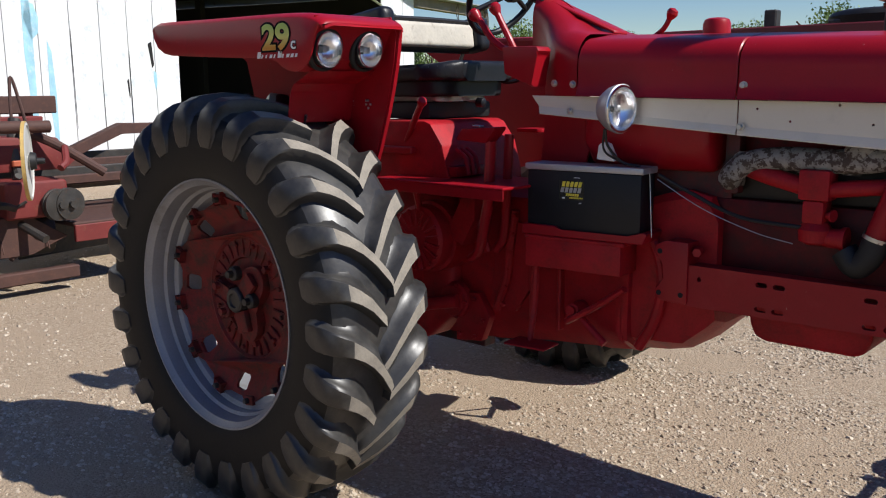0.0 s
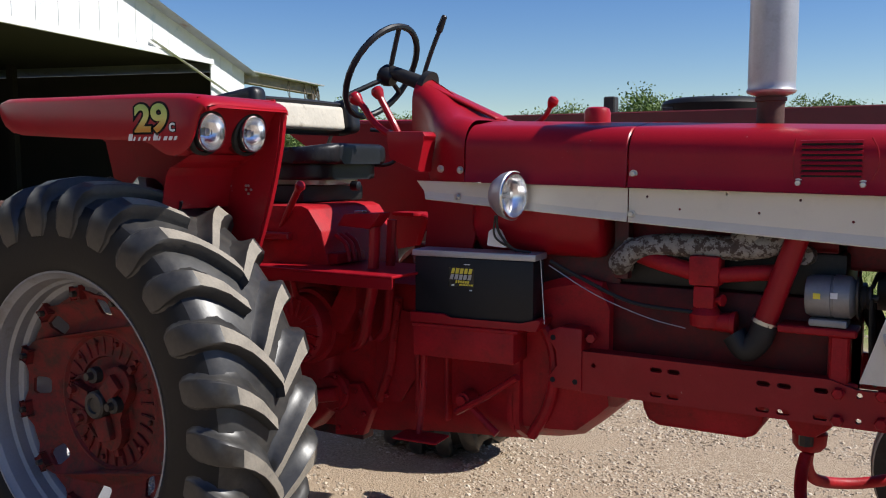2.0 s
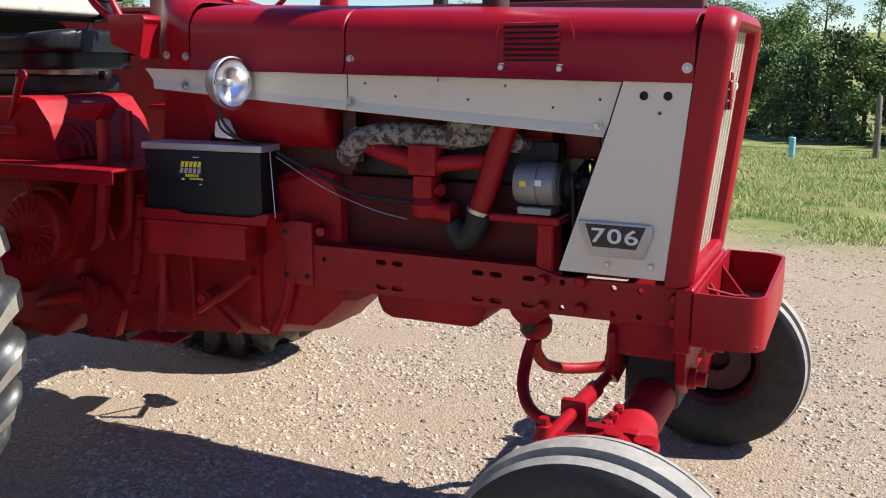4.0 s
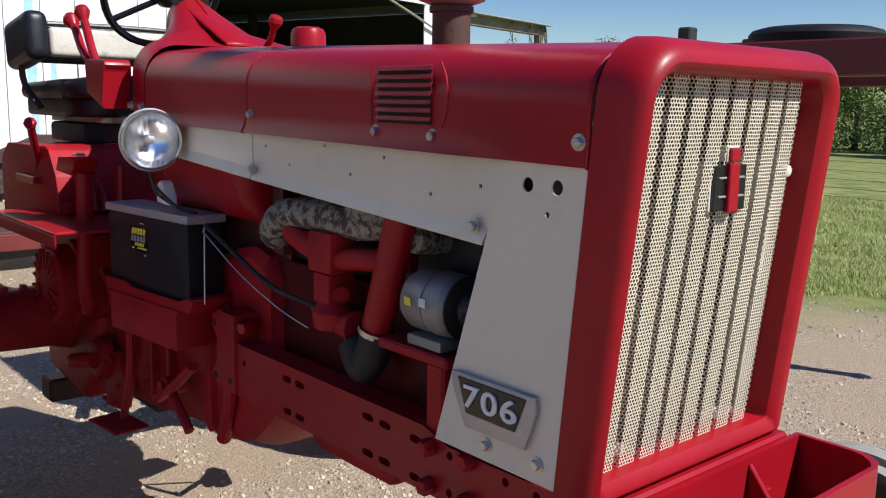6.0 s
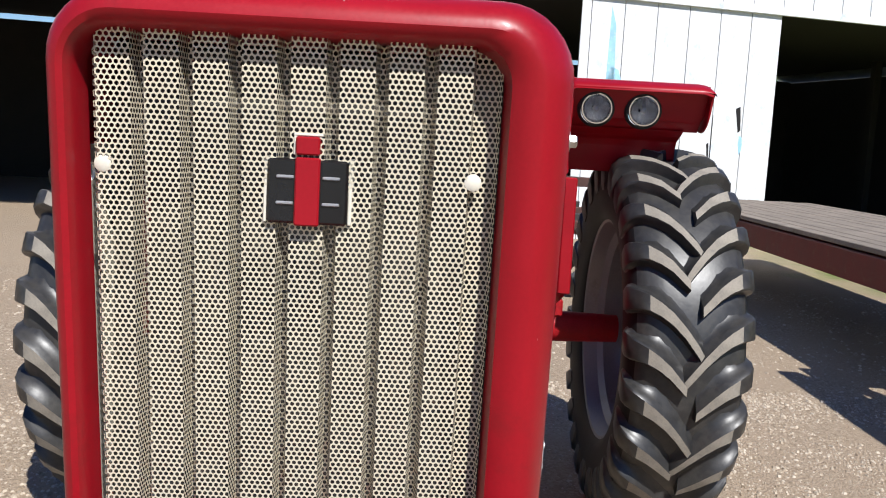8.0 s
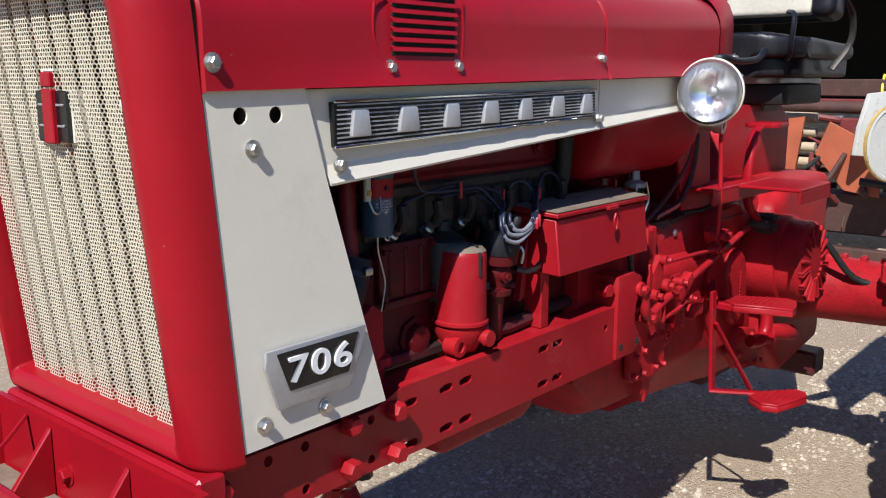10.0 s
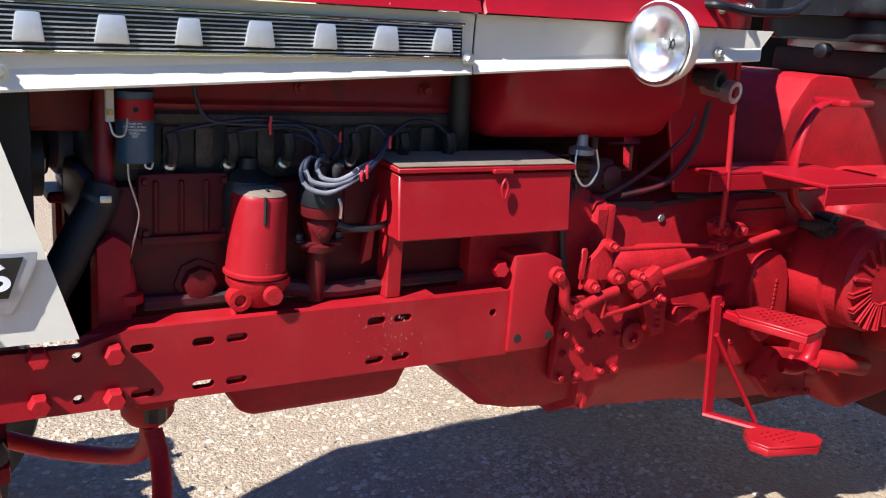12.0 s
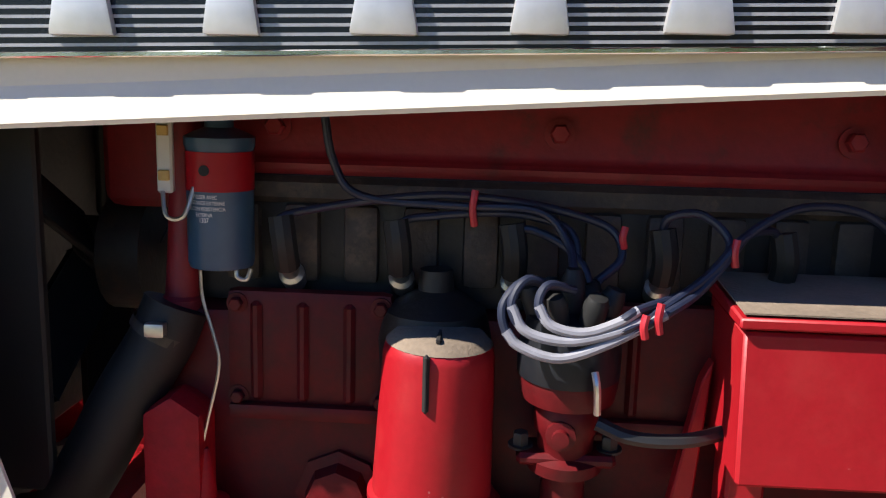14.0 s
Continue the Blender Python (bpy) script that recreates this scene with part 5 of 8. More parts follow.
# the filter's own dome, coloured black as its shaded upper part
part("filter_dome_shade", lathe(bmesh.new(), (2.515, 0.178, 1.10), (0, 0, 1), [(0, 0.05), (0.10, 0.056), (0.128, 0.050), (0.142, 0.030), (0.148, 0.018), (0.168, 0.016), (0.170, 0)], 28), greasy_shade_black, tractor, "black dome standing for the shaded top of the filter")
bm = bmesh.new()
lathe(bm, (2.505, 0.22, 0.99), (0, 0, 1), [(0, 0.035), (0.02, 0.045), (0.045, 0.062), (0.058, 0.062)], 24)
tube(bm, [(2.505, 0.20, 1.01), (2.505, 0.16, 1.0), (2.50, 0.10, 1.0)], 0.04, 10)
lathe(bm, (2.50, 0.245, 1.025), (0, 1, 0), [(0, 0.014), (0.04, 0.014), (0.042, 0.019), (0.055, 0.017)], 12)
lathe(bm, (2.552, 0.225, 1.01), (0, 1, 0), [(0, 0.020), (0.035, 0.022), (0.036, 0.012), (0.028, 0.012)], 14)
lathe(bm, (2.552, 0.225, 0.975), (0, 1, 0), [(0, 0.012), (0.03, 0.012)], 8)
part("filter_base", bm, red_cast, tractor, "red cast oil filter base with fittings")
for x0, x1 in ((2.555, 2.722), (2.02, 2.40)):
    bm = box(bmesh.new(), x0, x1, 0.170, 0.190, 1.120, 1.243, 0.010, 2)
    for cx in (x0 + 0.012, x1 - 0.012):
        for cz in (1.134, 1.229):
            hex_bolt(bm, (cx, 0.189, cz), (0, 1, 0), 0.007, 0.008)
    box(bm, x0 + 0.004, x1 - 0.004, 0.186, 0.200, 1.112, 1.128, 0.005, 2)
    part("side_cover", bm, red_bay_shaded, tractor, "ribbed red engine side cover")
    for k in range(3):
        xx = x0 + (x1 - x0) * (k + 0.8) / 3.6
        part("cover_rib", box(bmesh.new(), xx, xx + 0.012, 0.186, 0.1955, 1.130, 1.232, 0.004), red_bay_shaded, tractor)
bm = bmesh.new()
for k in range(12):
    x = 2.035 + k * 0.06
    box(bm, x, x + 0.036, 0.135, 0.160, 1.245, 1.325, 0.008, 2)
box(bm, 2.01, 2.77, 0.11, 0.158, 1.325, 1.352, 0.006)
part("head_ribs", bm, baked_oil, tractor, "ribbed grimy flank of the cylinder head")
bm = prism(bmesh.new(), [(-0.13, 1.352), (0.150, 1.352), (0.155, 1.365), (0.145, 1.372), (0.135, 1.50), (0.11, 1.525), (-0.09, 1.525), (-0.115, 1.50), (-0.125, 1.372), (-0.135, 1.365)], lambda u, v, w: Vector((2.03 + w, u, v)), 0.72, 0.006, 2)
vc = part("valve_cover", bm, red_dark, tractor, "dull red valve cover along the engine top")
for x in (2.12, 2.40, 2.68):
    part("cover_nut", hex_bolt(bmesh.new(), (x, 0.146, 1.40), (0, 1, 0.1), 0.010, 0.012), red_dark, vc)
for x in (2.66, 2.55, 2.44, 2.30, 2.19, 2.08):
    bm = bmesh.new()
    lathe(bm, (x, 0.155, 1.245), (0, 0.75, 0.55), [(0, 0.012), (0.02, 0.013), (0.024, 0.009), (0.045, 0.009)], 12)
    sp = part("spark_plug", bm, steel, tractor)
    part("plug_boot", tube(bmesh.new(), [(x, 0.188, 1.268), (x, 0.20, 1.292), (x + 0.004, 0.198, 1.318)], 0.0125, 10), black_rubber, sp)
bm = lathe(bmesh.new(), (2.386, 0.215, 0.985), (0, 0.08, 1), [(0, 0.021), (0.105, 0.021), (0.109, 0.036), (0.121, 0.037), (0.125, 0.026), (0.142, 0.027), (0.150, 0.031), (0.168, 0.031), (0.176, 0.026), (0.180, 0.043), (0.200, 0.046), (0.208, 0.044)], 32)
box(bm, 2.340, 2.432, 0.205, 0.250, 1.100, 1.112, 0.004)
part("distributor_body", bm, red_bay_shaded, tractor, "red distributor body on its drive")
part("drive_boss", lathe(bmesh.new(), (2.392, 0.25, 1.135), (0.1, 1, 0), [(0, 0.014), (0.012, 0.014), (0.013, 0.008), (0.020, 0.008), (0.021, 0)], 12), red_bay_shaded, tractor)
for x in (2.345, 2.428):
    part("hold_down_bolt", hex_bolt(bmesh.new(), (x, 0.230, 1.112), (0, 0.1, 1), 0.008, 0.012), dark_steel, tractor)
part("advance_tube", tube(bmesh.new(), [(2.362, 0.262, 1.150), (2.330, 0.268, 1.140), (2.28, 0.262, 1.138), (2.22, 0.235, 1.145)], 0.007, 8), cable_mat, tractor)
bm = lathe(bmesh.new(), (2.387, 0.231, 1.188), (0, 0.08, 1), [(0, 0.0475), (0.024, 0.0475), (0.034, 0.044), (0.056, 0.040), (0.062, 0.0)], 32)
cap = part("distributor_cap", bm, black_plastic, tractor, "black distributor cap")
for k in range(6):
    a = 2 * math.pi * k / 6
    bm = bmesh.new()
    lathe(bm, (2.387 + 0.029 * math.cos(a), 0.236 + 0.029 * math.sin(a), 1.24), (0.35 * math.cos(a), 0.05 + 0.35 * math.sin(a), 1), [(0, 0.0115), (0.022, 0.0115), (0.030, 0.0085), (0.032, 0.0)], 12)
    part("cap_tower", bm, black_rubber, cap)
part("cap_tower", lathe(bmesh.new(), (2.387, 0.236, 1.24), (0, 0.05, 1), [(0, 0.012), (0.036, 0.011), (0.046, 0.007), (0.047, 0)], 12), black_rubber, cap)
bm = tube(bmesh.new(), [(2.368, 0.279, 1.203), (2.366, 0.285, 1.190), (2.364, 0.279, 1.165)], 0.0035, 8)
part("cap_clip", bm, steel, tractor)
# plug leads: three loop forward under the cap and show bleached sleeves
LEADS = (
    (((2.405, 0.256, 1.272), (2.432, 0.272, 1.280), (2.450, 0.285, 1.262), (2.447, 0.290, 1.240), (2.434, 0.292, 1.227), (2.400, 0.294, 1.219), (2.358, 0.292, 1.234), (2.312, 0.285, 1.259), (2.281, 0.262, 1.274), (2.250, 0.240, 1.304), (2.233, 0.230, 1.322), (2.196, 0.215, 1.341), (2.159, 0.205, 1.345), (2.120, 0.200, 1.337), (2.085, 0.196, 1.312)), (3, 8)),
    (((2.402, 0.262, 1.272), (2.430, 0.278, 1.283), (2.443, 0.288, 1.262), (2.430, 0.292, 1.241), (2.396, 0.294, 1.234), (2.359, 0.293, 1.242), (2.331, 0.288, 1.253), (2.275, 0.255, 1.285), (2.240, 0.235, 1.318), (2.210, 0.210, 1.322), (2.194, 0.198, 1.310)), (2, 7)),
    (((2.388, 0.265, 1.272), (2.412, 0.280, 1.279), (2.420, 0.288, 1.263), (2.409, 0.292, 1.247), (2.382, 0.294, 1.242), (2.354, 0.292, 1.251), (2.336, 0.288, 1.262), (2.290, 0.255, 1.272), (2.255, 0.235, 1.298), (2.250, 0.222, 1.316), (2.273, 0.212, 1.335), (2.300, 0.205, 1.330), (2.304, 0.198, 1.312)), (2, 7)),
    (((2.672, 0.196, 1.300), (2.664, 0.192, 1.316), (2.631, 0.190, 1.325), (2.577, 0.190, 1.335), (2.512, 0.190, 1.342), (2.448, 0.190, 1.339), (2.394, 0.190, 1.330), (2.351, 0.197, 1.316), (2.342, 0.212, 1.292), (2.364, 0.224, 1.272)), None),
    (((2.553, 0.196, 1.300), (2.546, 0.190, 1.316), (2.522, 0.188, 1.321), (2.463, 0.190, 1.327), (2.420, 0.192, 1.324), (2.388, 0.202, 1.312), (2.380, 0.218, 1.276)), None),
    (((2.445, 0.196, 1.300), (2.431, 0.200, 1.314), (2.399, 0.204, 1.303), (2.378, 0.218, 1.285), (2.372, 0.226, 1.270)), None),
    (((2.625, 0.190, 1.430), (2.615, 0.190, 1.372), (2.588, 0.190, 1.339), (2.500, 0.194, 1.333), (2.420, 0.198, 1.331), (2.392, 0.215, 1.305), (2.387, 0.234, 1.284)), None),
)
for pts, bare in LEADS:
    part("plug_lead", tube(bmesh.new(), pts, 0.0041, 10), wire_mat, tractor)
    if bare:
        part("lead_sleeve", tube(bmesh.new(), [(x, y + 0.0005, z) for x, y, z in pts[bare[0]:bare[1]]], 0.0046, 10), sleeve_grey, tractor, "bleached pale grey lead sleeve")
for p, h in (((2.479, 0.194, 1.332), 0.017), ((2.318, 0.288, 1.257), 0.013), ((2.247, 0.238, 1.306), 0.012), ((2.340, 0.205, 1.311), 0.010), ((2.330, 0.290, 1.250), 0.010)):
    part("lead_clip", tube(bmesh.new(), [(p[0], p[1] + 0.005, p[2] - h), (p[0] + 0.002, p[1] + 0.007, p[2]), (p[0], p[1] + 0.005, p[2] + h)], 0.0035, 8), clip_red, tractor, "red lead separator clip")
coil = part("ignition_coil", lathe(bmesh.new(), (2.725, 0.188, 1.264), (0, 0, 1), [(0, 0.022), (0.002, 0.030), (0.007, 0.0318), (0.115, 0.0318), (0.119, 0.0335), (0.127, 0.0335), (0.131, 0.026), (0.136, 0.014), (0.155, 0.012)], 36), blue_paint, tractor, "blue ignition coil with a red band")
part("coil_band", lathe(bmesh.new(), (2.725, 0.188, 1.341), (0, 0, 1), [(0, 0.0326), (0.037, 0.0326)], 36, False), red, coil)
part("band_stud", lathe(bmesh.new(), (2.730, 0.220, 1.361), (-0.1, 1, 0), [(0, 0.005), (0.002, 0.005), (0.0022, 0)], 12), black_plastic, coil)
part("coil_loop", tube(bmesh.new(), [(2.709, 0.192, 1.266), (2.708, 0.194, 1.256), (2.699, 0.194, 1.254), (2.695, 0.192, 1.264)], 0.0025, 8), steel, coil)
for k, words in enumerate(("UTILISER AVEC", "RESISTANCE EXTERNE", "USE CON RESISTENCIA", "EXTERNA", "1307")):
    cu = bpy.data.curves.new("coil_print", "FONT")
    cu.body, cu.align_x, cu.size = words, "CENTER", 0.0052 if k < 4 else 0.0066
    tmp = bpy.data.objects.new("tmp", cu)
    me = bpy.data.meshes.new_from_object(tmp)
    bpy.data.objects.remove(tmp)
    me.materials.append(pale)
    for v in me.vertices:
        a = radians(12) - v.co.x * 0.78 / 0.0322
        v.co = Vector((2.725 + 0.0322 * math.sin(a), 0.188 + 0.0322 * math.cos(a), 1.3345 - 0.0056 * k + v.co.y))
    pr = new("coil_print", me)
    pr.parent = coil
    tagged(pr, label="small white printing on the coil")
bm = tube(bmesh.new(), [(2.741, 0.205, 1.268), (2.739, 0.205, 1.235), (2.728, 0.206, 1.196), (2.724, 0.207, 1.167), (2.736, 0.207, 1.114), (2.744, 0.207, 1.080)], 0.0018, 6)
part("sender_wire", bm, steel, tractor)
part("oil_sender", lathe(bmesh.new(), (2.741, 0.205, 0.99), (0, 0, 1), [(0, 0.010), (0.018, 0.010), (0.020, 0.024), (0.036, 0.024), (0.041, 0.012), (0.060, 0.010), (0.085, 0.006), (0.092, 0.004)], 18), red_cast, tractor)
bm = bmesh.new()
box(bm, 2.763, 2.778, 0.204, 0.213, 1.338, 1.412, 0.002)
part("resistor", bm, chalk_white, tractor, "small ballast resistor")
part("resistor_wire", tube(bmesh.new(), [(2.772, 0.214, 1.340), (2.766, 0.222, 1.318), (2.750, 0.222, 1.318), (2.742, 0.214, 1.345)], 0.0022, 6), steel, tractor)
for z in (1.350, 1.392):
    part("resistor_lug", box(bmesh.new(), 2.765, 2.776, 0.2125, 0.216, z, z + 0.010, 0.001), dull_yellow, tractor)
part("water_pipe", tube(bmesh.new(), [(2.768, 0.150, 1.46), (2.772, 0.155, 1.30), (2.776, 0.165, 1.20)], 0.0175, 14), red_dark, tractor)
part("pipe_collar", lathe(bmesh.new(), (2.775, 0.162, 1.228), (0.02, 0.06, -1), [(0, 0.0175), (0.004, 0.021), (0.014, 0.021), (0.018, 0.0175)], 20, False), red_dark, tractor)
part("radiator_hose", tube(bmesh.new(), [(2.776, 0.176, 1.222), (2.790, 0.183, 1.186), (2.824, 0.190, 1.128), (2.873, 0.192, 1.038), (2.915, 0.186, 0.985), (2.985, 0.17, 0.965)], 0.033, 20), black_rubber, tractor, "thick black lower radiator hose")
part("hose_clamp", lathe(bmesh.new(), (2.786, 0.181, 1.199), (0.45, 0.12, -0.88), [(0, 0.0342), (0.010, 0.0342)], 28, False), dark_steel, tractor)
part("clamp_screw", box(bmesh.new(), 2.772, 2.792, 0.212, 0.224, 1.199, 1.213, 0.003, 2), steel, tractor)
part("front_cover", prism(bmesh.new(), [(2.74, 0.86), (2.80, 0.86), (2.80, 1.12), (2.77, 1.14), (2.74, 1.12)], lambda u, v, w: Vector((u, -0.21 + w, v)), 0.43, 0.01, 2), red_cast, tractor, "red timing gear cover")
part("fuel_pump", lathe(bmesh.new(), (2.61, 0.17, 1.03), (0, 1, 0), [(0, 0.045), (0.012, 0.045), (0.014, 0.034), (0.030, 0.030), (0.036, 0)], 8), red_bay_shaded, tractor)
bm = bmesh.new()
box(bm, 1.98, 2.72, 0.172, 0.20, 0.985, 1.01, 0.006)
tube(bm, [(2.50, 0.21, 1.03), (2.42, 0.215, 1.01), (2.33, 0.215, 1.0), (2.2, 0.21, 1.005)], 0.018, 8)
part("side_pipe", bm, red_grimy_shaded, tractor)

tool = new("tool_box")
tool.parent = tractor
tagged(tool, label="red sheet steel tool box with a ring hasp, scuffed corner")
part("box_body", prism(bmesh.new(), [(0.17, 1.120), (0.306, 1.116), (0.292, 1.248), (0.17, 1.255)], lambda u, v, w: Vector((1.820 + w, u, v)), 0.428, 0.003), red_scuffed, tool)
part("box_lid", prism(bmesh.new(), [(0.165, 1.258), (0.300, 1.252), (0.300, 1.262), (0.165, 1.272)], lambda u, v, w: Vector((1.814 + w, u, v)), 0.440, 0.002), red_scuffed, tool)
part("lid_dust", prism(bmesh.new(), [(0.17, 1.2735), (0.297, 1.2645), (0.297, 1.266), (0.17, 1.275)], lambda u, v, w: Vector((1.818 + w, u, v)), 0.432, 0), dirt, tool, "brown dust on the lid")
part("hasp", box(bmesh.new(), 1.985, 2.035, 0.298, 0.308, 1.248, 1.258, 0.002), red_scuffed, tool)
bm = bmesh.new()
tube(bm, [(2.008, 0.311, 1.238), (2.016, 0.312, 1.220), (2.008, 0.313, 1.196), (2.000, 0.312, 1.220), (2.008, 0.311, 1.238)], 0.003, 8, 5)
part("ring_pin", bm, red_scuffed, tool)
part("box_bracket", box(bmesh.new(), 2.205, 2.240, 0.20, 0.25, 0.98, 1.122, 0.003), red_scuffed, tool)
part("box_brace", prism(bmesh.new(), [(2.252, 1.20), (2.262, 1.18), (2.285, 1.05), (2.262, 1.06)], lambda u, v, w: Vector((u, 0.20 + w, v)), 0.02, 0.002), red_scuffed, tool)
part("box_bracket", box(bmesh.new(), 1.935, 1.955, 0.185, 0.20, 0.98, 1.13, 0.003), red_scuffed, tool)
bm = bmesh.new()
lathe(bm, (1.735, 0.215, 1.215), (0, 0, 1), [(0, 0.012), (0.005, 0.024), (0.055, 0.026), (0.058, 0.022)], 20)
bowl = part("fuel_bowl", bm, amber_glass, tractor, "amber glass fuel sediment bowl")
part("bowl_cap", lathe(bmesh.new(), (1.735, 0.215, 1.272), (0, 0, 1), [(0, 0.03), (0.012, 0.03), (0.02, 0.014), (0.045, 0.012)], 18), alu, bowl)
part("bowl_bail", tube(bmesh.new(), [(1.708, 0.235, 1.285), (1.70, 0.24, 1.24), (1.72, 0.24, 1.205), (1.745, 0.24, 1.205), (1.768, 0.24, 1.24), (1.765, 0.235, 1.285)], 0.003, 6), steel, bowl)
bm = bmesh.new()
tube(bm, [(1.73, 0.20, 1.20), (1.71, 0.205, 1.15), (1.55, 0.21, 1.21), (1.40, 0.21, 1.32), (1.37, 0.20, 1.42)], 0.007, 8)
tube(bm, [(1.75, 0.21, 1.18), (1.78, 0.23, 1.12), (1.77, 0.235, 1.02), (1.75, 0.235, 0.95)], 0.010, 8)
tube(bm, [(1.60, 0.215, 1.17), (1.46, 0.22, 1.20), (1.37, 0.215, 1.29), (1.34, 0.21, 1.40)], 0.009, 8)
part("fuel_line", bm, red_grimy_shaded, tractor)
# hose ends behind the tank
for y, z, x in ((0.27, 1.455, 1.40), (0.29, 1.43, 1.365)):
    bm = lathe(bmesh.new(), (x, y - 0.10, z + 0.01), (-0.15, 1, -0.1), [(0, 0.022), (0.08, 0.022), (0.082, 0.027), (0.11, 0.027), (0.111, 0.016), (0.09, 0.016)], 16)
    part("hydraulic_coupler", bm, dark_steel if z > 1.44 else steel, tractor, "hydraulic coupler end")
part("tank_hose", tube(bmesh.new(), [(2.065, 0.19, 1.52), (2.06, 0.19, 1.42), (2.05, 0.175, 1.32), (2.05, 0.15, 1.27)], 0.022, 12), black_rubber, tractor, "dark hose beside the fuel tank")
part("tank_strap", box(bmesh.new(), 2.03, 2.085, -0.215, -0.165, 1.24, 1.50, 0.012, 2), red_grimy_shaded, tractor)
# firewall plate
for side, word in SIDES:
    bm = prism(bmesh.new(), [(1.22, 1.16), (1.42, 1.17), (1.48, 1.40), (1.46, 1.585), (1.265, 1.585), (1.25, 1.40)], on_side(side)(0.20), 0.012, 0.003)
    part("support_plate", bm, red, tractor, "red support plate under the cowl")
part("dash_back", box(bmesh.new(), 1.235, 1.255, -0.11, 0.11, 1.16, 1.80, 0.004), red, tractor)

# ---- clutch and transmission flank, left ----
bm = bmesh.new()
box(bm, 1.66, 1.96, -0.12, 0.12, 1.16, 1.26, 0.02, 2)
part("housing_top", bm, red_grimy_shaded, tractor)
for side, word in SIDES:
    for x, z in ((1.838, 0.868), (1.838, 1.022), (1.925, 0.87)):
        bm = lathe(bmesh.new(), (x, side * 0.290, z), (0, side, 0), [(0, 0.010), (0.0052, 0.010)], 12)
        part("bolt_hole_shade", bm, hole_dark, tractor)
    part("bracket_bolt", hex_bolt(bmesh.new(), (1.965, side * 0.245, 1.03), (0.3, side, 0), 0.020, 0.04, False), red, tractor)
    part("housing_rib", prism(bmesh.new(), [(1.62, 0.66), (1.655, 0.62), (1.655, 1.15), (1.62, 1.15)], on_side(side)(0.20), 0.032, 0.008, 2), red_cast, tractor)
    part("housing_cover", prism(bmesh.new(), [(0.98, 0.66), (1.02, 1.0), (1.08, 1.06), (1.20, 1.04), (1.22, 0.80), (1.12, 0.66)], on_side(side)(0.20), 0.022, 0.008, 2), red_cast, tractor, "red cast side cover")
insp = part("inspection_plate", prism(bmesh.new(), [(1.775, 0.725), (1.76, 0.714), (1.70, 0.706), (1.62, 0.708), (1.568, 0.716), (1.562, 0.73), (1.566, 0.935), (1.768, 0.935), (1.772, 0.80)], on_side(1)(0.222), 0.022, 0.004), red_cast, tractor, "red inspection plate ringed with bolts")
for x, z in ((1.753, 0.844), (1.748, 0.790), (1.753, 0.732), (1.700, 0.731), (1.627, 0.732), (1.579, 0.729), (1.701, 0.798), (1.667, 0.827), (1.638, 0.828), (1.585, 0.821), (1.753, 0.906)):
    part("plate_bolt", hex_bolt(bmesh.new(), (x, 0.244, z), (0, 1, 0), 0.0085, 0.013), red_cast, insp)


def link(name, pts, r, label="", mat=None, smooth_line=False):
    return part(name, tube(bmesh.new(), pts, r, 12, 4, smooth_line), mat or red_cast, tractor, label)


def boss(p, r, depth=0.045, mat=None, nut=True):
    """A pivot with a washer and a nut on its outer face."""
    x, y, z = p
    bm = lathe(bmesh.new(), (x, y - depth * 0.6, z), (0, 1, 0), [(0, r * 0.85), (depth * 0.2, r), (depth * 0.75, r), (depth * 0.8, r * 0.85)], 18)
    if nut:
        hex_bolt(bm, (x, y + depth * 0.2, z), (0, 1, 0), r * 0.62, 0.012, False)
    return part("pivot_boss", bm, mat or red_cast, tractor)


# clutch linkage
link("clutch_rod", [(1.600, 0.290, 0.962), (1.555, 0.290, 0.973), (1.285, 0.272, 1.018), (0.985, 0.250, 1.066)], 0.0105, "long red clutch rod")
link("clutch_rod", [(1.768, 0.290, 0.917), (1.690, 0.290, 0.945), (1.640, 0.288, 0.955)], 0.012)
part("rod_yoke", box(bmesh.new(), 1.500, 1.595, 0.272, 0.300, 0.948, 0.985, 0.006, 2, Matrix.Translation((1.548, 0, 0.966)) @ Matrix.Rotation(radians(33), 4, "Y") @ Matrix.Translation((-1.548, 0, -0.966))), red_cast, tractor)
link("control_rod", [(1.668, 0.285, 1.056), (1.454, 0.282, 1.050), (1.300, 0.278, 1.040)], 0.006)
link("control_rod", [(1.676, 0.290, 0.950), (1.680, 0.292, 0.895), (1.600, 0.292, 0.905), (1.495, 0.285, 0.922)], 0.006)
link("shift_link", [(1.835, 0.300, 1.012), (1.812, 0.300, 0.985), (1.800, 0.296, 0.940), (1.770, 0.290, 0.917)], 0.0135, "", None, True)
part("bell_crank", prism(bmesh.new(), [(1.738, 0.958), (1.722, 1.030), (1.690, 1.048), (1.676, 1.078), (1.656, 1.078), (1.650, 1.045), (1.655, 1.005), (1.622, 0.998), (1.625, 0.972), (1.690, 0.985)], on_side(1)(0.258), 0.014, 0.004, 2), red_cast, tractor, "flat red bell crank")
part("link_tab", prism(bmesh.new(), [(1.748, 0.985), (1.735, 0.985), (1.730, 1.055), (1.738, 1.063), (1.752, 1.060)], on_side(1)(0.268), 0.010, 0.003), red_cast, tractor)
for p, r in (((1.768, 0.292, 0.917), 0.021), ((1.666, 0.280, 1.063), 0.014), ((1.641, 0.280, 0.985), 0.019), ((1.712, 0.280, 0.968), 0.017), ((1.302, 0.280, 1.040), 0.014), ((1.835, 0.296, 1.012), 0.020), ((1.575, 0.290, 0.985), 0.012), ((1.495, 0.285, 0.922), 0.010)):
    boss(p, r)
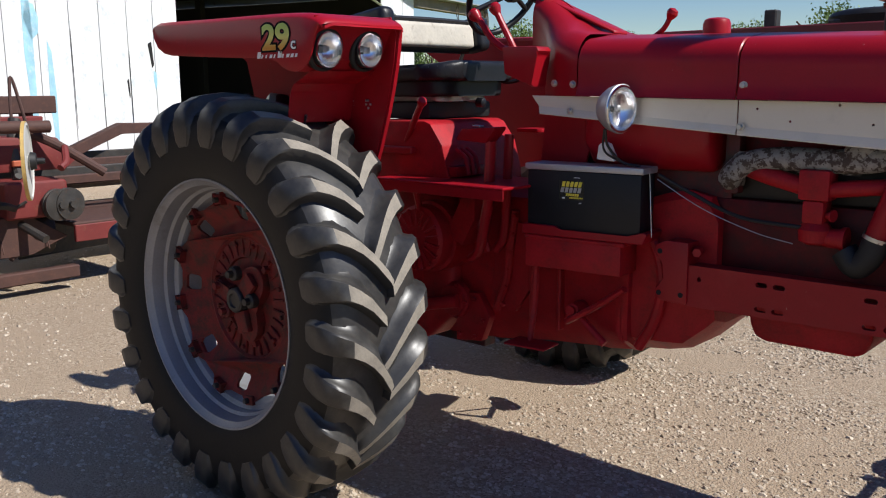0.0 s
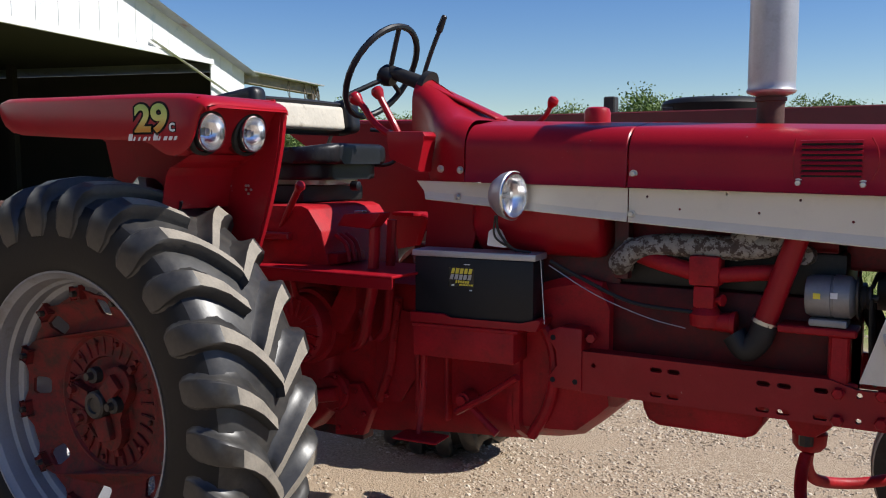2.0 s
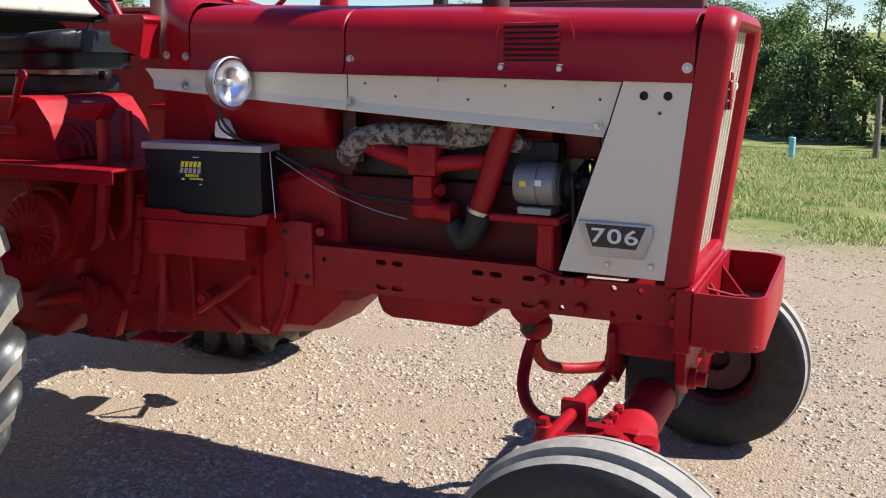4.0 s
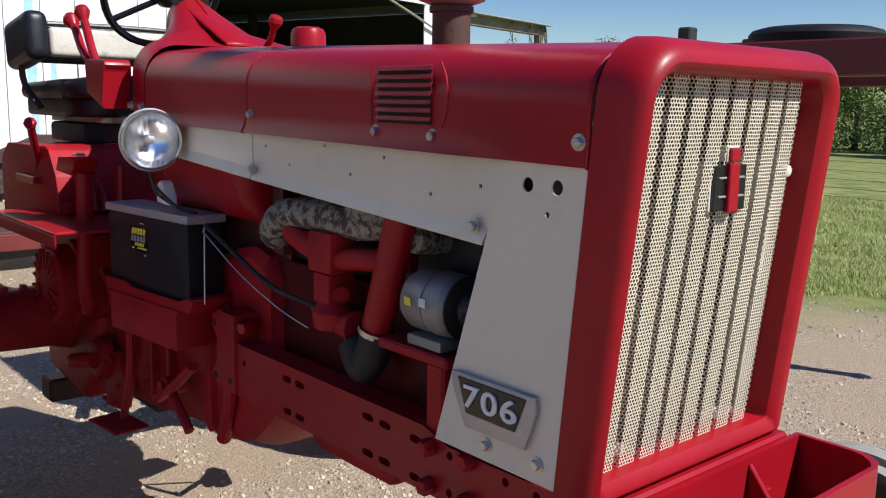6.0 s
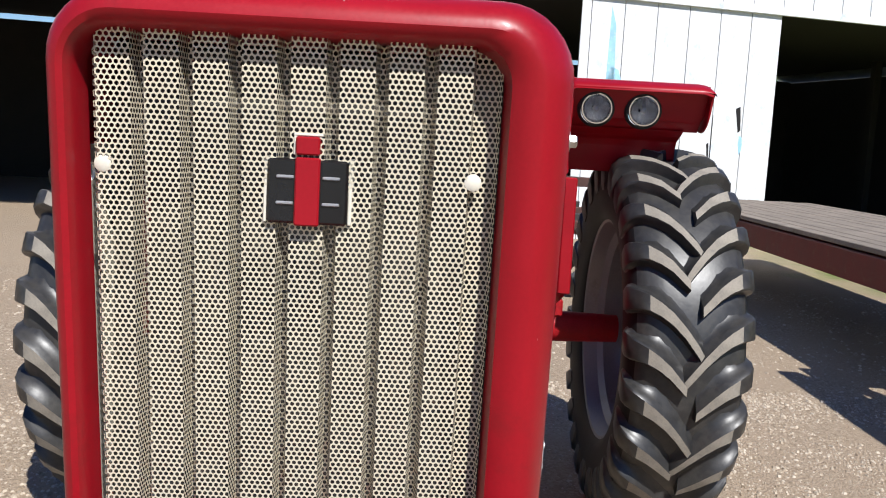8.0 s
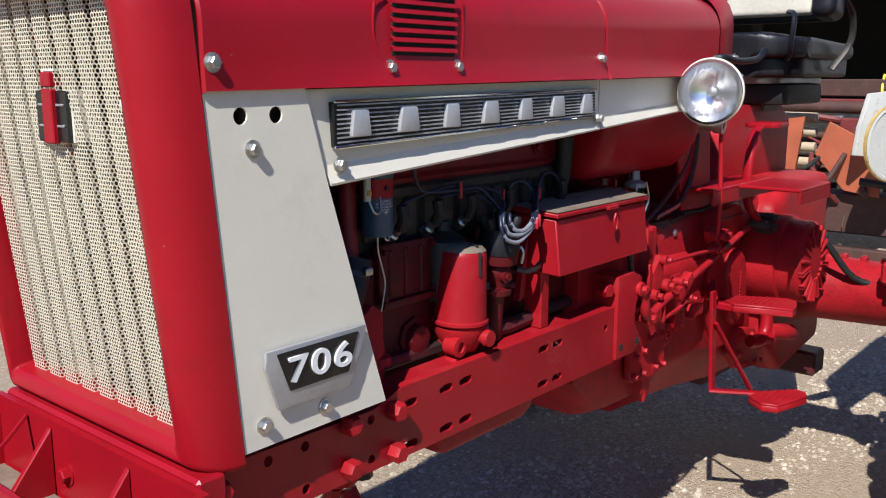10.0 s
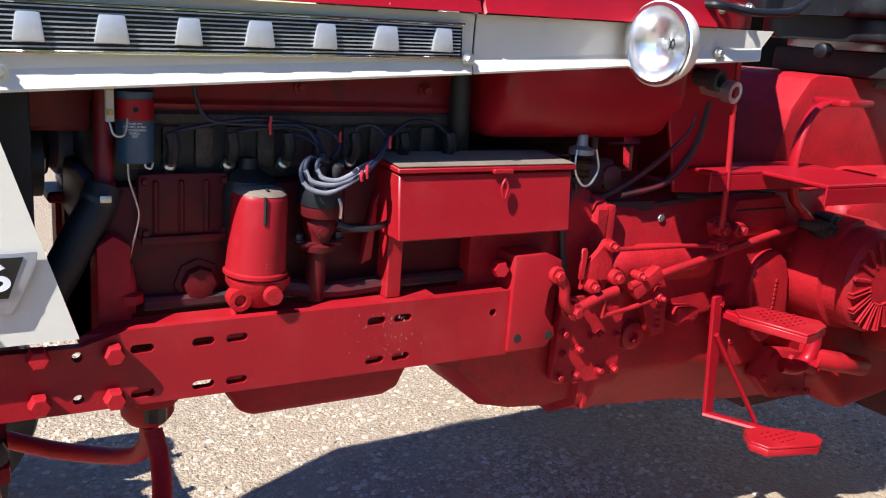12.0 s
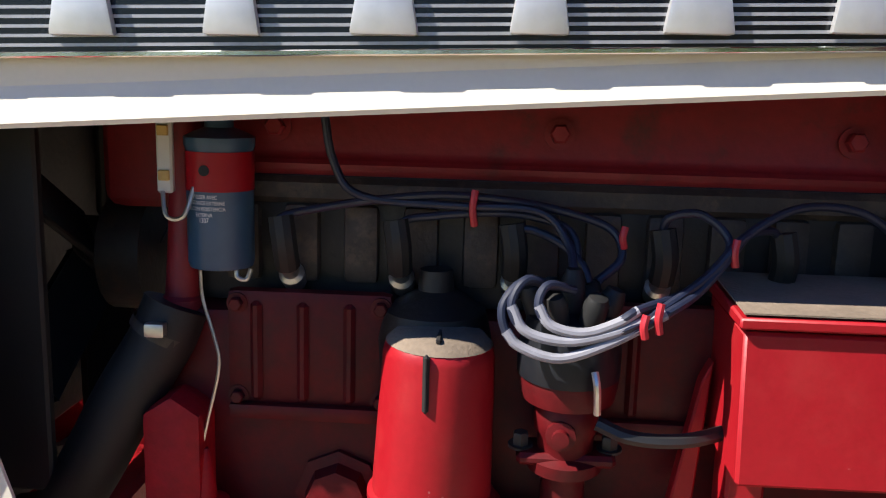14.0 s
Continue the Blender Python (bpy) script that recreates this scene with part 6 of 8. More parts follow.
# flank castings
part("flank_barrel", lathe(bmesh.new(), (1.245, 0.172, 0.978), (1, 0, 0.02), [(0, 0.040), (0.008, 0.056), (0.30, 0.060), (0.36, 0.050), (0.385, 0.030)], 28), red_cast, tractor, "rounded red cast swelling on the transmission flank")
lp = part("lever_plate", prism(bmesh.new(), [(1.520, 0.985), (1.455, 0.985), (1.420, 0.930), (1.405, 0.800), (1.455, 0.795), (1.475, 0.850), (1.515, 0.915)], on_side(1)(0.205), 0.030, 0.006, 2), red_cast, tractor, "red cast plate with raised lettering bars")
for k in range(6):
    part("cast_bar", box(bmesh.new(), 1.428, 1.452, 0.2345, 0.2385, 0.815 + k * 0.017, 0.825 + k * 0.017, 0.002), red_cast, lp)
boss((1.462, 0.245, 0.928), 0.016, 0.030)
part("port_ring", lathe(bmesh.new(), (1.498, 0.198, 0.795), (0, 1, 0), [(0, 0.040), (0.018, 0.036), (0.022, 0.030), (0.022, 0.016), (0.006, 0.014), (0.004, 0)], 24), red_cast, tractor, "round red port with an open bore")
part("lifting_lug", prism(bmesh.new(), [(1.372, 0.868), (1.300, 0.860), (1.300, 0.835), (1.318, 0.822), (1.330, 0.842), (1.352, 0.838), (1.362, 0.815), (1.380, 0.825)], on_side(1)(0.195), 0.050, 0.006, 2), red_cast, tractor)
part("housing_pad", prism(bmesh.new(), [(1.455, 1.050), (1.618, 1.055), (1.622, 1.150), (1.455, 1.145)], on_side(1)(0.160), 0.030, 0.008, 2), red_grimy_shaded, tractor)
part("pad_bolt", hex_bolt(bmesh.new(), (1.438, 0.188, 1.102), (0, 1, 0), 0.012, 0.012), steel, tractor)
part("housing_pad", prism(bmesh.new(), [(1.30, 1.06), (1.43, 1.06), (1.45, 1.14), (1.30, 1.15)], on_side(1)(0.155), 0.032, 0.008, 2), red_grimy_shaded, tractor)
pump = part("side_pump", box(bmesh.new(), 1.585, 1.735, 0.085, 0.170, 1.165, 1.250, 0.016, 3), red_grimy_shaded, tractor, "grimy red cast pump on the clutch housing")
for x, r in ((1.60, 0.030), (1.66, 0.036), (1.715, 0.028)):
    part("pump_rib", lathe(bmesh.new(), (x, 0.165, 1.205), (0, 1, 0), [(0, r), (0.014, r), (0.020, r * 0.7), (0.022, 0)], 16), red_grimy_shaded, pump)
part("pump_stub", rod(bmesh.new(), (1.645, 0.15, 1.24), (1.645, 0.15, 1.305), 0.012, 0.010, 12, 0.003), red_grimy_shaded, pump)
# clutch pedal: bent arm from the pivot to the tread
part("clutch_pedal_arm", tube(bmesh.new(), [(0.900, 0.268, 1.055), (0.965, 0.262, 1.108), (1.014, 0.258, 1.148), (1.036, 0.256, 1.226), (1.032, 0.256, 1.295), (1.003, 0.254, 1.368), (0.953, 0.250, 1.402), (0.883, 0.248, 1.408)], 0.0165, 12, flat=0.6), red, tractor, "bent red clutch pedal arm")
part("clutch_pedal", prism(bmesh.new(), [(0.80, 0.19), (0.92, 0.19), (0.935, 0.21), (0.935, 0.29), (0.92, 0.31), (0.80, 0.30)], lambda u, v, w: Vector((u, v, 1.402 + w)), 0.018, 0.006, 2), red, tractor)
for p, r in (((0.892, 0.285, 1.058), 0.028), ((0.945, 0.280, 1.075), 0.015), ((0.880, 0.282, 1.095), 0.014)):
    part("pedal_pivot", lathe(bmesh.new(), p, (0, 1, 0), [(-0.04, r * 0.8), (0.0, r), (0.018, r), (0.020, r * 0.6), (0.034, r * 0.6)], 14), dark_steel, tractor)
part("flank_cable", tube(bmesh.new(), [(1.40, 0.205, 1.160), (1.30, 0.215, 1.156), (1.18, 0.212, 1.166), (1.03, 0.205, 1.158)], 0.006, 8), black_rubber, tractor)
tg = part("tongue_cover", prism(bmesh.new(), [(1.112, 0.895), (1.106, 0.945), (1.094, 0.978), (1.060, 0.998), (1.018, 1.000), (0.975, 0.965), (0.955, 0.920), (0.938, 0.810), (0.955, 0.765), (1.000, 0.735), (1.035, 0.728), (1.068, 0.758), (1.090, 0.820)], on_side(1)(0.195), 0.050, 0.012, 3), red_cast, tractor, "rounded red cast cover with raised lettering bars")
for k in range(8):
    part("cast_bar", box(bmesh.new(), 1.006, 1.014, 0.244, 0.2485, 0.815 + k * 0.013, 0.824 + k * 0.013, 0.001), red_cast, tg)
for x, z in ((0.935, 0.985), (0.918, 0.85), (0.925, 0.755), (1.10, 1.02), (1.13, 0.74)):
    part("flank_bolt", hex_bolt(bmesh.new(), (x, 0.205, z), (0, 1, 0), 0.013, 0.018, False), red_cast, tractor)
ub = part("upper_block", prism(bmesh.new(), [(1.000, 1.045), (1.205, 1.045), (1.238, 1.105), (1.210, 1.148), (1.040, 1.152), (1.005, 1.10)], on_side(1)(0.165), 0.078, 0.010, 2), red_cast, tractor)
part("block_seam", box(bmesh.new(), 1.02, 1.215, 0.2425, 0.2465, 1.118, 1.123, 0.001), red_grimy_shaded, ub)
for x, z in ((1.225, 1.075), (1.290, 1.080)):
    boss((x, 0.268, z), 0.020, 0.05)
part("cross_lever", prism(bmesh.new(), [(1.315, 1.095), (1.280, 1.110), (1.205, 1.068), (1.235, 1.035), (1.300, 1.055)], on_side(1)(0.235), 0.020, 0.005, 2), red_cast, tractor)
part("guard_tab", prism(bmesh.new(), [(0.90, 1.045), (0.815, 1.055), (0.800, 1.010), (0.840, 0.990), (0.895, 1.000)], on_side(1)(0.27), 0.020, 0.005, 2), red, tractor)
part("side_handle", tube(bmesh.new(), [(0.955, 0.270, 0.660), (0.920, 0.285, 0.655), (0.880, 0.292, 0.672), (0.862, 0.292, 0.715), (0.858, 0.285, 0.775)], 0.022, 14), red, tractor, "bent red pipe at the axle cover")
part("handle_flange", lathe(bmesh.new(), (0.875, 0.292, 0.668), (-0.6, 0.5, -0.6), [(0, 0.026), (0.022, 0.028), (0.024, 0.018), (0.036, 0.018)], 14), red, tractor)
link("upright_rod", [(1.297, 0.275, 1.085), (1.314, 0.285, 1.20), (1.332, 0.285, 1.38), (1.340, 0.285, 1.52)], 0.0075)

# left steps
step = new("mounting_step")
step.parent = tractor
tagged(step, label="red two-tread mounting step with knurled plates")
part("step_strut", box(bmesh.new(), -0.016, 0.016, -0.006, 0.006, 0.0, 0.345, 0.002, 1, Matrix.Translation((1.212, 0.250, 0.548)) @ Matrix.Rotation(radians(5.5), 4, "Y")), red, step)
part("step_strut", tube(bmesh.new(), [(1.240, 0.262, 0.785), (1.180, 0.310, 0.655), (1.135, 0.350, 0.552)], 0.017, 8, 3, False, 0.4), red, step)
part("step_strut", tube(bmesh.new(), [(1.222, 0.245, 0.545), (1.185, 0.310, 0.545), (1.140, 0.390, 0.545)], 0.017, 8, 3, False, 0.45), red, step)
for out, z in (([(1.205, 0.372), (1.140, 0.384), (1.040, 0.470), (1.052, 0.505), (1.085, 0.520), (1.232, 0.478), (1.247, 0.432)], 0.545), ([(1.190, 0.268), (1.105, 0.268), (1.030, 0.415), (1.050, 0.452), (1.120, 0.476), (1.165, 0.482), (1.218, 0.310)], 0.845)):
    bm = prism(bmesh.new(), out, lambda u, v, w: Vector((u, v, z + w)), 0.008, 0.002)
    cx, cy = sum(p[0] for p in out) / len(out), sum(p[1] for p in out) / len(out)
    prism(bm, out, lambda u, v, w: Vector((cx + (u - cx) * (1.0 - w * 0.2), cy + (v - cy) * (1.0 - w * 0.2), z - 0.020 + w)), 0.020, 0.002)
    for i in range(9):
        for j in range(9):
            u, v = cx + (i - 4) * 0.021 + 0.010 * (j % 2), cy + (j - 4) * 0.019
            if all((q[0] - p[0]) * (v - p[1]) - (q[1] - p[1]) * (u - p[0]) < -0.0022 for p, q in zip(out, out[1:] + out[:1])):
                box(bm, u - 0.0065, u + 0.0065, v - 0.0025, v + 0.0025, z + 0.008, z + 0.0115, 0)
    part("tread_plate", bm, red_scuffed, step)
part("tread_arm", box(bmesh.new(), 1.13, 1.21, 0.20, 0.30, 0.822, 0.846, 0.004), red, step)
part("tread_arm", tube(bmesh.new(), [(1.238, 0.245, 0.86), (1.20, 0.22, 0.90), (1.15, 0.20, 0.905)], 0.020, 8, 3, False, 0.5), red, step)

# ---- rear axle, brakes ----
BX, BZ = {-1: 0.72, 1: 0.79}, {-1: 0.96, 1: 0.935}
for side, word in SIDES:
    bm = lathe(bmesh.new(), (AX, side * 0.25, AZ), (0, side, 0), [(0, 0.15), (0.10, 0.125), (0.36, 0.115), (0.40, 0.14), (0.44, 0.14), (0.445, 0.07), (0.74, 0.06)], 28)
    ax = part("axle_housing", bm, red_cast, tractor, "red cast rear axle housing")
    for k in range(4):
        part("axle_rib", box(bmesh.new(), AX - 0.02, AX + 0.02, side * 0.36 + side * k * 0.07 - 0.012, side * 0.36 + side * k * 0.07 + 0.012, AZ + 0.10, AZ + 0.135, 0.008, 2), red_cast, ax)
    bm = lathe(bmesh.new(), (BX[side], side * 0.20, BZ[side]), (0, side, 0), [(0, 0.16), (0.13, 0.16), (0.135, 0.145), (0.20, 0.145), (0.215, 0.13), (0.22, 0.05)], 36)
    dr = part("brake_drum", bm, red_cast, tractor, "round red ribbed brake housing")
    for k in range(18):
        a = 2 * math.pi * k / 18
        part("drum_rib", box(bmesh.new(), -0.006, 0.006, 0.0, 0.012, 0.06, 0.135, 0.003, 1, Matrix.Translation((BX[side], side * 0.418 - 0.006, BZ[side])) @ Matrix.Rotation(a, 4, "Y")), red_cast, dr)
    if side < 0:
        rc = part("round_cover", lathe(bmesh.new(), (0.80, -0.23, 0.67), (0, -1, 0), [(0, 0.085), (0.028, 0.083), (0.034, 0.072), (0.050, 0.068), (0.054, 0.05), (0.056, 0)], 28), red_cast, tractor, "round red cast cover")
        for k in range(5):
            part("cover_bolt", hex_bolt(bmesh.new(), (0.80 + 0.076 * math.cos(k * 1.2566), -0.262, 0.67 + 0.076 * math.sin(k * 1.2566)), (0, -1, 0), 0.009, 0.010, False), red_cast, rc)
        part("flank_brace", tube(bmesh.new(), [(1.70, -0.30, 0.86), (1.58, -0.30, 0.775), (1.44, -0.30, 0.69)], 0.020, 8, flat=0.7), red_cast, tractor, "red diagonal brace")
        part("flank_brace", tube(bmesh.new(), [(1.45, -0.27, 0.73), (1.52, -0.27, 0.68), (1.60, -0.27, 0.62)], 0.016, 8), red_cast, tractor)
        part("brace_boss", lathe(bmesh.new(), (1.46, -0.22, 0.735), (0, -1, 0), [(0, 0.032), (0.07, 0.03), (0.072, 0.02), (0.085, 0.02)], 14), red_cast, tractor)
        part("housing_arc", tube(bmesh.new(), [(1.73, -0.225, 1.10), (1.80, -0.235, 1.0), (1.82, -0.235, 0.88), (1.79, -0.23, 0.74), (1.72, -0.215, 0.62)], 0.022, 10), red_cast, tractor, "raised rim of the clutch housing")
        part("housing_rim", tube(bmesh.new(), [(1.12, -0.225, 1.10), (1.10, -0.232, 0.95), (1.08, -0.232, 0.80), (1.02, -0.225, 0.66)], 0.020, 10), red_cast, tractor)
        for k in range(6):
            part("rim_bolt", hex_bolt(bmesh.new(), (1.13 - 0.012 * k, -0.235, 1.08 - 0.078 * k), (0, -1, 0), 0.011, 0.014, False), red_cast, tractor)
        for x in (1.20, 1.34):
            part("flank_rib", box(bmesh.new(), x, x + 0.018, -0.232, -0.19, 0.62, 1.0, 0.006), red_cast, tractor)
    bm = prism(bmesh.new(), [(0.775, 0.525), (0.95, 0.545), (1.03, 0.621), (0.99, 0.711), (0.834, 0.675)] if side > 0 else [(0.80, 0.48), (0.95, 0.50), (1.0, 0.62), (0.93, 0.72), (0.80, 0.70)], on_side(side)(0.20), 0.045, 0.01, 2)
    pl = part("drop_cover", bm, red_cast, tractor, "bolted red cover plate")
    for x, z in (((0.80, 0.55), (0.86, 0.56), (0.94, 0.57), (1.0, 0.62), (0.975, 0.68), (0.90, 0.67), (0.84, 0.65)) if side > 0 else ((0.83, 0.52), (0.92, 0.52), (0.965, 0.60), (0.92, 0.69), (0.83, 0.67))):
        part("cover_bolt", hex_bolt(bmesh.new(), (x, side * 0.25, z), (0, side, 0), 0.010, 0.012, False), red_cast, pl)
    link("axle_link", [(0.62, side * 0.30, 0.62), (0.75, side * 0.33, 0.66), (0.86, side * 0.30, 0.68)], 0.03, "", None, True)
link("brake_hose", [(0.66, 0.42, 0.98), (0.60, 0.50, 0.86), (0.55, 0.60, 0.84), (0.56, 0.66, 0.90), (0.60, 0.68, 1.0)], 0.012, "black brake hose", black_rubber, True)
part("drawbar", prism(bmesh.new(), [(-0.25, -0.04), (0.80, -0.04), (0.80, 0.04), (-0.25, 0.04)], lambda u, v, w: Vector((u, v, 0.40 + w)), 0.045, 0.004), red_grimy_shaded, tractor)
part("drawbar_hanger", box(bmesh.new(), 0.18, 0.30, -0.30, 0.30, 0.36, 0.46, 0.01), red_grimy_shaded, tractor)
link("lift_arm", [(0.10, -0.28, 0.62), (-0.15, -0.34, 0.56), (-0.40, -0.38, 0.50)], 0.03)
link("lift_arm", [(0.10, 0.28, 0.62), (-0.15, 0.34, 0.56), (-0.40, 0.38, 0.50)], 0.03)

# ---- platform, seat, fenders ----
for y0, y1, x0, x1 in ((-0.56, -0.17, 0.62, 1.32), (0.17, 0.29, 0.92, 1.38), (0.294, 0.49, 0.92, 1.205)):
    bm = box(bmesh.new(), x0, x1, y0, y1, 1.225, 1.236, 0.003)
    box(bm, x0, x1, y0 if y0 < 0 else y1 - 0.006, y0 + 0.006 if y0 < 0 else y1, 1.185, 1.226, 0.002)
    part("floor_plate", bm, red, tractor, "red steel operator floor plate")
bm = prism(bmesh.new(), [(0.20, 1.18), (0.915, 1.18), (0.905, 1.245), (0.89, 1.30), (0.872, 1.372), (0.805, 1.460), (0.77, 1.472), (0.30, 1.465), (0.20, 1.40)], lambda u, v, w: Vector((u, -0.41 + w, v)), 0.50, 0.008, 2)
part("centre_housing", bm, red_cast, tractor, "red centre housing below the seat")
for k in range(3):
    bm = bmesh.new()
    tube(bm, [(0.965, -0.345 + k * 0.035, 1.25), (0.945, -0.345 + k * 0.035, 1.32), (0.895, -0.345 + k * 0.035, 1.355)], 0.009, 8)
    part("valve_lever", bm, red, tractor, "short red valve lever")
part("valve_block", box(bmesh.new(), 0.885, 0.945, -0.40, -0.21, 1.24, 1.285, 0.012, 2), red, tractor)
knob_lever([(0.60, -0.385, 1.31), (0.66, -0.40, 1.39), (0.74, -0.435, 1.48), (0.81, -0.465, 1.55)], 0.014, 0.022)
part("quadrant_plate", box(bmesh.new(), 0.50, 0.72, -0.44, -0.405, 1.33, 1.36, 0.005), red, tractor)
seat = new("operator_seat")
seat.parent = tractor
tagged(seat, label="black vinyl seat with a worn white backrest pad")
def rounded(x0, x1, w, r):
    """Outline of a seat from above, its front corners well rounded."""
    pts = [(x0, -w), (x0, w)]
    for k in range(7):
        a = radians(90 - 15 * k)
        pts.append((x1 - r + r * math.cos(a), w - r + r * math.sin(a)))
    for k in range(7):
        a = radians(-15 * k)
        pts.append((x1 - r + r * math.cos(a), -(w - r) + r * math.sin(a)))
    return pts


part("seat_pan", prism(bmesh.new(), rounded(0.12, 0.655, 0.18, 0.08), lambda u, v, w: Vector((u, v, 1.548 + w)), 0.024, 0.006, 2), silver, seat, "dull grey edge of the seat pan")
bm = prism(bmesh.new(), rounded(0.08, 0.720, 0.265, 0.14), lambda u, v, w: Vector((u, v, 1.572 + w)), 0.078, 0.018, 3)
part("cushion_base", bm, vinyl, seat)
bm = prism(bmesh.new(), rounded(0.08, 0.775, 0.29, 0.16), lambda u, v, w: Vector((u, v, 1.640 + w * (1 + 0.25 * (u - 0.3)) + (0.016 * math.cos(v / 0.29 * 3.0) if w > 0.05 else 0))), 0.082, 0.030, 5)
part("cushion", bm, vinyl, seat, "shiny creased black vinyl cushion")
part("suspension_cover", box(bmesh.new(), 0.22, 0.62, -0.22, 0.22, 1.47, 1.548, 0.02, 2), black_rubber, seat, "black suspension boot under the seat")
part("adjust_rod", rod(bmesh.new(), (0.60, 0.03, 1.555), (0.69, 0.035, 1.545), 0.005), steel, seat)
part("adjust_knob", lathe(bmesh.new(), (0.685, 0.036, 1.543), (1, 0.1, -0.05), [(0, 0.012), (0.006, 0.022), (0.04, 0.022), (0.046, 0.012)], 18), black_plastic, seat)
BK = Matrix.Translation((0.455, 0, 1.80)) @ Matrix.Rotation(radians(-8), 4, "Y")
part("backrest_frame", box(bmesh.new(), -0.06, -0.004, -0.32, 0.31, -0.02, 0.140, 0.03, 4, BK), vinyl, seat)
bm = box(bmesh.new(), -0.004, 0.045, -0.285, 0.245, -0.004, 0.108, 0.020, 4, BK)
part("backrest_pad", bm, white_vinyl, seat, "creased white vinyl pad")
part("top_piping", tube(bmesh.new(), [BK @ Vector(p) for p in ((0.02, -0.285, 0.122), (0.02, 0, 0.125), (0.02, 0.245, 0.122))], 0.010, 8), vinyl, seat)
for s in (-1, 1):
    part("end_bolster", box(bmesh.new(), -0.07 if s > 0 else -0.25, 0.08 if s > 0 else 0.055, min(s * 0.245, s * 0.335) - 0.04 * (s < 0), max(s * 0.245, s * 0.335) - 0.04 * (s < 0), -0.02, 0.148 if s > 0 else 0.168, 0.042, 5, BK), vinyl, seat, "rounded black bolster")
    part("bolster_arm", tube(bmesh.new(), [(0.42, s * 0.335, 1.86), (0.34, s * 0.345, 1.80), (0.31, s * 0.335, 1.70), (0.36, s * 0.29, 1.60)], 0.013, 8, flat=0.5), dark_steel, seat)
part("hand_rail", tube(bmesh.new(), [(0.62, 0.20, 1.64), (0.74, 0.26, 1.64), (0.78, 0.28, 1.70), (0.77, 0.28, 1.78), (0.66, 0.22, 1.80)], 0.009, 8), black_plastic, seat)
part("seat_post", box(bmesh.new(), 0.36, 0.52, -0.10, 0.10, 1.44, 1.48, 0.01), dark_steel, seat)


def build_fender(side):
    fd = new("fender")
    fd.parent = tractor
    tagged(fd, label="flat red rear fender with two lamps in its front face" if side < 0 else "flat red rear fender with front lamps")
    s = side
    # the near fender stands further forward and out than the far one
    YO, YI, dx = (1.240, 0.845, 0.0) if side < 0 else (1.235, 0.665, -0.25)
    # crown: flat top, rounded outer edge, a skirt that dips into a rounded lobe at the front
    bm = bmesh.new()
    rings = []
    for x, zt, zl in ((0.055, 1.862, 1.838), (0.062, 1.872, 1.805), (0.085, 1.877, 1.775), (0.13, 1.877, 1.752), (0.19, 1.876, 1.742), (0.42, 1.873, 1.731), (0.655, 1.871, 1.721), (0.81, 1.869, 1.716),
                      (0.86, 1.868, 1.703), (0.89, 1.867, 1.684), (0.925, 1.866, 1.671), (0.96, 1.864, 1.667), (0.995, 1.862, 1.677), (1.025, 1.859, 1.697), (1.046, 1.855, 1.727), (1.060, 1.851, 1.762),
                      (1.074, 1.847, 1.793), (1.090, 1.841, 1.812), (1.104, 1.833, 1.818), (1.110, 1.825, 1.817)):
        side_low = min(zl + 0.012, zt - 0.020)
        sec = [(YI, zt - 0.022), (YI + 0.004, zt - 0.006), (YI + 0.020, zt), (YO - 0.050, zt), (YO - 0.022, zt - 0.004), (YO - 0.006, zt - 0.013), (YO, zt - 0.019), (YO, side_low), (YO - 0.003, zl),
               (YO - 0.010, zl), (YO - 0.013, side_low), (YO - 0.013, zt - 0.021), (YO - 0.05, zt - 0.010), (YI + 0.02, zt - 0.010)]
        back = lambda y: 0.022 * max(0.0, (YI + 0.06 - y) / 0.06) ** 2 if x > 1.05 else 0.0
        rings.append([bm.verts.new((x + dx - back(y), s * y, z)) for y, z in sec])
    for a, b in zip(rings, rings[1:]):
        for i in range(len(a)):
            j = (i + 1) % len(a)
            bm.faces.new((a[i], a[j], b[j], b[i]))
    bm.faces.new(rings[0])
    bm.faces.new(rings[-1])
    part("crown", bm, red, fd, "", 50)
    # lamp face behind the rolled edge, inner panel with a rolled front edge
    edge = [(1.080, 1.824), (1.077, 1.800), (1.063, 1.705), (1.040, 1.61), (1.013, 1.517), (0.972, 1.40), (0.926, 1.286), (0.90, 1.22)]
    face = lambda z: dx + 1.005 + (z - 1.738) * (0.45 if z > 1.70 else 1.0)
    lamps_y = (YI + 0.305, YI + 0.115)
    holes = [disc_loop(y, 1.742, 0.064, 24) for y in lamps_y]
    out = [(YO - 0.014, 1.848), (YO - 0.014, 1.735), (YO - 0.020, 1.70), (YO - 0.020, 1.668), (YI + 0.008, 1.668), (YI + 0.008, 1.70), (YI + 0.008, 1.848)]
    part("front_plate", holed_plate(bmesh.new(), out, holes, lambda u, v, w: Vector((face(v) + w, s * u, v)), 0.006), red, fd)
    low = [(0.955, 1.672), (0.90, 1.646), (0.852, 1.628), (0.836, 1.60), (0.815, 1.49)]
    part("lower_plate", prism(bmesh.new(), [(x + dx, z) for x, z in low + [(x - 0.006, z - 0.002) for x, z in reversed(low)]], lambda u, v, w: Vector((u, s * (YI + 0.018 + w), v)), YO - YI - 0.095, 0.001), red, fd)
    part("inner_flange", prism(bmesh.new(), [(x + dx, z) for x, z in edge + [(x - 0.03, z) for x, z in reversed(edge)]], lambda u, v, w: Vector((u, s * (YI - 0.006 + w), v)), 0.016, 0.006, 2), red, fd)
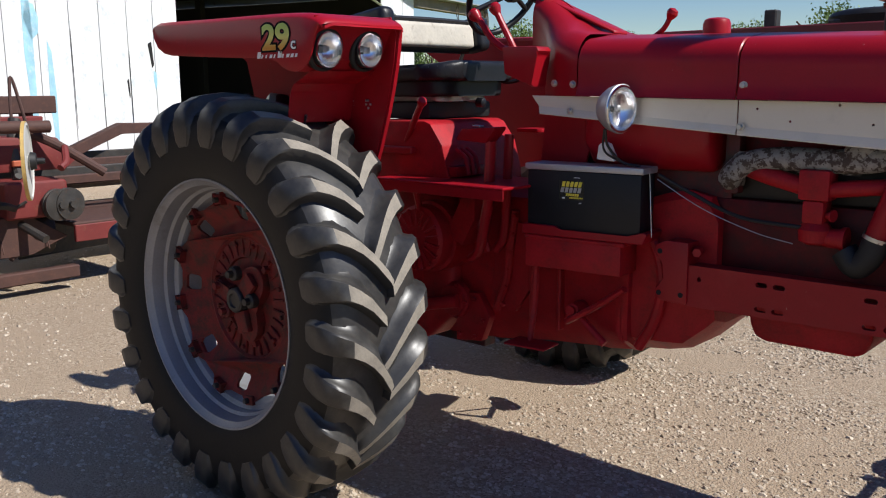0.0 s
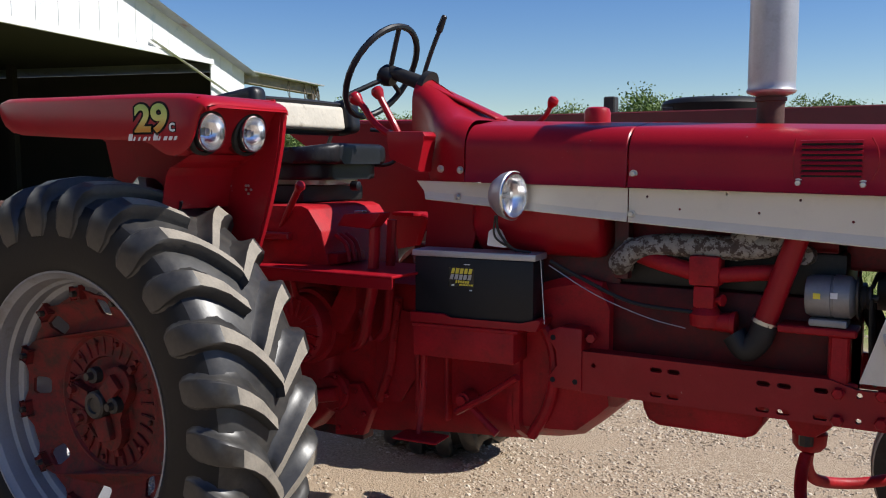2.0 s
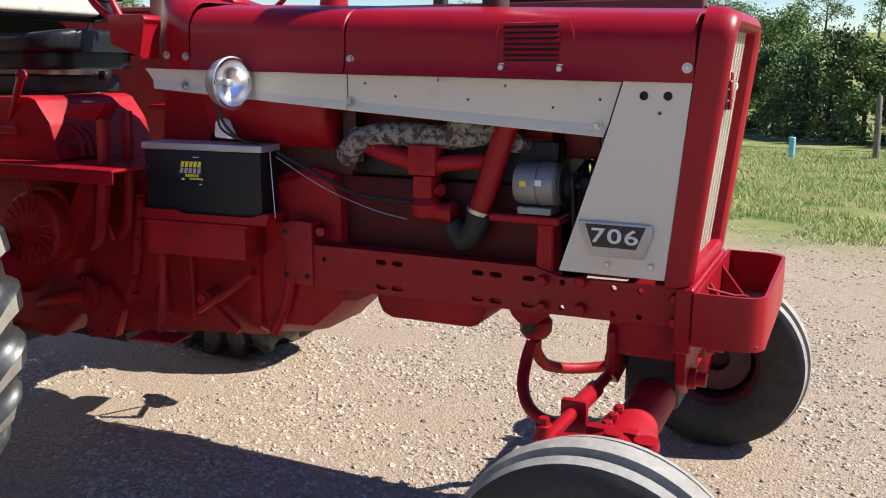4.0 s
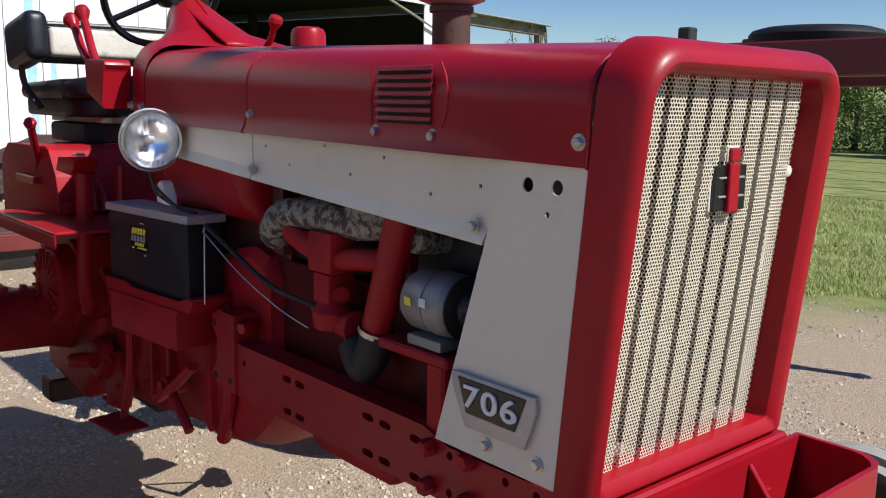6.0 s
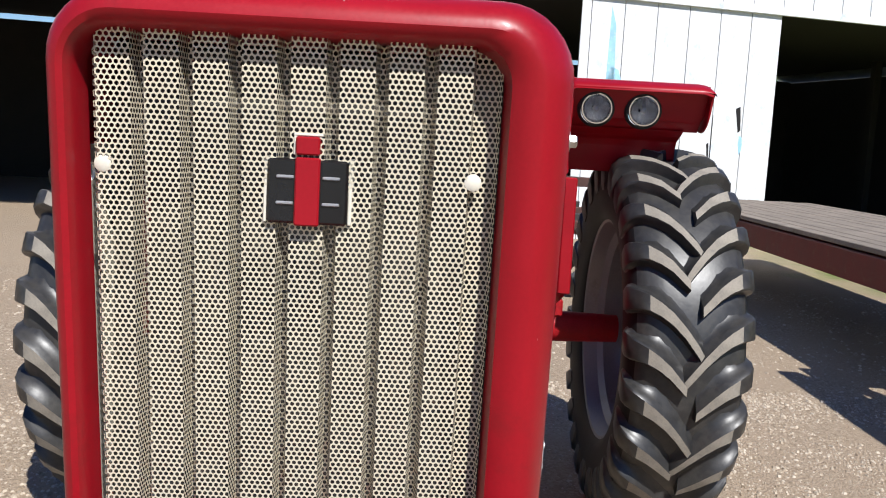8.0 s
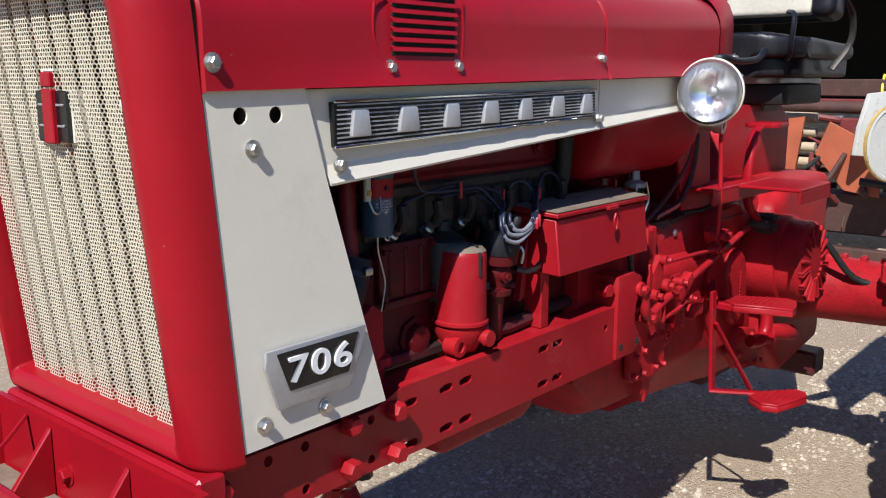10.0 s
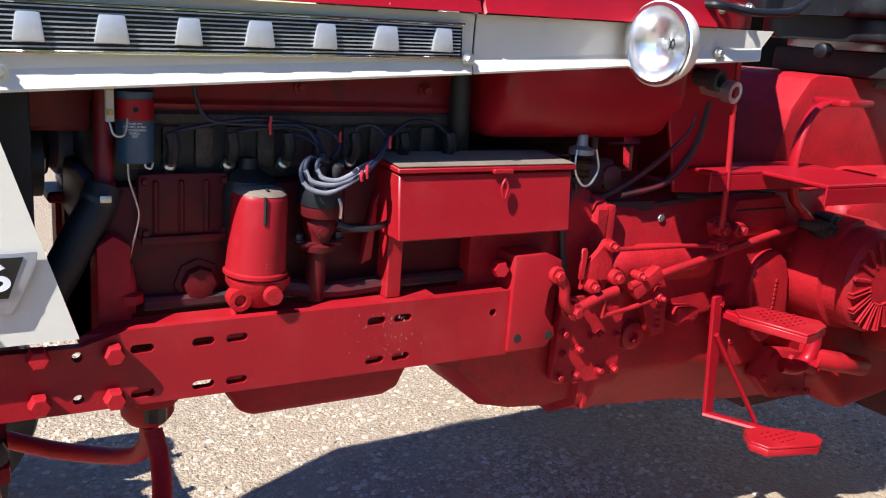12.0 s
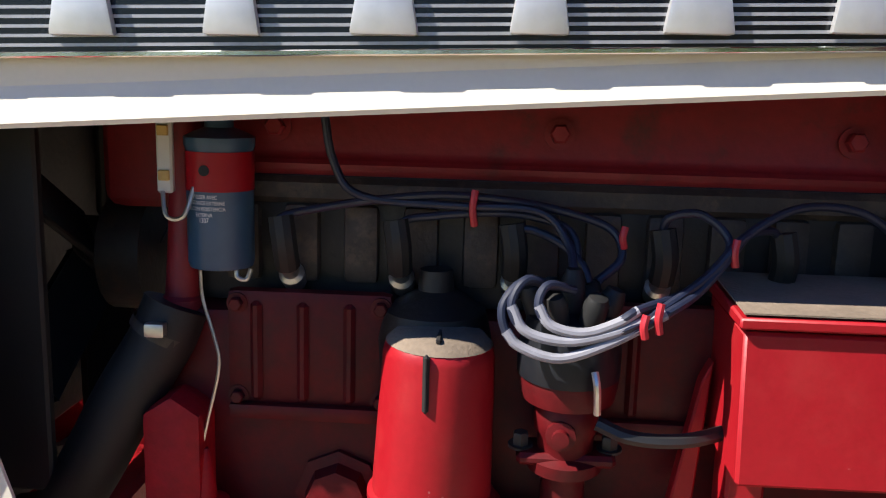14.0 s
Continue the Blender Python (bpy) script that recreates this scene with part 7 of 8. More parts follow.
    part("inner_panel", prism(bmesh.new(), [(-0.075, 1.862), (1.05, 1.862)] + edge[1:] + [(0.55, 1.15), (0.32, 1.36), (0.206, 1.582), (0.165, 1.726)], lambda u, v, w: Vector((u - 0.010 + dx, s * (YI + 0.011 + w), v)), 0.005, 0.001), red, fd)
    for y in lamps_y:
        round_lamp("fender_lamp", fd, (face(1.742) + 0.026, s * y, 1.742), (1, -s * 0.06, -0.07), 0.061, black_plastic, 0.07, "round sealed lamp set in a black rubber ring")
        part("lamp_gasket", lathe(bmesh.new(), (face(1.742) + 0.003, s * y, 1.742), (1, 0, -0.30), [(0, 0.076), (0.012, 0.074), (0.016, 0.068), (0.016, 0.063), (0.0, 0.063)], 28, False), black_rubber, fd)
    for k in range(5):
        part("plate_rivet", hex_bolt(bmesh.new(), (0.905 + dx + 0.012 * (k % 3), s * (YI + 0.016), 1.565 - 0.014 * (k // 2)), (0, s, 0), 0.005, 0.004, False), steel, fd)
    return fd


for side, word in SIDES:
    fd = build_fender(side)
    if side < 0:
        for body, x, z, size, wide, off, lift, mt in (("29", 0.862, 1.746, 0.118, 1.30, 0.011, 0.0006, black_gloss), ("29", 0.862, 1.746, 0.118, 1.30, 0.004, 0.0016, decal_paint), ("c", 0.958, 1.744, 0.055, 1.2, 0.004, 0.0006, black_gloss), ("c", 0.958, 1.744, 0.055, 1.2, 0.001, 0.0016, pale)):
            cu = bpy.data.curves.new("fender_number", "FONT")
            cu.body = body
            cu.size, cu.extrude, cu.offset = size, 0.0004, off
            cu.align_x = "CENTER"
            tmp = bpy.data.objects.new("tmp", cu)
            me = bpy.data.meshes.new_from_object(tmp)
            bpy.data.objects.remove(tmp)
            me.materials.append(mt)
            tx = new("fender_number", me)
            tx.parent = fd
            tx.matrix_local = Matrix.Translation((x, -1.2402 - lift, z)) @ pose(0, 0, 0, 90, 0, 0) @ Matrix.Diagonal((wide, 1.0, 1, 1))
        for k, w in enumerate((0.030, 0.012, 0.012, 0.022, 0.012, 0.034, 0.012, 0.024, 0.024, 0.018)):
            x = 0.752 + 0.0235 * k
            part("print_bar", prism(bmesh.new(), [(x, 1.716), (x + w * 0.62, 1.716), (x + w * 0.62 + 0.006, 1.728 + (0.010 if k in (0, 5) else 0)), (x + 0.006, 1.728 + (0.010 if k in (0, 5) else 0))], on_side(-1)(1.2402), 0.0010, 0), pale, fd)
        part("fender_support", tube(bmesh.new(), [(0.80, -0.82, 1.24), (0.74, -0.74, 1.10), (0.63, -0.63, 0.98), (0.60, -0.615, 0.92)], 0.024, 10), red, fd)
        part("hanging_hose", tube(bmesh.new(), [(0.70, -0.655, 1.22), (0.67, -0.70, 1.08), (0.66, -0.70, 0.96), (0.62, -0.66, 0.93)], 0.008, 8), black_rubber, fd)
        part("support_clamp", box(bmesh.new(), 0.52, 0.64, -0.70, -0.60, 0.86, 0.925, 0.012, 2), red_cast, fd)
        part("clamp_bolt", rod(bmesh.new(), (0.56, -0.665, 0.90), (0.56, -0.665, 0.66), 0.022, 0.018), red, fd)
    else:
        part("fender_support", box(bmesh.new(), 0.745, 0.785, 0.672, 0.725, 0.98, 1.46, 0.006), red, fd)
        part("fender_support", tube(bmesh.new(), [(0.765, 0.70, 1.06), (0.74, 0.69, 0.98), (0.64, 0.66, 0.92)], 0.022, 8), red, fd)
        part("clamp_bolt", rod(bmesh.new(), (0.58, 0.665, 0.92), (0.58, 0.665, 0.68), 0.022, 0.018), red, fd)
        part("support_clamp", box(bmesh.new(), 0.55, 0.66, 0.60, 0.72, 0.86, 0.94, 0.01), red_cast, fd)

# ---- front axle and bracket ----
bol = part("front_bolster", box(bmesh.new(), 2.95, 3.235, -0.26, 0.26, 0.835, 0.880, 0.01), red_cast, tractor, "red cast front axle bolster")
part("bolster_beam", prism(bmesh.new(), [(-0.25, 0.735), (-0.24, 0.835), (0.24, 0.835), (0.25, 0.735), (0.20, 0.715), (-0.20, 0.715)], lambda u, v, w: Vector((2.985 + w, u, v)), 0.225, 0.008, 2), red_cast, bol)
for x, d in ((2.985, 0.028), (3.195, 0.030)):
    part("bolster_plate", prism(bmesh.new(), [(-0.265, 0.80), (-0.262, 0.665), (-0.20, 0.62), (-0.10, 0.64), (-0.08, 0.70), (0.08, 0.70), (0.10, 0.64), (0.20, 0.62), (0.262, 0.665), (0.265, 0.80), (0.22, 0.84), (-0.22, 0.84)], lambda u, v, w: Vector((x + w, u, v)), d, 0.006, 2), red, bol)
part("bolster_core", box(bmesh.new(), 3.02, 3.19, -0.15, 0.15, 0.54, 0.72, 0.01), dark_steel, bol)
for y in (-0.13, 0.13):
    part("bolster_nut", lathe(bmesh.new(), (3.225, y * 1.4, 0.665), (1, 0, 0), [(0, 0.032), (0.02, 0.032), (0.022, 0.022), (0.05, 0.022), (0.052, 0)], 14), red_cast, bol)
bm = bmesh.new()
rod(bm, (3.105, -0.60, 0.595), (3.105, 0.60, 0.595), 0.066, None, 28, 0.006)
beam = part("axle_beam", bm, red_cast, tractor, "round red front axle beam")
DROP = Vector((0.012, 0, -0.022))
beam.location = DROP
for side, word in SIDES:
    s = side
    bm = bmesh.new()
    rod(bm, (3.105, s * 0.50, 0.598), (3.105, s * 0.70, 0.590), 0.088, 0.086, 28, 0.008)
    box(bm, 3.035, 3.175, s * 0.68 - 0.02, s * 0.68 + 0.02, 0.565, 0.70, 0.012, 2)
    kn = part("axle_knee", bm, red, tractor, "red clamp sleeve at the axle end")
    for k, y in enumerate((0.535, 0.595, 0.655)):
        part("sleeve_bolt", hex_bolt(bmesh.new(), (3.085, s * y, 0.684), (-0.1, 0, 1), 0.015, 0.018, False), red, kn)
    part("end_flange", lathe(bmesh.new(), (3.105, s * 0.70, 0.592), (0, s, 0), [(0, 0.10), (0.022, 0.10), (0.026, 0.08), (0.05, 0.06)], 24), red, kn)
    part("knee_pin", lathe(bmesh.new(), (3.20, s * 0.715, 0.52), (0, 0, 1), [(0, 0.026), (0.15, 0.028), (0.152, 0.034), (0.175, 0.032), (0.178, 0)], 14), red, kn)
    bm = bmesh.new()
    rod(bm, (3.12, s * 0.775, 0.69), (3.10, s * 0.80, 0.36), 0.045, 0.04, 18, 0.006)
    rod(bm, (3.10, s * 0.78, 0.395), (3.10, s * 0.97, 0.392), 0.035, None, 16)
    sp = part("spindle", bm, red, tractor)
    arm = part("steering_arm", prism(bmesh.new(), [(2.935, 0.80), (2.95, 0.845), (3.00, 0.845), (3.10, 0.83), (3.17, 0.80), (3.17, 0.735), (3.08, 0.735), (2.98, 0.775), (2.945, 0.775)], lambda u, v, w: Vector((u, s * v, 0.672 + w)), 0.026, 0.006, 2), red, tractor, "forged red steering arm")
    part("arm_eye", lathe(bmesh.new(), (3.13, s * 0.775, 0.70), (0, 0, 1), [(0, 0.040), (0.01, 0.040), (0.011, 0.026), (0.028, 0.024), (0.03, 0)], 18), red, arm)
    bm = bmesh.new()
    rod(bm, (2.972, s * 0.10, 0.665), (2.968, s * 0.80, 0.690), 0.018, None, 14)
    rod(bm, (2.971, s * 0.36, 0.675), (2.969, s * 0.60, 0.684), 0.026, None, 16, 0.004)
    tie = part("tie_rod", bm, red, tractor, "red tie rod with a clamped sleeve")
    part("rod_clamp", box(bmesh.new(), 2.935, 3.012, s * 0.585 - 0.014, s * 0.585 + 0.014, 0.650, 0.722, 0.012, 2), red, tie)
    part("ball_joint", lathe(bmesh.new(), (2.962, s * 0.812, 0.635), (0, 0, 1), [(0, 0.022), (0.035, 0.026), (0.06, 0.03), (0.075, 0.022), (0.095, 0.022), (0.097, 0.014), (0.115, 0.014)], 16), red, tie)
    for ob in (kn, sp, arm, tie):
        ob.location = DROP
    part("stay_rod", tube(bmesh.new(), [(2.662, s * 0.02, 0.655), (2.655, s * 0.055, 0.595), (2.672, s * 0.13, 0.525), (2.745, s * 0.235, 0.490), (2.86, s * 0.315, 0.495), (3.06, s * 0.43, 0.545)], 0.021, 12), red_cast, tractor, "bent red stay rod from the axle to the frame")
part("steering_lever", prism(bmesh.new(), [(-0.05, 0.835), (0.05, 0.835), (0.055, 0.70), (0.13, 0.68), (0.13, 0.645), (-0.13, 0.645), (-0.13, 0.68), (-0.055, 0.70)], lambda u, v, w: Vector((2.945 + w, u, v)), 0.05, 0.01, 2), red_cast, tractor, "red centre steering lever")
for y in (-0.10, 0.10):
    part("lever_nut", lathe(bmesh.new(), (2.97, y, 0.60), (0, 0, 1), [(0, 0.018), (0.02, 0.022), (0.10, 0.026), (0.12, 0.016)], 12), dark_steel, tractor)
pv = part("stay_pivot", prism(bmesh.new(), [(2.58, 0.845), (2.62, 0.77), (2.645, 0.745), (2.70, 0.745), (2.745, 0.78), (2.79, 0.845)], lambda u, v, w: Vector((u, -0.12 + w, v)), 0.24, 0.012, 2), red_cast, tractor, "red cast pivot bracket under the frame")
part("pivot_ball", lathe(bmesh.new(), (2.668, 0, 0.67), (0, 0, 1), [(0, 0.04), (0.02, 0.055), (0.06, 0.058), (0.08, 0.04)], 20), red_cast, pv)
for y in (-0.075, 0.075):
    part("pivot_bolt", lathe(bmesh.new(), (2.668, y, 0.705), (0, 0, 1), [(0, 0.024), (0.04, 0.024), (0.042, 0.018), (0.06, 0.018)], 8), dark_steel, pv)
# open weight bracket ahead of the grille
br = new("front_bracket")
br.parent = tractor
tagged(br, label="open red steel weight bracket box in front of the grille")
loop = [(3.245, -0.33), (3.245, 0.35), (3.37, 0.35), (3.405, 0.342), (3.43, 0.32), (3.44, 0.29), (3.44, -0.27), (3.43, -0.30), (3.405, -0.322), (3.37, -0.33)]
bm = bmesh.new()
zt, zb = 0.968, 0.812
inn = [(3.257 if x < 3.25 else x - 0.011 * (1 if x > 3.40 else 0), y - 0.011 * (1 if y > 0.3 else (-1 if y < -0.3 else 0))) for x, y in loop]
v = [[bm.verts.new((x, y, z)) for x, y in lp] for lp, z in ((loop, zb), (loop, zt), (inn, zt), (inn, zb + 0.012))]
for a, b in zip(v, v[1:]):
    for i in range(len(a)):
        bm.faces.new((a[i], a[(i + 1) % len(a)], b[(i + 1) % len(a)], b[i]))
bm.faces.new(v[0])
bm.faces.new(v[-1])
part("bracket_shell", bm, red, br)
part("dust_film", box(bmesh.new(), 3.262, 3.425, -0.312, 0.325, zb + 0.0125, zb + 0.017, 0.001), dirt, br, "pale dust lying in the bracket")
for y in (-0.12, 0.14):
    part("gusset", prism(bmesh.new(), [(3.258, 0.826), (3.36, 0.826), (3.258, 0.955)], lambda u, q, w: Vector((u, y + w, q)), 0.012, 0.002), red, br)
    part("bracket_bolt", hex_bolt(bmesh.new(), (3.257, y + 0.06, 0.88), (1, 0, 0), 0.014, 0.014), red, br)
part("back_plate", box(bmesh.new(), 3.19, 3.243, -0.318, 0.318, 0.78, 0.976, 0.006), red, br)
part("pin", tube(bmesh.new(), [(3.26, -0.20, 0.955), (3.33, -0.15, 0.93), (3.37, -0.13, 0.925), (3.372, -0.13, 0.90)], 0.004, 6), red, br)

# rubbed paint near the slots of the rail
rsc = random.Random(77)
vs, fs = [], []
for k in range(40):
    x, z = 2.245 + rsc.gauss(0, 0.035), 0.915 + rsc.uniform(-0.055, 0.045)
    w, h = rsc.uniform(0.001, 0.004), rsc.uniform(0.001, 0.010)
    b = len(vs)
    vs += [(x, 0.2847, z), (x + w, 0.2847, z + h * 0.2), (x + w * 0.7, 0.2847, z + h), (x - w * 0.3, 0.2847, z + h * 0.7)]
    fs.append((b, b + 1, b + 2, b + 3))
me = bpy.data.meshes.new("paint_scuff")
me.from_pydata(vs, [], fs)
me.materials.append(rubbed_paint)
scuffs = new("paint_scuff", me)
scuffs.parent = tractor
tagged(scuffs, label="small pale scuffs in the red paint", kind="stuff")

# ---- barn behind the tractor ----
BARN = Matrix.Translation((-14.2, 14.3, 0)) @ Matrix.Rotation(math.atan2(-1.4, 5.2) * -1 + math.pi, 4, "Z")
barn = thing("barn", "open-fronted white metal barn with flaking paint and dark inside", "barn", m=BARN)
# local axes: y runs along the front wall from the end post, x goes back into the barn


def build_barn():
    EAVE = 4.05
    def sheets(y0, y1, z0, ztop, lab):
        y = y0
        while y < y1 - 0.05:
            w = min(0.62, y1 - y)
            bm = bmesh.new()
            zt0, zt1 = ztop(y), ztop(y + w)
            prism(bm, [(y + 0.006, z0), (y + w - 0.006, z0), (y + w - 0.006, zt1), (y + 0.006, zt0)], lambda u, v, q: Vector((q - 0.03, u, v)), 0.03, 0.004)
            part("wall_sheet", bm, barn_white, barn)
            y += w
    rake = lambda y: EAVE + 0.06 + (y + 0.78) * 0.26 if y < 17 else EAVE + 0.06 + 34.78 * 0.26 - y * 0.26
    sheets(0.95, 33.0, EAVE + 0.22, rake, "gable")
    sheets(-0.78, 0.95, 0.0, rake, "post wall")
    sheets(8.4, 12.3, 0.0, lambda y: EAVE + 0.20, "door leaf")
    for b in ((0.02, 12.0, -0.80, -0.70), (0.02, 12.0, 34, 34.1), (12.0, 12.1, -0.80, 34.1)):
        part("inner_wall", box(bmesh.new(), *b, 0, EAVE + 0.1), barn_inner_shade, barn, "inner barn wall, coloured near-black for shade")
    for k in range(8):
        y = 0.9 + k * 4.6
        part("timber_post", box(bmesh.new(), 6.0, 6.2, y, y + 0.2, 0, EAVE + 0.5), barn_inner_shade, barn)
    bm = bmesh.new()
    for y0, y1 in ((-1.1, 17.0), (34.4, 17.0)):
        z0, z1 = rake(-0.78) - 0.1, rake(17) + 0.02
        vs = [bm.verts.new(p) for p in ((-0.35, y0, z0), (12.3, y0, z0), (12.3, y1, z1), (-0.35, y1, z1))]
        bm.faces.new(vs)
    bmesh.ops.solidify(bm, geom=bm.faces[:], thickness=0.08)
    part("door_brace", tube(bmesh.new(), [(-0.12, 3.6, EAVE + 0.36), (-0.14, -0.3, EAVE - 0.75)], 0.05, 8, 2, False, 0.4), barn_white, barn, "slanting white brace across the opening")
    # added ceiling: hides the bright roof underside so the opening reads as shade
    part("ceiling_shade_sheet", box(bmesh.new(), 0.04, 12.0, -0.68, 34, EAVE + 0.24, EAVE + 0.30, 0.004), barn_inner_shade, barn, "added near-black ceiling sheet that keeps the barn's inside dark")
    part("roof", bm, tin, barn, "rusty edged tin roof")
    for y, z, w, h in ((9.62, 0.9, 0.025, 1.4), (10.25, 0.6, 0.02, 1.2), (9.05, 2.05, 0.13, 0.42), (10.86, 1.0, 0.016, 1.6), (9.66, 1.5, 0.06, 0.3)):
        part("split_gap_shade", prism(bmesh.new(), [(y, z), (y + w * 0.4, z - 0.05), (y + w, z + h * 0.9), (y + w * 0.3, z + h)], lambda u, v, q: Vector((-0.034 + q, u, v)), 0.003, 0), hole_dark, barn)
    for y, z, w, h in ((11.62, 1.0, 0.16, 3.0), (11.25, 0.7, 0.12, 1.7), (9.0, 1.7, 0.08, 0.25), (11.5, 2.5, 0.25, 0.5)):
        part("paint_streak", prism(bmesh.new(), [(y, z), (y + w * 0.5, z - 0.1), (y + w, z + h * 0.4), (y + w * 0.8, z + h), (y + w * 0.2, z + h * 0.9), (y - w * 0.1, z + h * 0.5)], lambda u, v, q: Vector((-0.0335 + q, u, v)), 0.0025, 0), streak_blue, barn)
    bm = bmesh.new()
    box(bm, -0.10, -0.034, 0.9, 33, EAVE + 0.08, EAVE + 0.21)
    part("door_track", bm, barn_white, barn, "white door track rail")
    bm = bmesh.new()
    box(bm, 0.0, 0.25, -5.65, -0.8, EAVE - 0.22, EAVE + 0.06)
    box(bm, 0.0, 0.2, -5.5, -5.3, 0, EAVE - 0.22)
    part("lean_to_beam", bm, old_wood, barn, "weathered timber beam of a lean-to")
    part("lean_to_plate", box(bmesh.new(), -0.25, 0.5, -5.7, -0.8, EAVE + 0.062, EAVE + 0.10), tin, barn)
    rv = random.Random(12)
    for k in range(14):
        y = -5.6 + rv.random() ** 2 * 2.2
        z = EAVE + 0.05
        part("vine", tube(bmesh.new(), [(-0.05, y, z), (-0.08, y + rv.uniform(-0.15, 0.15), z - 0.3), (-0.06, y + rv.uniform(-0.2, 0.2), z - rv.uniform(0.5, 0.9))], 0.012, 5, 3), bark, barn)


build_barn()

# ---- gooseneck trailer ----
trailer = thing("gooseneck_trailer", "maroon gooseneck flatbed trailer with wooden deck standing on jack legs", "trailer")


def build_trailer():
    yl, yr = 3.5, 5.4
    for y in (yl, yr):
        bm = bmesh.new()
        out = ((0.50, 2.0), (0.48, 1.84), (0.14, 0.86), (0.10, 0.75), (0.01, 0.46)) if y == yl else ((0.29, 2.0), (0.26, 1.84), (0.06, 0.86), (0.04, 0.75), (-0.01, 0.46))
        prism(bm, [(-0.34, 2.0), *out, (-0.22, 0.48), (-0.9, 0.60), (-0.9, 0.92), (-0.34, 0.92)], lambda u, v, w: Vector((u, y + w, v)), 0.10, 0.008)
        part("neck_plate", bm, maroon, trailer, "tapered maroon neck plate")
        bm = bmesh.new()
        prism(bm, [(-0.34, 1.82), (2.35, 1.84), (2.60, 1.92), (2.60, 2.04), (-0.34, 2.04)], lambda u, v, w: Vector((u, y - 0.03 + w, v)), 0.16, 0.010)
        part("neck_beam", bm, maroon, trailer, "maroon steel neck beam")
        part("reflector_strip", box(bmesh.new(), 0.95, 1.15, y - 0.034, y - 0.03, 1.93, 1.96, 0.001), red, trailer)
    part("cross_beam", box(bmesh.new(), 2.45, 2.60, yl, yr + 0.1, 1.86, 2.0, 0.012), maroon, trailer)
    part("cross_beam", box(bmesh.new(), -0.30, -0.18, yl + 0.1, yr, 0.56, 0.90, 0.012), maroon, trailer, "deep maroon cross beam under the deck")
    part("cross_beam", box(bmesh.new(), -0.32, -0.22, yl + 0.1, yr, 1.24, 1.32, 0.008), rusty_red, trailer, "rust red guard rail")
    part("coupler_tube", lathe(bmesh.new(), (2.72, 4.5, 1.08), (0, 0, 1), [(0, 0.05), (0.03, 0.065), (0.05, 0.045), (0.40, 0.045), (0.42, 0.06), (0.85, 0.06)], 16), rust, trailer, "rusty upright coupler tube")
    for b in ((-8.5, -0.9, 3.42, 3.52), (-8.5, -0.9, 5.48, 5.58)):
        part("side_channel", box(bmesh.new(), *b, 0.66, 0.90, 0.01), rusty_red, trailer, "rusty red side channel")
    part("side_channel", box(bmesh.new(), -1.45, -0.36, 3.30, 3.44, 0.80, 0.925, 0.01), rusty_red, trailer, "orange-red step channel")
    part("marker_lamp", box(bmesh.new(), -0.98, -0.82, 3.275, 3.30, 0.845, 0.87, 0.004), amber_plastic, trailer, "small amber marker lamp")
    for k in range(14):
        y = 3.42 + k * 0.155
        bm = bmesh.new()
        box(bm, -8.5, -0.36 if 3.6 < y < 5.3 else -0.95, y, y + 0.148, 0.92, 0.962 + 0.003 * (k % 3), 0.005)
        part("deck_plank", bm, old_wood, trailer)
    for k in range(5):
        part("cross_member", box(bmesh.new(), -1.6 - k * 1.4, -1.5 - k * 1.4, 3.52, 5.48, 0.76, 0.90, 0.004), rusty_red, trailer)
    part("jack_leg", box(bmesh.new(), 0.22, 0.40, 3.78, 3.92, 0.095, 1.20, 0.01), dark_steel, trailer, "square dark jack leg")
    part("leg_foot", box(bmesh.new(), 0.14, 0.48, 3.70, 4.0, 0.06, 0.095, 0.004), rust, trailer, "rusty foot plate")
    part("leg_bracket", box(bmesh.new(), 0.0, 0.24, 3.80, 3.90, 1.0, 1.16, 0.006), maroon, trailer)
    part("jack_crank", tube(bmesh.new(), [(0.30, 5.30, 1.28), (0.42, 5.28, 1.28), (0.43, 5.28, 1.0), (0.44, 5.28, 0.74), (0.60, 5.26, 0.70)], 0.014, 8, 3, False), rust, trailer, "rusty jack crank handle")
    part("leg_strap", tube(bmesh.new(), [(0.36, 3.78, 0.62), (0.42, 3.74, 0.60), (0.43, 3.74, 0.52), (0.37, 3.77, 0.46)], 0.008, 6), black_rubber, trailer)
    for x in (0.36, 0.86):
        part("stub_post", box(bmesh.new(), x, x + 0.10, 3.95, 4.05, 2.03, 2.20 if x < 0.5 else 2.10, 0.01), dark_steel, trailer)
    for x in (0.55, 1.55):
        part("neck_rung", box(bmesh.new(), x, x + 0.09, yl + 0.10, yr, 1.88, 1.98, 0.008), maroon, trailer)


build_trailer()
block = thing("timber_block", "flat weathered timber block under the trailer's jack foot", "wooden block")
part("board", box(bmesh.new(), 0.08, 0.62, 3.55, 4.02, 0.0, 0.06, 0.008, 2), old_wood, block)


spare = thing("spare_tyre", "old black tyre lying flat on the trailer neck", "tyre")
part("tyre", lathe(bmesh.new(), (1.19, 4.30, 2.075), (0, 0, 1), [(-0.03, 0.22), (-0.05, 0.28), (-0.052, 0.36), (-0.03, 0.41), (0.05, 0.425), (0.08, 0.40), (0.10, 0.33), (0.09, 0.25), (0.05, 0.22)], 40, False), rubber, spare)
part("inner_rim", lathe(bmesh.new(), (1.19, 4.30, 2.03), (0, 0, 1), [(0, 0.20), (0.02, 0.225), (0.12, 0.222)], 32, False), rust, spare)


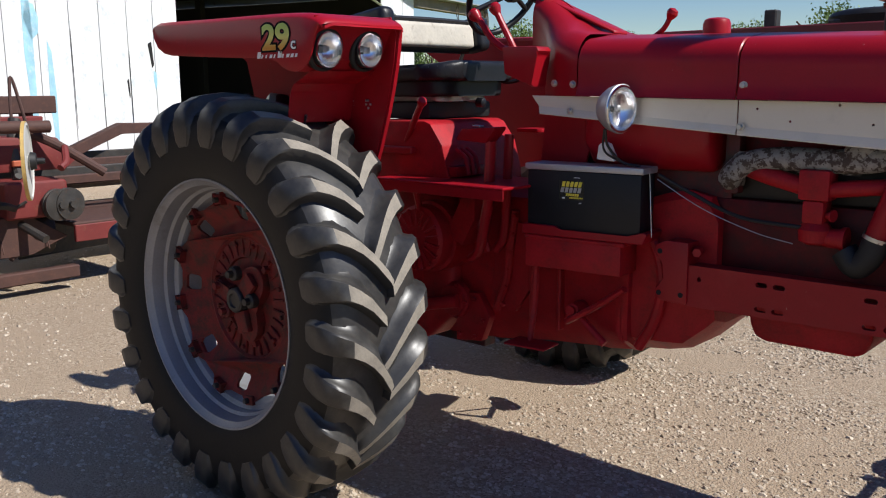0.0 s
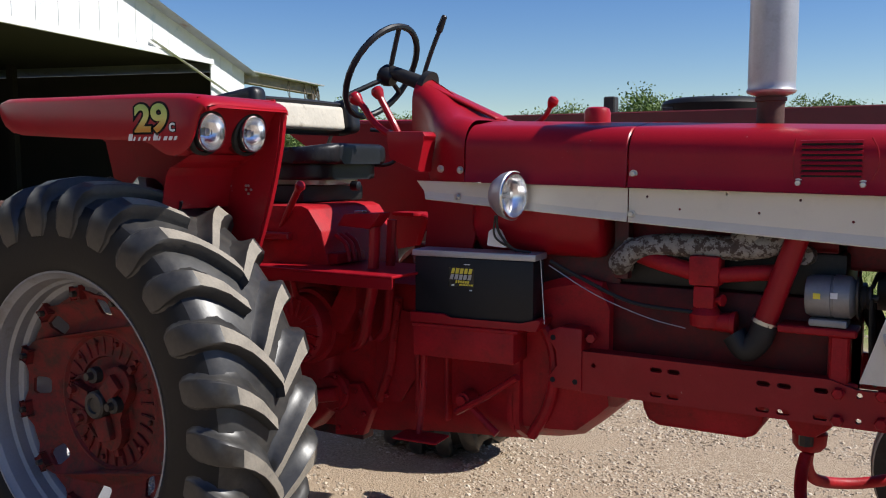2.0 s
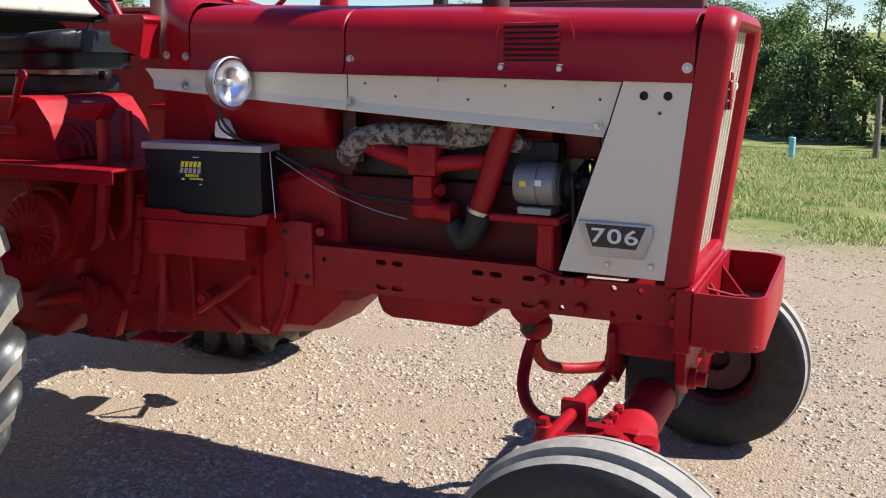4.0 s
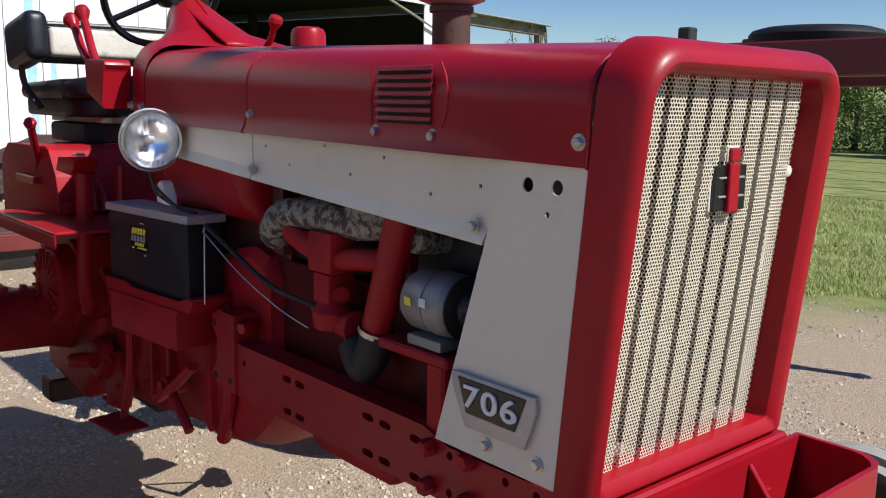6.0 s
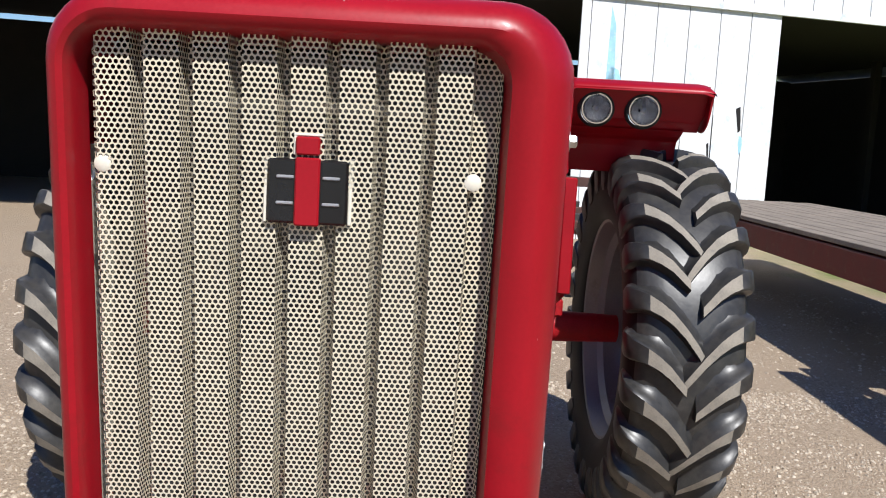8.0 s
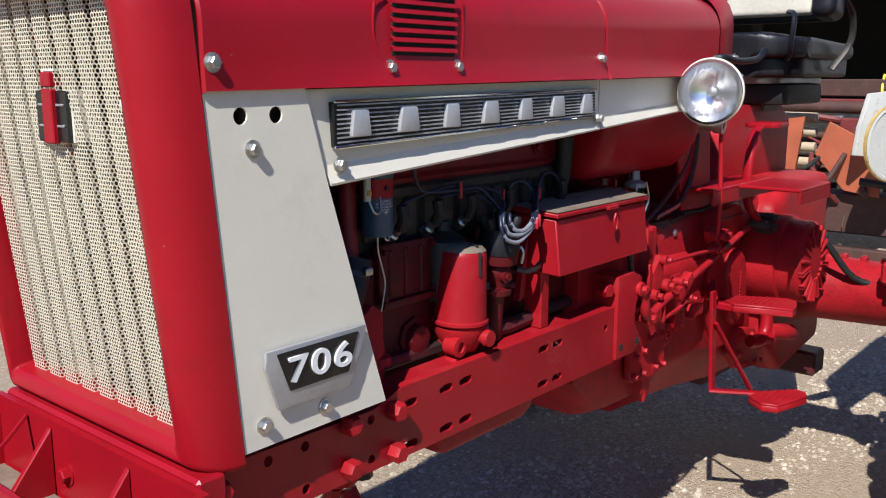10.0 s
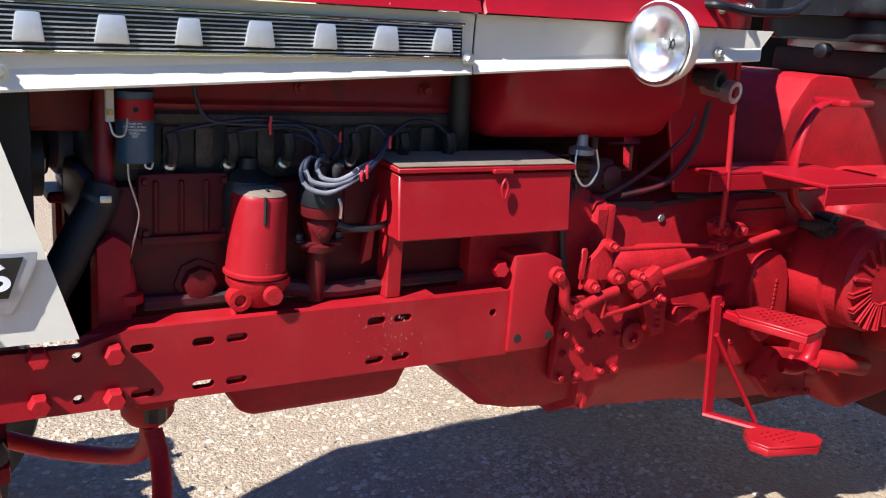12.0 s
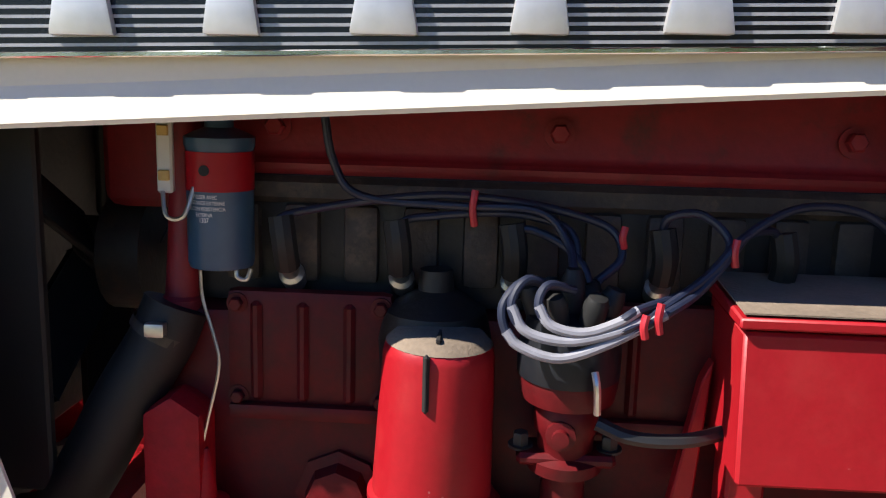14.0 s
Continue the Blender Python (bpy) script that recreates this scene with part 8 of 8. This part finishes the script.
# ---- hay machine behind the tractor ----
def build_machine():
    hm = thing("hay_machine", "rusty red hay machine with white discs parked before the barn", "farm machine")
    def P(name, bm, mat, label=""):
        return part(name, bm, mat, hm, label)
    P("top_beam", box(bmesh.new(), -5.15, -4.95, -3.4, 0.6, 1.40, 1.56, 0.01), rust, "long rusty top beam")
    P("top_beam", box(bmesh.new(), -4.95, -4.80, -3.4, 0.4, 1.30, 1.38, 0.01), rusty_red)
    for k in range(6):
        z = 0.45 + k * 0.15
        P("tine_bar", rod(bmesh.new(), (-4.6 - 0.05 * (k % 2), -3.4, z), (-4.6, -1.3 + 0.1 * (k % 3), z), 0.035), steel if k % 2 else rust, "worn bare steel tine bar")
    for k in range(4):
        P("frame_post", box(bmesh.new(), -5.1, -5.0, -3.3 + k * 1.2, -3.2 + k * 1.2, 0.12, 1.42, 0.01), rusty_red)
    DF = Matrix.Translation((-3.38, -0.36, 1.09)) @ Matrix.Rotation(radians(62), 4, "Z")
    P("white_shield", prism(bmesh.new(), [(-0.05, -0.12), (0.45, -0.16), (0.52, 0.10), (0.44, 0.30), (0.28, 0.38), (0.06, 0.36), (-0.02, 0.1)], lambda u, v, w: DF @ Vector((-0.36 + w, u, v)), 0.04, 0.01, 2), chalk_white, "white painted shield plate with rust spots")
    P("shield_slot", box(bmesh.new(), -0.318, -0.312, 0.18, 0.21, 0.05, 0.20, 0.002, 1, DF), dark_steel)
    P("white_disc", lathe(bmesh.new(), DF @ Vector((0, 0, 0)), DF.to_3x3() @ Vector((1, 0, 0)), [(-0.03, 0.05), (-0.004, 0.28), (0, 0.285), (0.012, 0.29), (0.016, 0.27), (0.006, 0.26), (0.004, 0.05), (0.03, 0.045), (0.032, 0)], 36), chalk_white, "white disc with a black hub")
    P("disc_rim", lathe(bmesh.new(), DF @ Vector((-0.004, 0, 0)), DF.to_3x3() @ Vector((1, 0, 0)), [(-0.012, 0.27), (-0.012, 0.297), (0.012, 0.297), (0.012, 0.29)], 36, False), dull_yellow)
    P("disc_hub", lathe(bmesh.new(), DF @ Vector((0.02, 0, 0)), DF.to_3x3() @ Vector((1, 0, 0)), [(0, 0.07), (0.04, 0.06), (0.045, 0.025), (0.10, 0.02)], 18), black_rubber)
    P("red_gearbox", box(bmesh.new(), -4.25, -3.75, -0.40, 0.10, 0.60, 0.90, 0.04, 3), rusty_red, "dusty red gearbox")
    for y in (-0.02, 0.07):
        P("small_pulley", lathe(bmesh.new(), (-3.74, y, 0.70), (1, 0.2, 0), [(0, 0.13), (0.02, 0.13), (0.03, 0.10), (0.04, 0.13), (0.06, 0.13), (0.07, 0.03), (0.10, 0.03)], 24), dark_steel)
    P("red_hood", prism(bmesh.new(), [(-0.35, 0.95), (0.25, 0.95), (0.35, 1.02), (0.20, 1.22), (-0.35, 1.24)], lambda u, v, w: Vector((-4.6 + w, u, v)), 0.5, 0.02, 2), rusty_red, "rusty red sheet metal hood")
    P("deck_plate", box(bmesh.new(), -4.5, -3.7, 0.10, 0.85, 0.50, 0.54, 0.01), rust, "rusty walk plate")
    # second plate added as dark mass over the shadowed ground
    P("deck_plate", box(bmesh.new(), -5.4, -4.52, 0.30, 1.9, 0.46, 0.50, 0.01), rust)
    for k in range(4):
        P("cross_bar", box(bmesh.new(), -4.5 - 0.26 * k, -4.42 - 0.26 * k, 0.2, 1.7, 0.78 + 0.05 * k, 0.86 + 0.05 * k, 0.008), (rust, dark_steel)[k % 2])
    # made-up dark sheet in place of the shadow beneath the machine
    P("under_shade_sheet", prism(bmesh.new(), [(0.1, 0.08), (1.5, 0.14), (1.7, 0.44), (0.1, 0.46)], lambda u, v, w: Vector((-4.9 + w, u, v)), 0.03, 0.004), dark_steel)
    P("deck_edge", box(bmesh.new(), -3.72, -3.68, 0.10, 0.85, 0.38, 0.52, 0.006), rusty_red)
    P("scoop_plate", prism(bmesh.new(), [(-1.2, 0.62), (-0.2, 0.62), (0.1, 0.42), (-0.2, 0.30), (-1.2, 0.30)], lambda u, v, w: Vector((-3.85 + w, u, v)), 0.02, 0.004), rust, "bent rusty scoop plate")
    P("shaft", tube(bmesh.new(), [(-4.1, -0.1, 1.30), (-3.95, 0.15, 1.15), (-3.8, 0.45, 0.92)], 0.04, 10), rust)
    P("shaft", tube(bmesh.new(), [(-4.2, -0.1, 1.38), (-4.15, -0.15, 1.15), (-4.1, -0.15, 0.9)], 0.05, 10), dark_steel)
    for k in range(7):
        y = -2.9 + k * 0.42
        P("linkage_tube", tube(bmesh.new(), [(-3.6, y + 0.2, 0.45 + 0.1 * (k % 3)), (-4.2, y, 0.70 + 0.08 * (k % 2)), (-4.9, y - 0.1, 0.95)], 0.035, 8), (dark_steel, rusty_red, rust)[k % 3])
    P("ramp_channel", prism(bmesh.new(), [(0.5, 0.95), (1.3, 1.28), (2.3, 1.26), (2.3, 1.16), (1.3, 1.18), (0.5, 0.84)], lambda u, v, w: Vector((-5.2 + w, u, v)), 0.12, 0.008), rust, "bent rusty channel")
    for k in range(3):
        P("long_board", box(bmesh.new(), -5.6 + 0.14 * k, -5.48 + 0.14 * k, 0.3, 3.0, 0.62 + 0.04 * k, 0.68 + 0.04 * k, 0.006), old_wood)
    for y in (-3.0, 2.4):
        w = P("machine_wheel", lathe(bmesh.new(), (-4.9, y, 0.32), (0, 1, 0), [(-0.09, 0.18), (-0.10, 0.27), (-0.06, 0.32), (0.06, 0.32), (0.10, 0.27), (0.09, 0.18)], 28), rubber)
    # added backing: hides sunlit ground so the machine's depth stays dark
    P("dark_backing", prism(bmesh.new(), [(-3.3, 0.22), (0.5, 0.22), (0.5, 0.95), (0.1, 1.30), (-3.3, 1.34)], lambda u, v, w: Vector((-4.8 + w, u, v)), 0.03, 0.004), dark_steel, "added dark backing sheet that fills the machine's depth with shade")
    drum = P("pickup_drum", rod(bmesh.new(), (-4.1, -2.7, 0.44), (-4.1, 0.05, 0.44), 0.19, None, 24, 0.01), dark_steel, "dark pickup drum with rows of tines")
    for k in range(22):
        y = -2.6 + k * 0.12
        a = 1.1 * (k % 3)
        part("tine", tube(bmesh.new(), [(-4.1 + 0.18 * math.cos(a), y, 0.44 + 0.18 * math.sin(a)), (-4.1 + 0.27 * math.cos(a), y, 0.44 + 0.27 * math.sin(a)), (-4.1 + 0.33 * math.cos(a - 0.3), y, 0.44 + 0.33 * math.sin(a - 0.3))], 0.006, 5, 2), rust, drum)
    P("skid_rail", box(bmesh.new(), -3.75, -3.65, -2.8, 0.1, 0.10, 0.20, 0.01), rust)
    # tangle of hoses, levers and guards round the discs
    rm = random.Random(31)
    for k in range(26):
        y, z, x = rm.uniform(-1.15, 0.2), rm.uniform(0.35, 1.15), rm.uniform(-4.7, -3.7)
        dy, dz = rm.uniform(-0.35, 0.35), rm.uniform(-0.25, 0.30)
        P("hose" if k % 2 else "lever_bar", tube(bmesh.new(), [(x, y, z), (x + 0.15, y + dy * 0.5, z + dz * 0.7), (x + 0.2, y + dy, z + dz)], rm.choice((0.012, 0.02, 0.03)), 8), (dark_steel, rusty_red, rust, black_rubber, rusty_red)[k % 5])
    for k in range(9):
        y, z, x = rm.uniform(-1.2, 0.1), rm.uniform(0.4, 1.1), rm.uniform(-4.6, -3.9)
        w, h = rm.uniform(0.06, 0.20), rm.uniform(0.05, 0.18)
        P("guard_plate", box(bmesh.new(), x, x + 0.08, y, y + w, z, z + h, 0.01), (rusty_red, dark_steel, orange_sheet)[k % 3])
    P("orange_guard", prism(bmesh.new(), [(-0.95, 1.22), (-0.55, 1.02), (-0.52, 0.62), (-0.80, 0.66), (-1.05, 0.95)], lambda u, v, w: Vector((-3.75 + w, u, v)), 0.02, 0.004), orange_sheet, "faded orange sheet guard")
    P("orange_guard", prism(bmesh.new(), [(-1.50, 1.20), (-1.20, 1.25), (-1.28, 0.55), (-1.62, 0.50)], lambda u, v, w: Vector((-3.9 + w, u, v)), 0.02, 0.004), orange_sheet, "faded orange sheet guard")
    P("yellow_cover", lathe(bmesh.new(), (-3.9, -1.62, 0.92), (1, 0, 0), [(0, 0.10), (0.14, 0.10), (0.15, 0.08), (0.15, 0)], 20), yellow, "yellow shaft cover")
    P("cross_tube", rod(bmesh.new(), (-3.9, -2.6, 1.35), (-3.9, 0.05, 1.32), 0.05), rust)
    for k in range(5):
        z = 0.72 + 0.13 * k
        P("pale_roller", rod(bmesh.new(), (-4.0, -3.2, z), (-4.05, -1.15, z), 0.042, None, 14, 0.006), pale_rust, "sun-bleached feed roller")
    for k in range(3):
        P("hanging_rope", tube(bmesh.new(), [(-5.05, -0.9 + k * 0.35, 1.6), (-4.93, -0.88 + k * 0.35, 1.48), (-4.92, -0.86 + k * 0.35, 1.30 - 0.1 * k)], 0.012, 6), yellow, "yellow twine")
    P("standing_hose", tube(bmesh.new(), [(-4.2, -0.12, 1.2), (-4.25, -0.10, 1.5), (-4.3, -0.06, 1.72), (-4.25, -0.02, 1.5), (-4.2, 0.02, 1.2)], 0.014, 8), rust)


build_machine()


# ---- fence, posts, loose stones and grass ----
def build_posts():
    rp = random.Random(9)
    for i in range(14):
        x = -22 + i * 3.65 + (0.35 if i > 6 else 0)
        fp = thing("fence_post", "weathered grey timber fence post at the field edge", "fence post", "field fence posts")
        bm = lathe(bmesh.new(), (0, 0, -0.2), (rp.uniform(-0.04, 0.06), 0, 1), [(0, 0.06), (1.25, 0.05), (1.3, 0.03)], 9)
        part("post", bm, old_wood, fp)
        fp.location = (x, 14.5, 0)
    wire = thing("fence_wire", "thin rusty wire fence strung between the posts", "fence")
    for k in range(6):
        part("wire", rod(bmesh.new(), (-24, 14.47, 0.12 + k * 0.16), (28, 14.47, 0.12 + k * 0.16), 0.004, None, 5), dark_steel, wire)
    bp = thing("marker_tube", "short pale blue plastic marker tube in the grass", "marker post")
    part("tube", lathe(bmesh.new(), (2.54, 14.0, -0.1), (0, 0, 1), [(0, 0.055), (0.45, 0.055), (0.46, 0.045)], 14), blue_plastic, bp)


build_posts()


def scatter(name, label, category, mat, n, place, shape, seed):
    rs = random.Random(seed)
    verts, faces = [], []
    for _ in range(n):
        p = place(rs)
        if p is None:
            continue
        vs, fs = shape(rs)
        b0 = len(verts)
        verts += [(p[0] + v[0], p[1] + v[1], p[2] + v[2]) for v in vs]
        faces += [tuple(b0 + i for i in f) for f in fs]
    me = bpy.data.meshes.new(name)
    me.from_pydata(verts, [], faces)
    me.materials.append(mat)
    return tagged(new(name, me), label, category, kind="stuff")


def stone(rs, lo, hi):
    r = lo * (hi / lo) ** (rs.random() ** 2.2)
    a = rs.uniform(0, 6.28)
    sx, sy, sz = r * rs.uniform(0.8, 1.3), r * rs.uniform(0.6, 1.0), r * rs.uniform(0.35, 0.65)
    vs = []
    for k in range(5):
        t = a + 2 * math.pi * k / 5 + rs.uniform(-0.2, 0.2)
        vs.append((sx * math.cos(t), sy * math.sin(t), -0.2 * sz))
    for k in range(3):
        t = a + 2 * math.pi * k / 3 + rs.uniform(-0.3, 0.3)
        vs.append((sx * 0.6 * math.cos(t), sy * 0.6 * math.sin(t), sz * rs.uniform(0.7, 1.0)))
    fs = [(5, 6, 7), (0, 1, 5), (1, 6, 5), (1, 2, 6), (2, 3, 6), (3, 7, 6), (3, 4, 7), (4, 0, 7), (0, 5, 7)]
    return vs, fs


def yard_spot(x0, x1, y0, y1):
    """Stones gather in drifts; worn wheel lanes between them stay sandy."""
    def spot(rs):
        x, y = rs.uniform(x0, x1), rs.uniform(y0, y1)
        n = noise.noise(Vector((x * 1.1, y * 2.1, 7.0))) + 0.5 * noise.noise(Vector((x * 3.7, y * 5.1, 1.0)))
        return (x, y, 0.0) if rs.random() < 0.45 + n * 1.1 else None
    return spot


scatter("gravel_stones", "loose pale limestone gravel strewn over the yard", "gravel", stone_mat, 150000, yard_spot(-1.5, 4.2, -2.2, 3.2), lambda rs: stone(rs, 0.003, 0.019), 5)
scatter("gravel_stones", "loose pale limestone gravel strewn over the yard", "gravel", stone_mat, 70000, yard_spot(-6, 8, -4, 6.5), lambda rs: stone(rs, 0.005, 0.022), 6)


def blade(rs):
    a, h, w = rs.uniform(0, 6.28), 0.018 + 0.055 * rs.random() ** 1.8, rs.uniform(0.002, 0.004)
    lx, ly = math.cos(a) * h * rs.uniform(0.4, 1.3), math.sin(a) * h * rs.uniform(0.4, 1.3)
    px, py = -math.sin(a) * w, math.cos(a) * w
    return [(-px, -py, 0), (px, py, 0), (lx * 0.5 + px, ly * 0.5 + py, h * 0.65), (lx * 0.5 - px, ly * 0.5 - py, h * 0.65), (lx, ly, h)], [(0, 1, 2, 3), (3, 2, 4)]


def grass_spot(rs):
    y = 5.0 + 10.5 * rs.random() ** 1.6
    x = rs.uniform(-7, 6.5)
    n = noise.noise(Vector((x * 0.9, y * 0.9, 3.0)))
    if y + n * 1.1 < 5.9 or (y < 8.2 and n < -0.18):
        return None
    return (x, y, 0.0)


scatter("grass", "mown green and straw-coloured grass past the gravel", "grass", grass_mat, 150000, grass_spot, blade, 7)


# ---- trees and hedges ----
def build_tree(name, x, y, h, spread, mat, seed, n=1500, low=0.15, leaf=1.0):
    rnd = random.Random(seed)
    z0 = -min(max(0, y - 22), 20) * 0.05 + max(0.0, y - 60) * 0.055
    tr = thing(name, "leafy green tree at the edge of the field" if mat is leaf_mat else "dark green cedar at the field edge", "tree", "field edge trees")
    tr.location = (x, y, z0)
    bm = bmesh.new()
    lathe(bm, (0, 0, -0.3), (0, 0, 1), [(0, h * 0.035), (h * 0.4, h * 0.022), (h * 0.85, h * 0.006)], 9)
    tips = []
    for k in range(9):
        a = rnd.uniform(0, 6.28)
        z = h * rnd.uniform(0.25, 0.8)
        rr = spread * rnd.uniform(0.5, 0.85) * (1 - 0.5 * z / h)
        tip = (rr * math.cos(a), rr * math.sin(a), z + h * 0.12)
        tips.append(tip)
        tube(bm, [(0, 0, z - h * 0.1), (tip[0] * 0.5, tip[1] * 0.5, z), tip], h * 0.008, 5, 2)
    part("trunk", bm, bark, tr)
    clumps = []
    for k in range(26):
        a, z = rnd.uniform(0, 6.28), rnd.uniform(low, 0.97)
        rr = spread * (1 - max(0, z - 0.45) * 1.35) * math.sqrt(rnd.random())
        clumps.append((rr * math.cos(a), rr * math.sin(a), z * h, spread * rnd.uniform(0.22, 0.40)))
    verts, faces = [], []
    for i in range(n):
        cx, cy, cz, cr = clumps[rnd.randrange(len(clumps))]
        d = Vector((rnd.gauss(0, 1), rnd.gauss(0, 1), rnd.gauss(0, 0.8))).normalized() * cr * rnd.uniform(0.3, 1.05)
        p = Vector((cx, cy, cz)) + d
        u = Vector((rnd.gauss(0, 1), rnd.gauss(0, 1), rnd.gauss(0, 1))).normalized()
        v = u.cross(Vector((rnd.gauss(0, 1), rnd.gauss(0, 1), rnd.gauss(0, 1)))).normalized()
        s = h * leaf * rnd.uniform(0.007, 0.015)
        b = len(verts)
        verts += [p + u * s, p + v * s * 0.7, p - u * s, p - v * s * 0.7]
        faces.append((b, b + 1, b + 2, b + 3))
    me = bpy.data.meshes.new("crown")
    me.from_pydata(verts, [], faces)
    me.materials.append(mat)
    ob = new("crown", me)
    ob.parent = tr
    return tr


rt = random.Random(4)
# far belt behind the barn and field, then the near thicket past the yard, then the hill line
for i in range(48):
    a = radians(94 + i * 1.55 + rt.uniform(-0.7, 0.7))
    d = 64 + rt.uniform(-5, 9)
    h = rt.uniform(5.4, 7.2)
    build_tree("tree", 3 + d * math.cos(a), -3 + d * math.sin(a), h, h * 0.5, leaf_mat, 100 + i, 7000, 0.0, 1.15)
for i in range(26):
    x = 0.6 + i * 0.56 + rt.uniform(-0.3, 0.3)
    h = rt.uniform(1.45, 2.1) + (0.6 if i % 7 == 4 else 0.0)
    build_tree("tree", x, 18.5 + rt.uniform(-0.8, 3.2), h, h * 0.46, leaf_dark if i % 3 == 1 else leaf_mat, 300 + i, 7000, 0.0, 1.5)
for i in range(16):
    h = rt.uniform(7, 10)
    build_tree("tree", -30 + i * 9 + rt.uniform(-3, 3), 205 + rt.uniform(-8, 8), h, h * 0.55, leaf_mat, 500 + i, 1500, 0.0, 2.0)
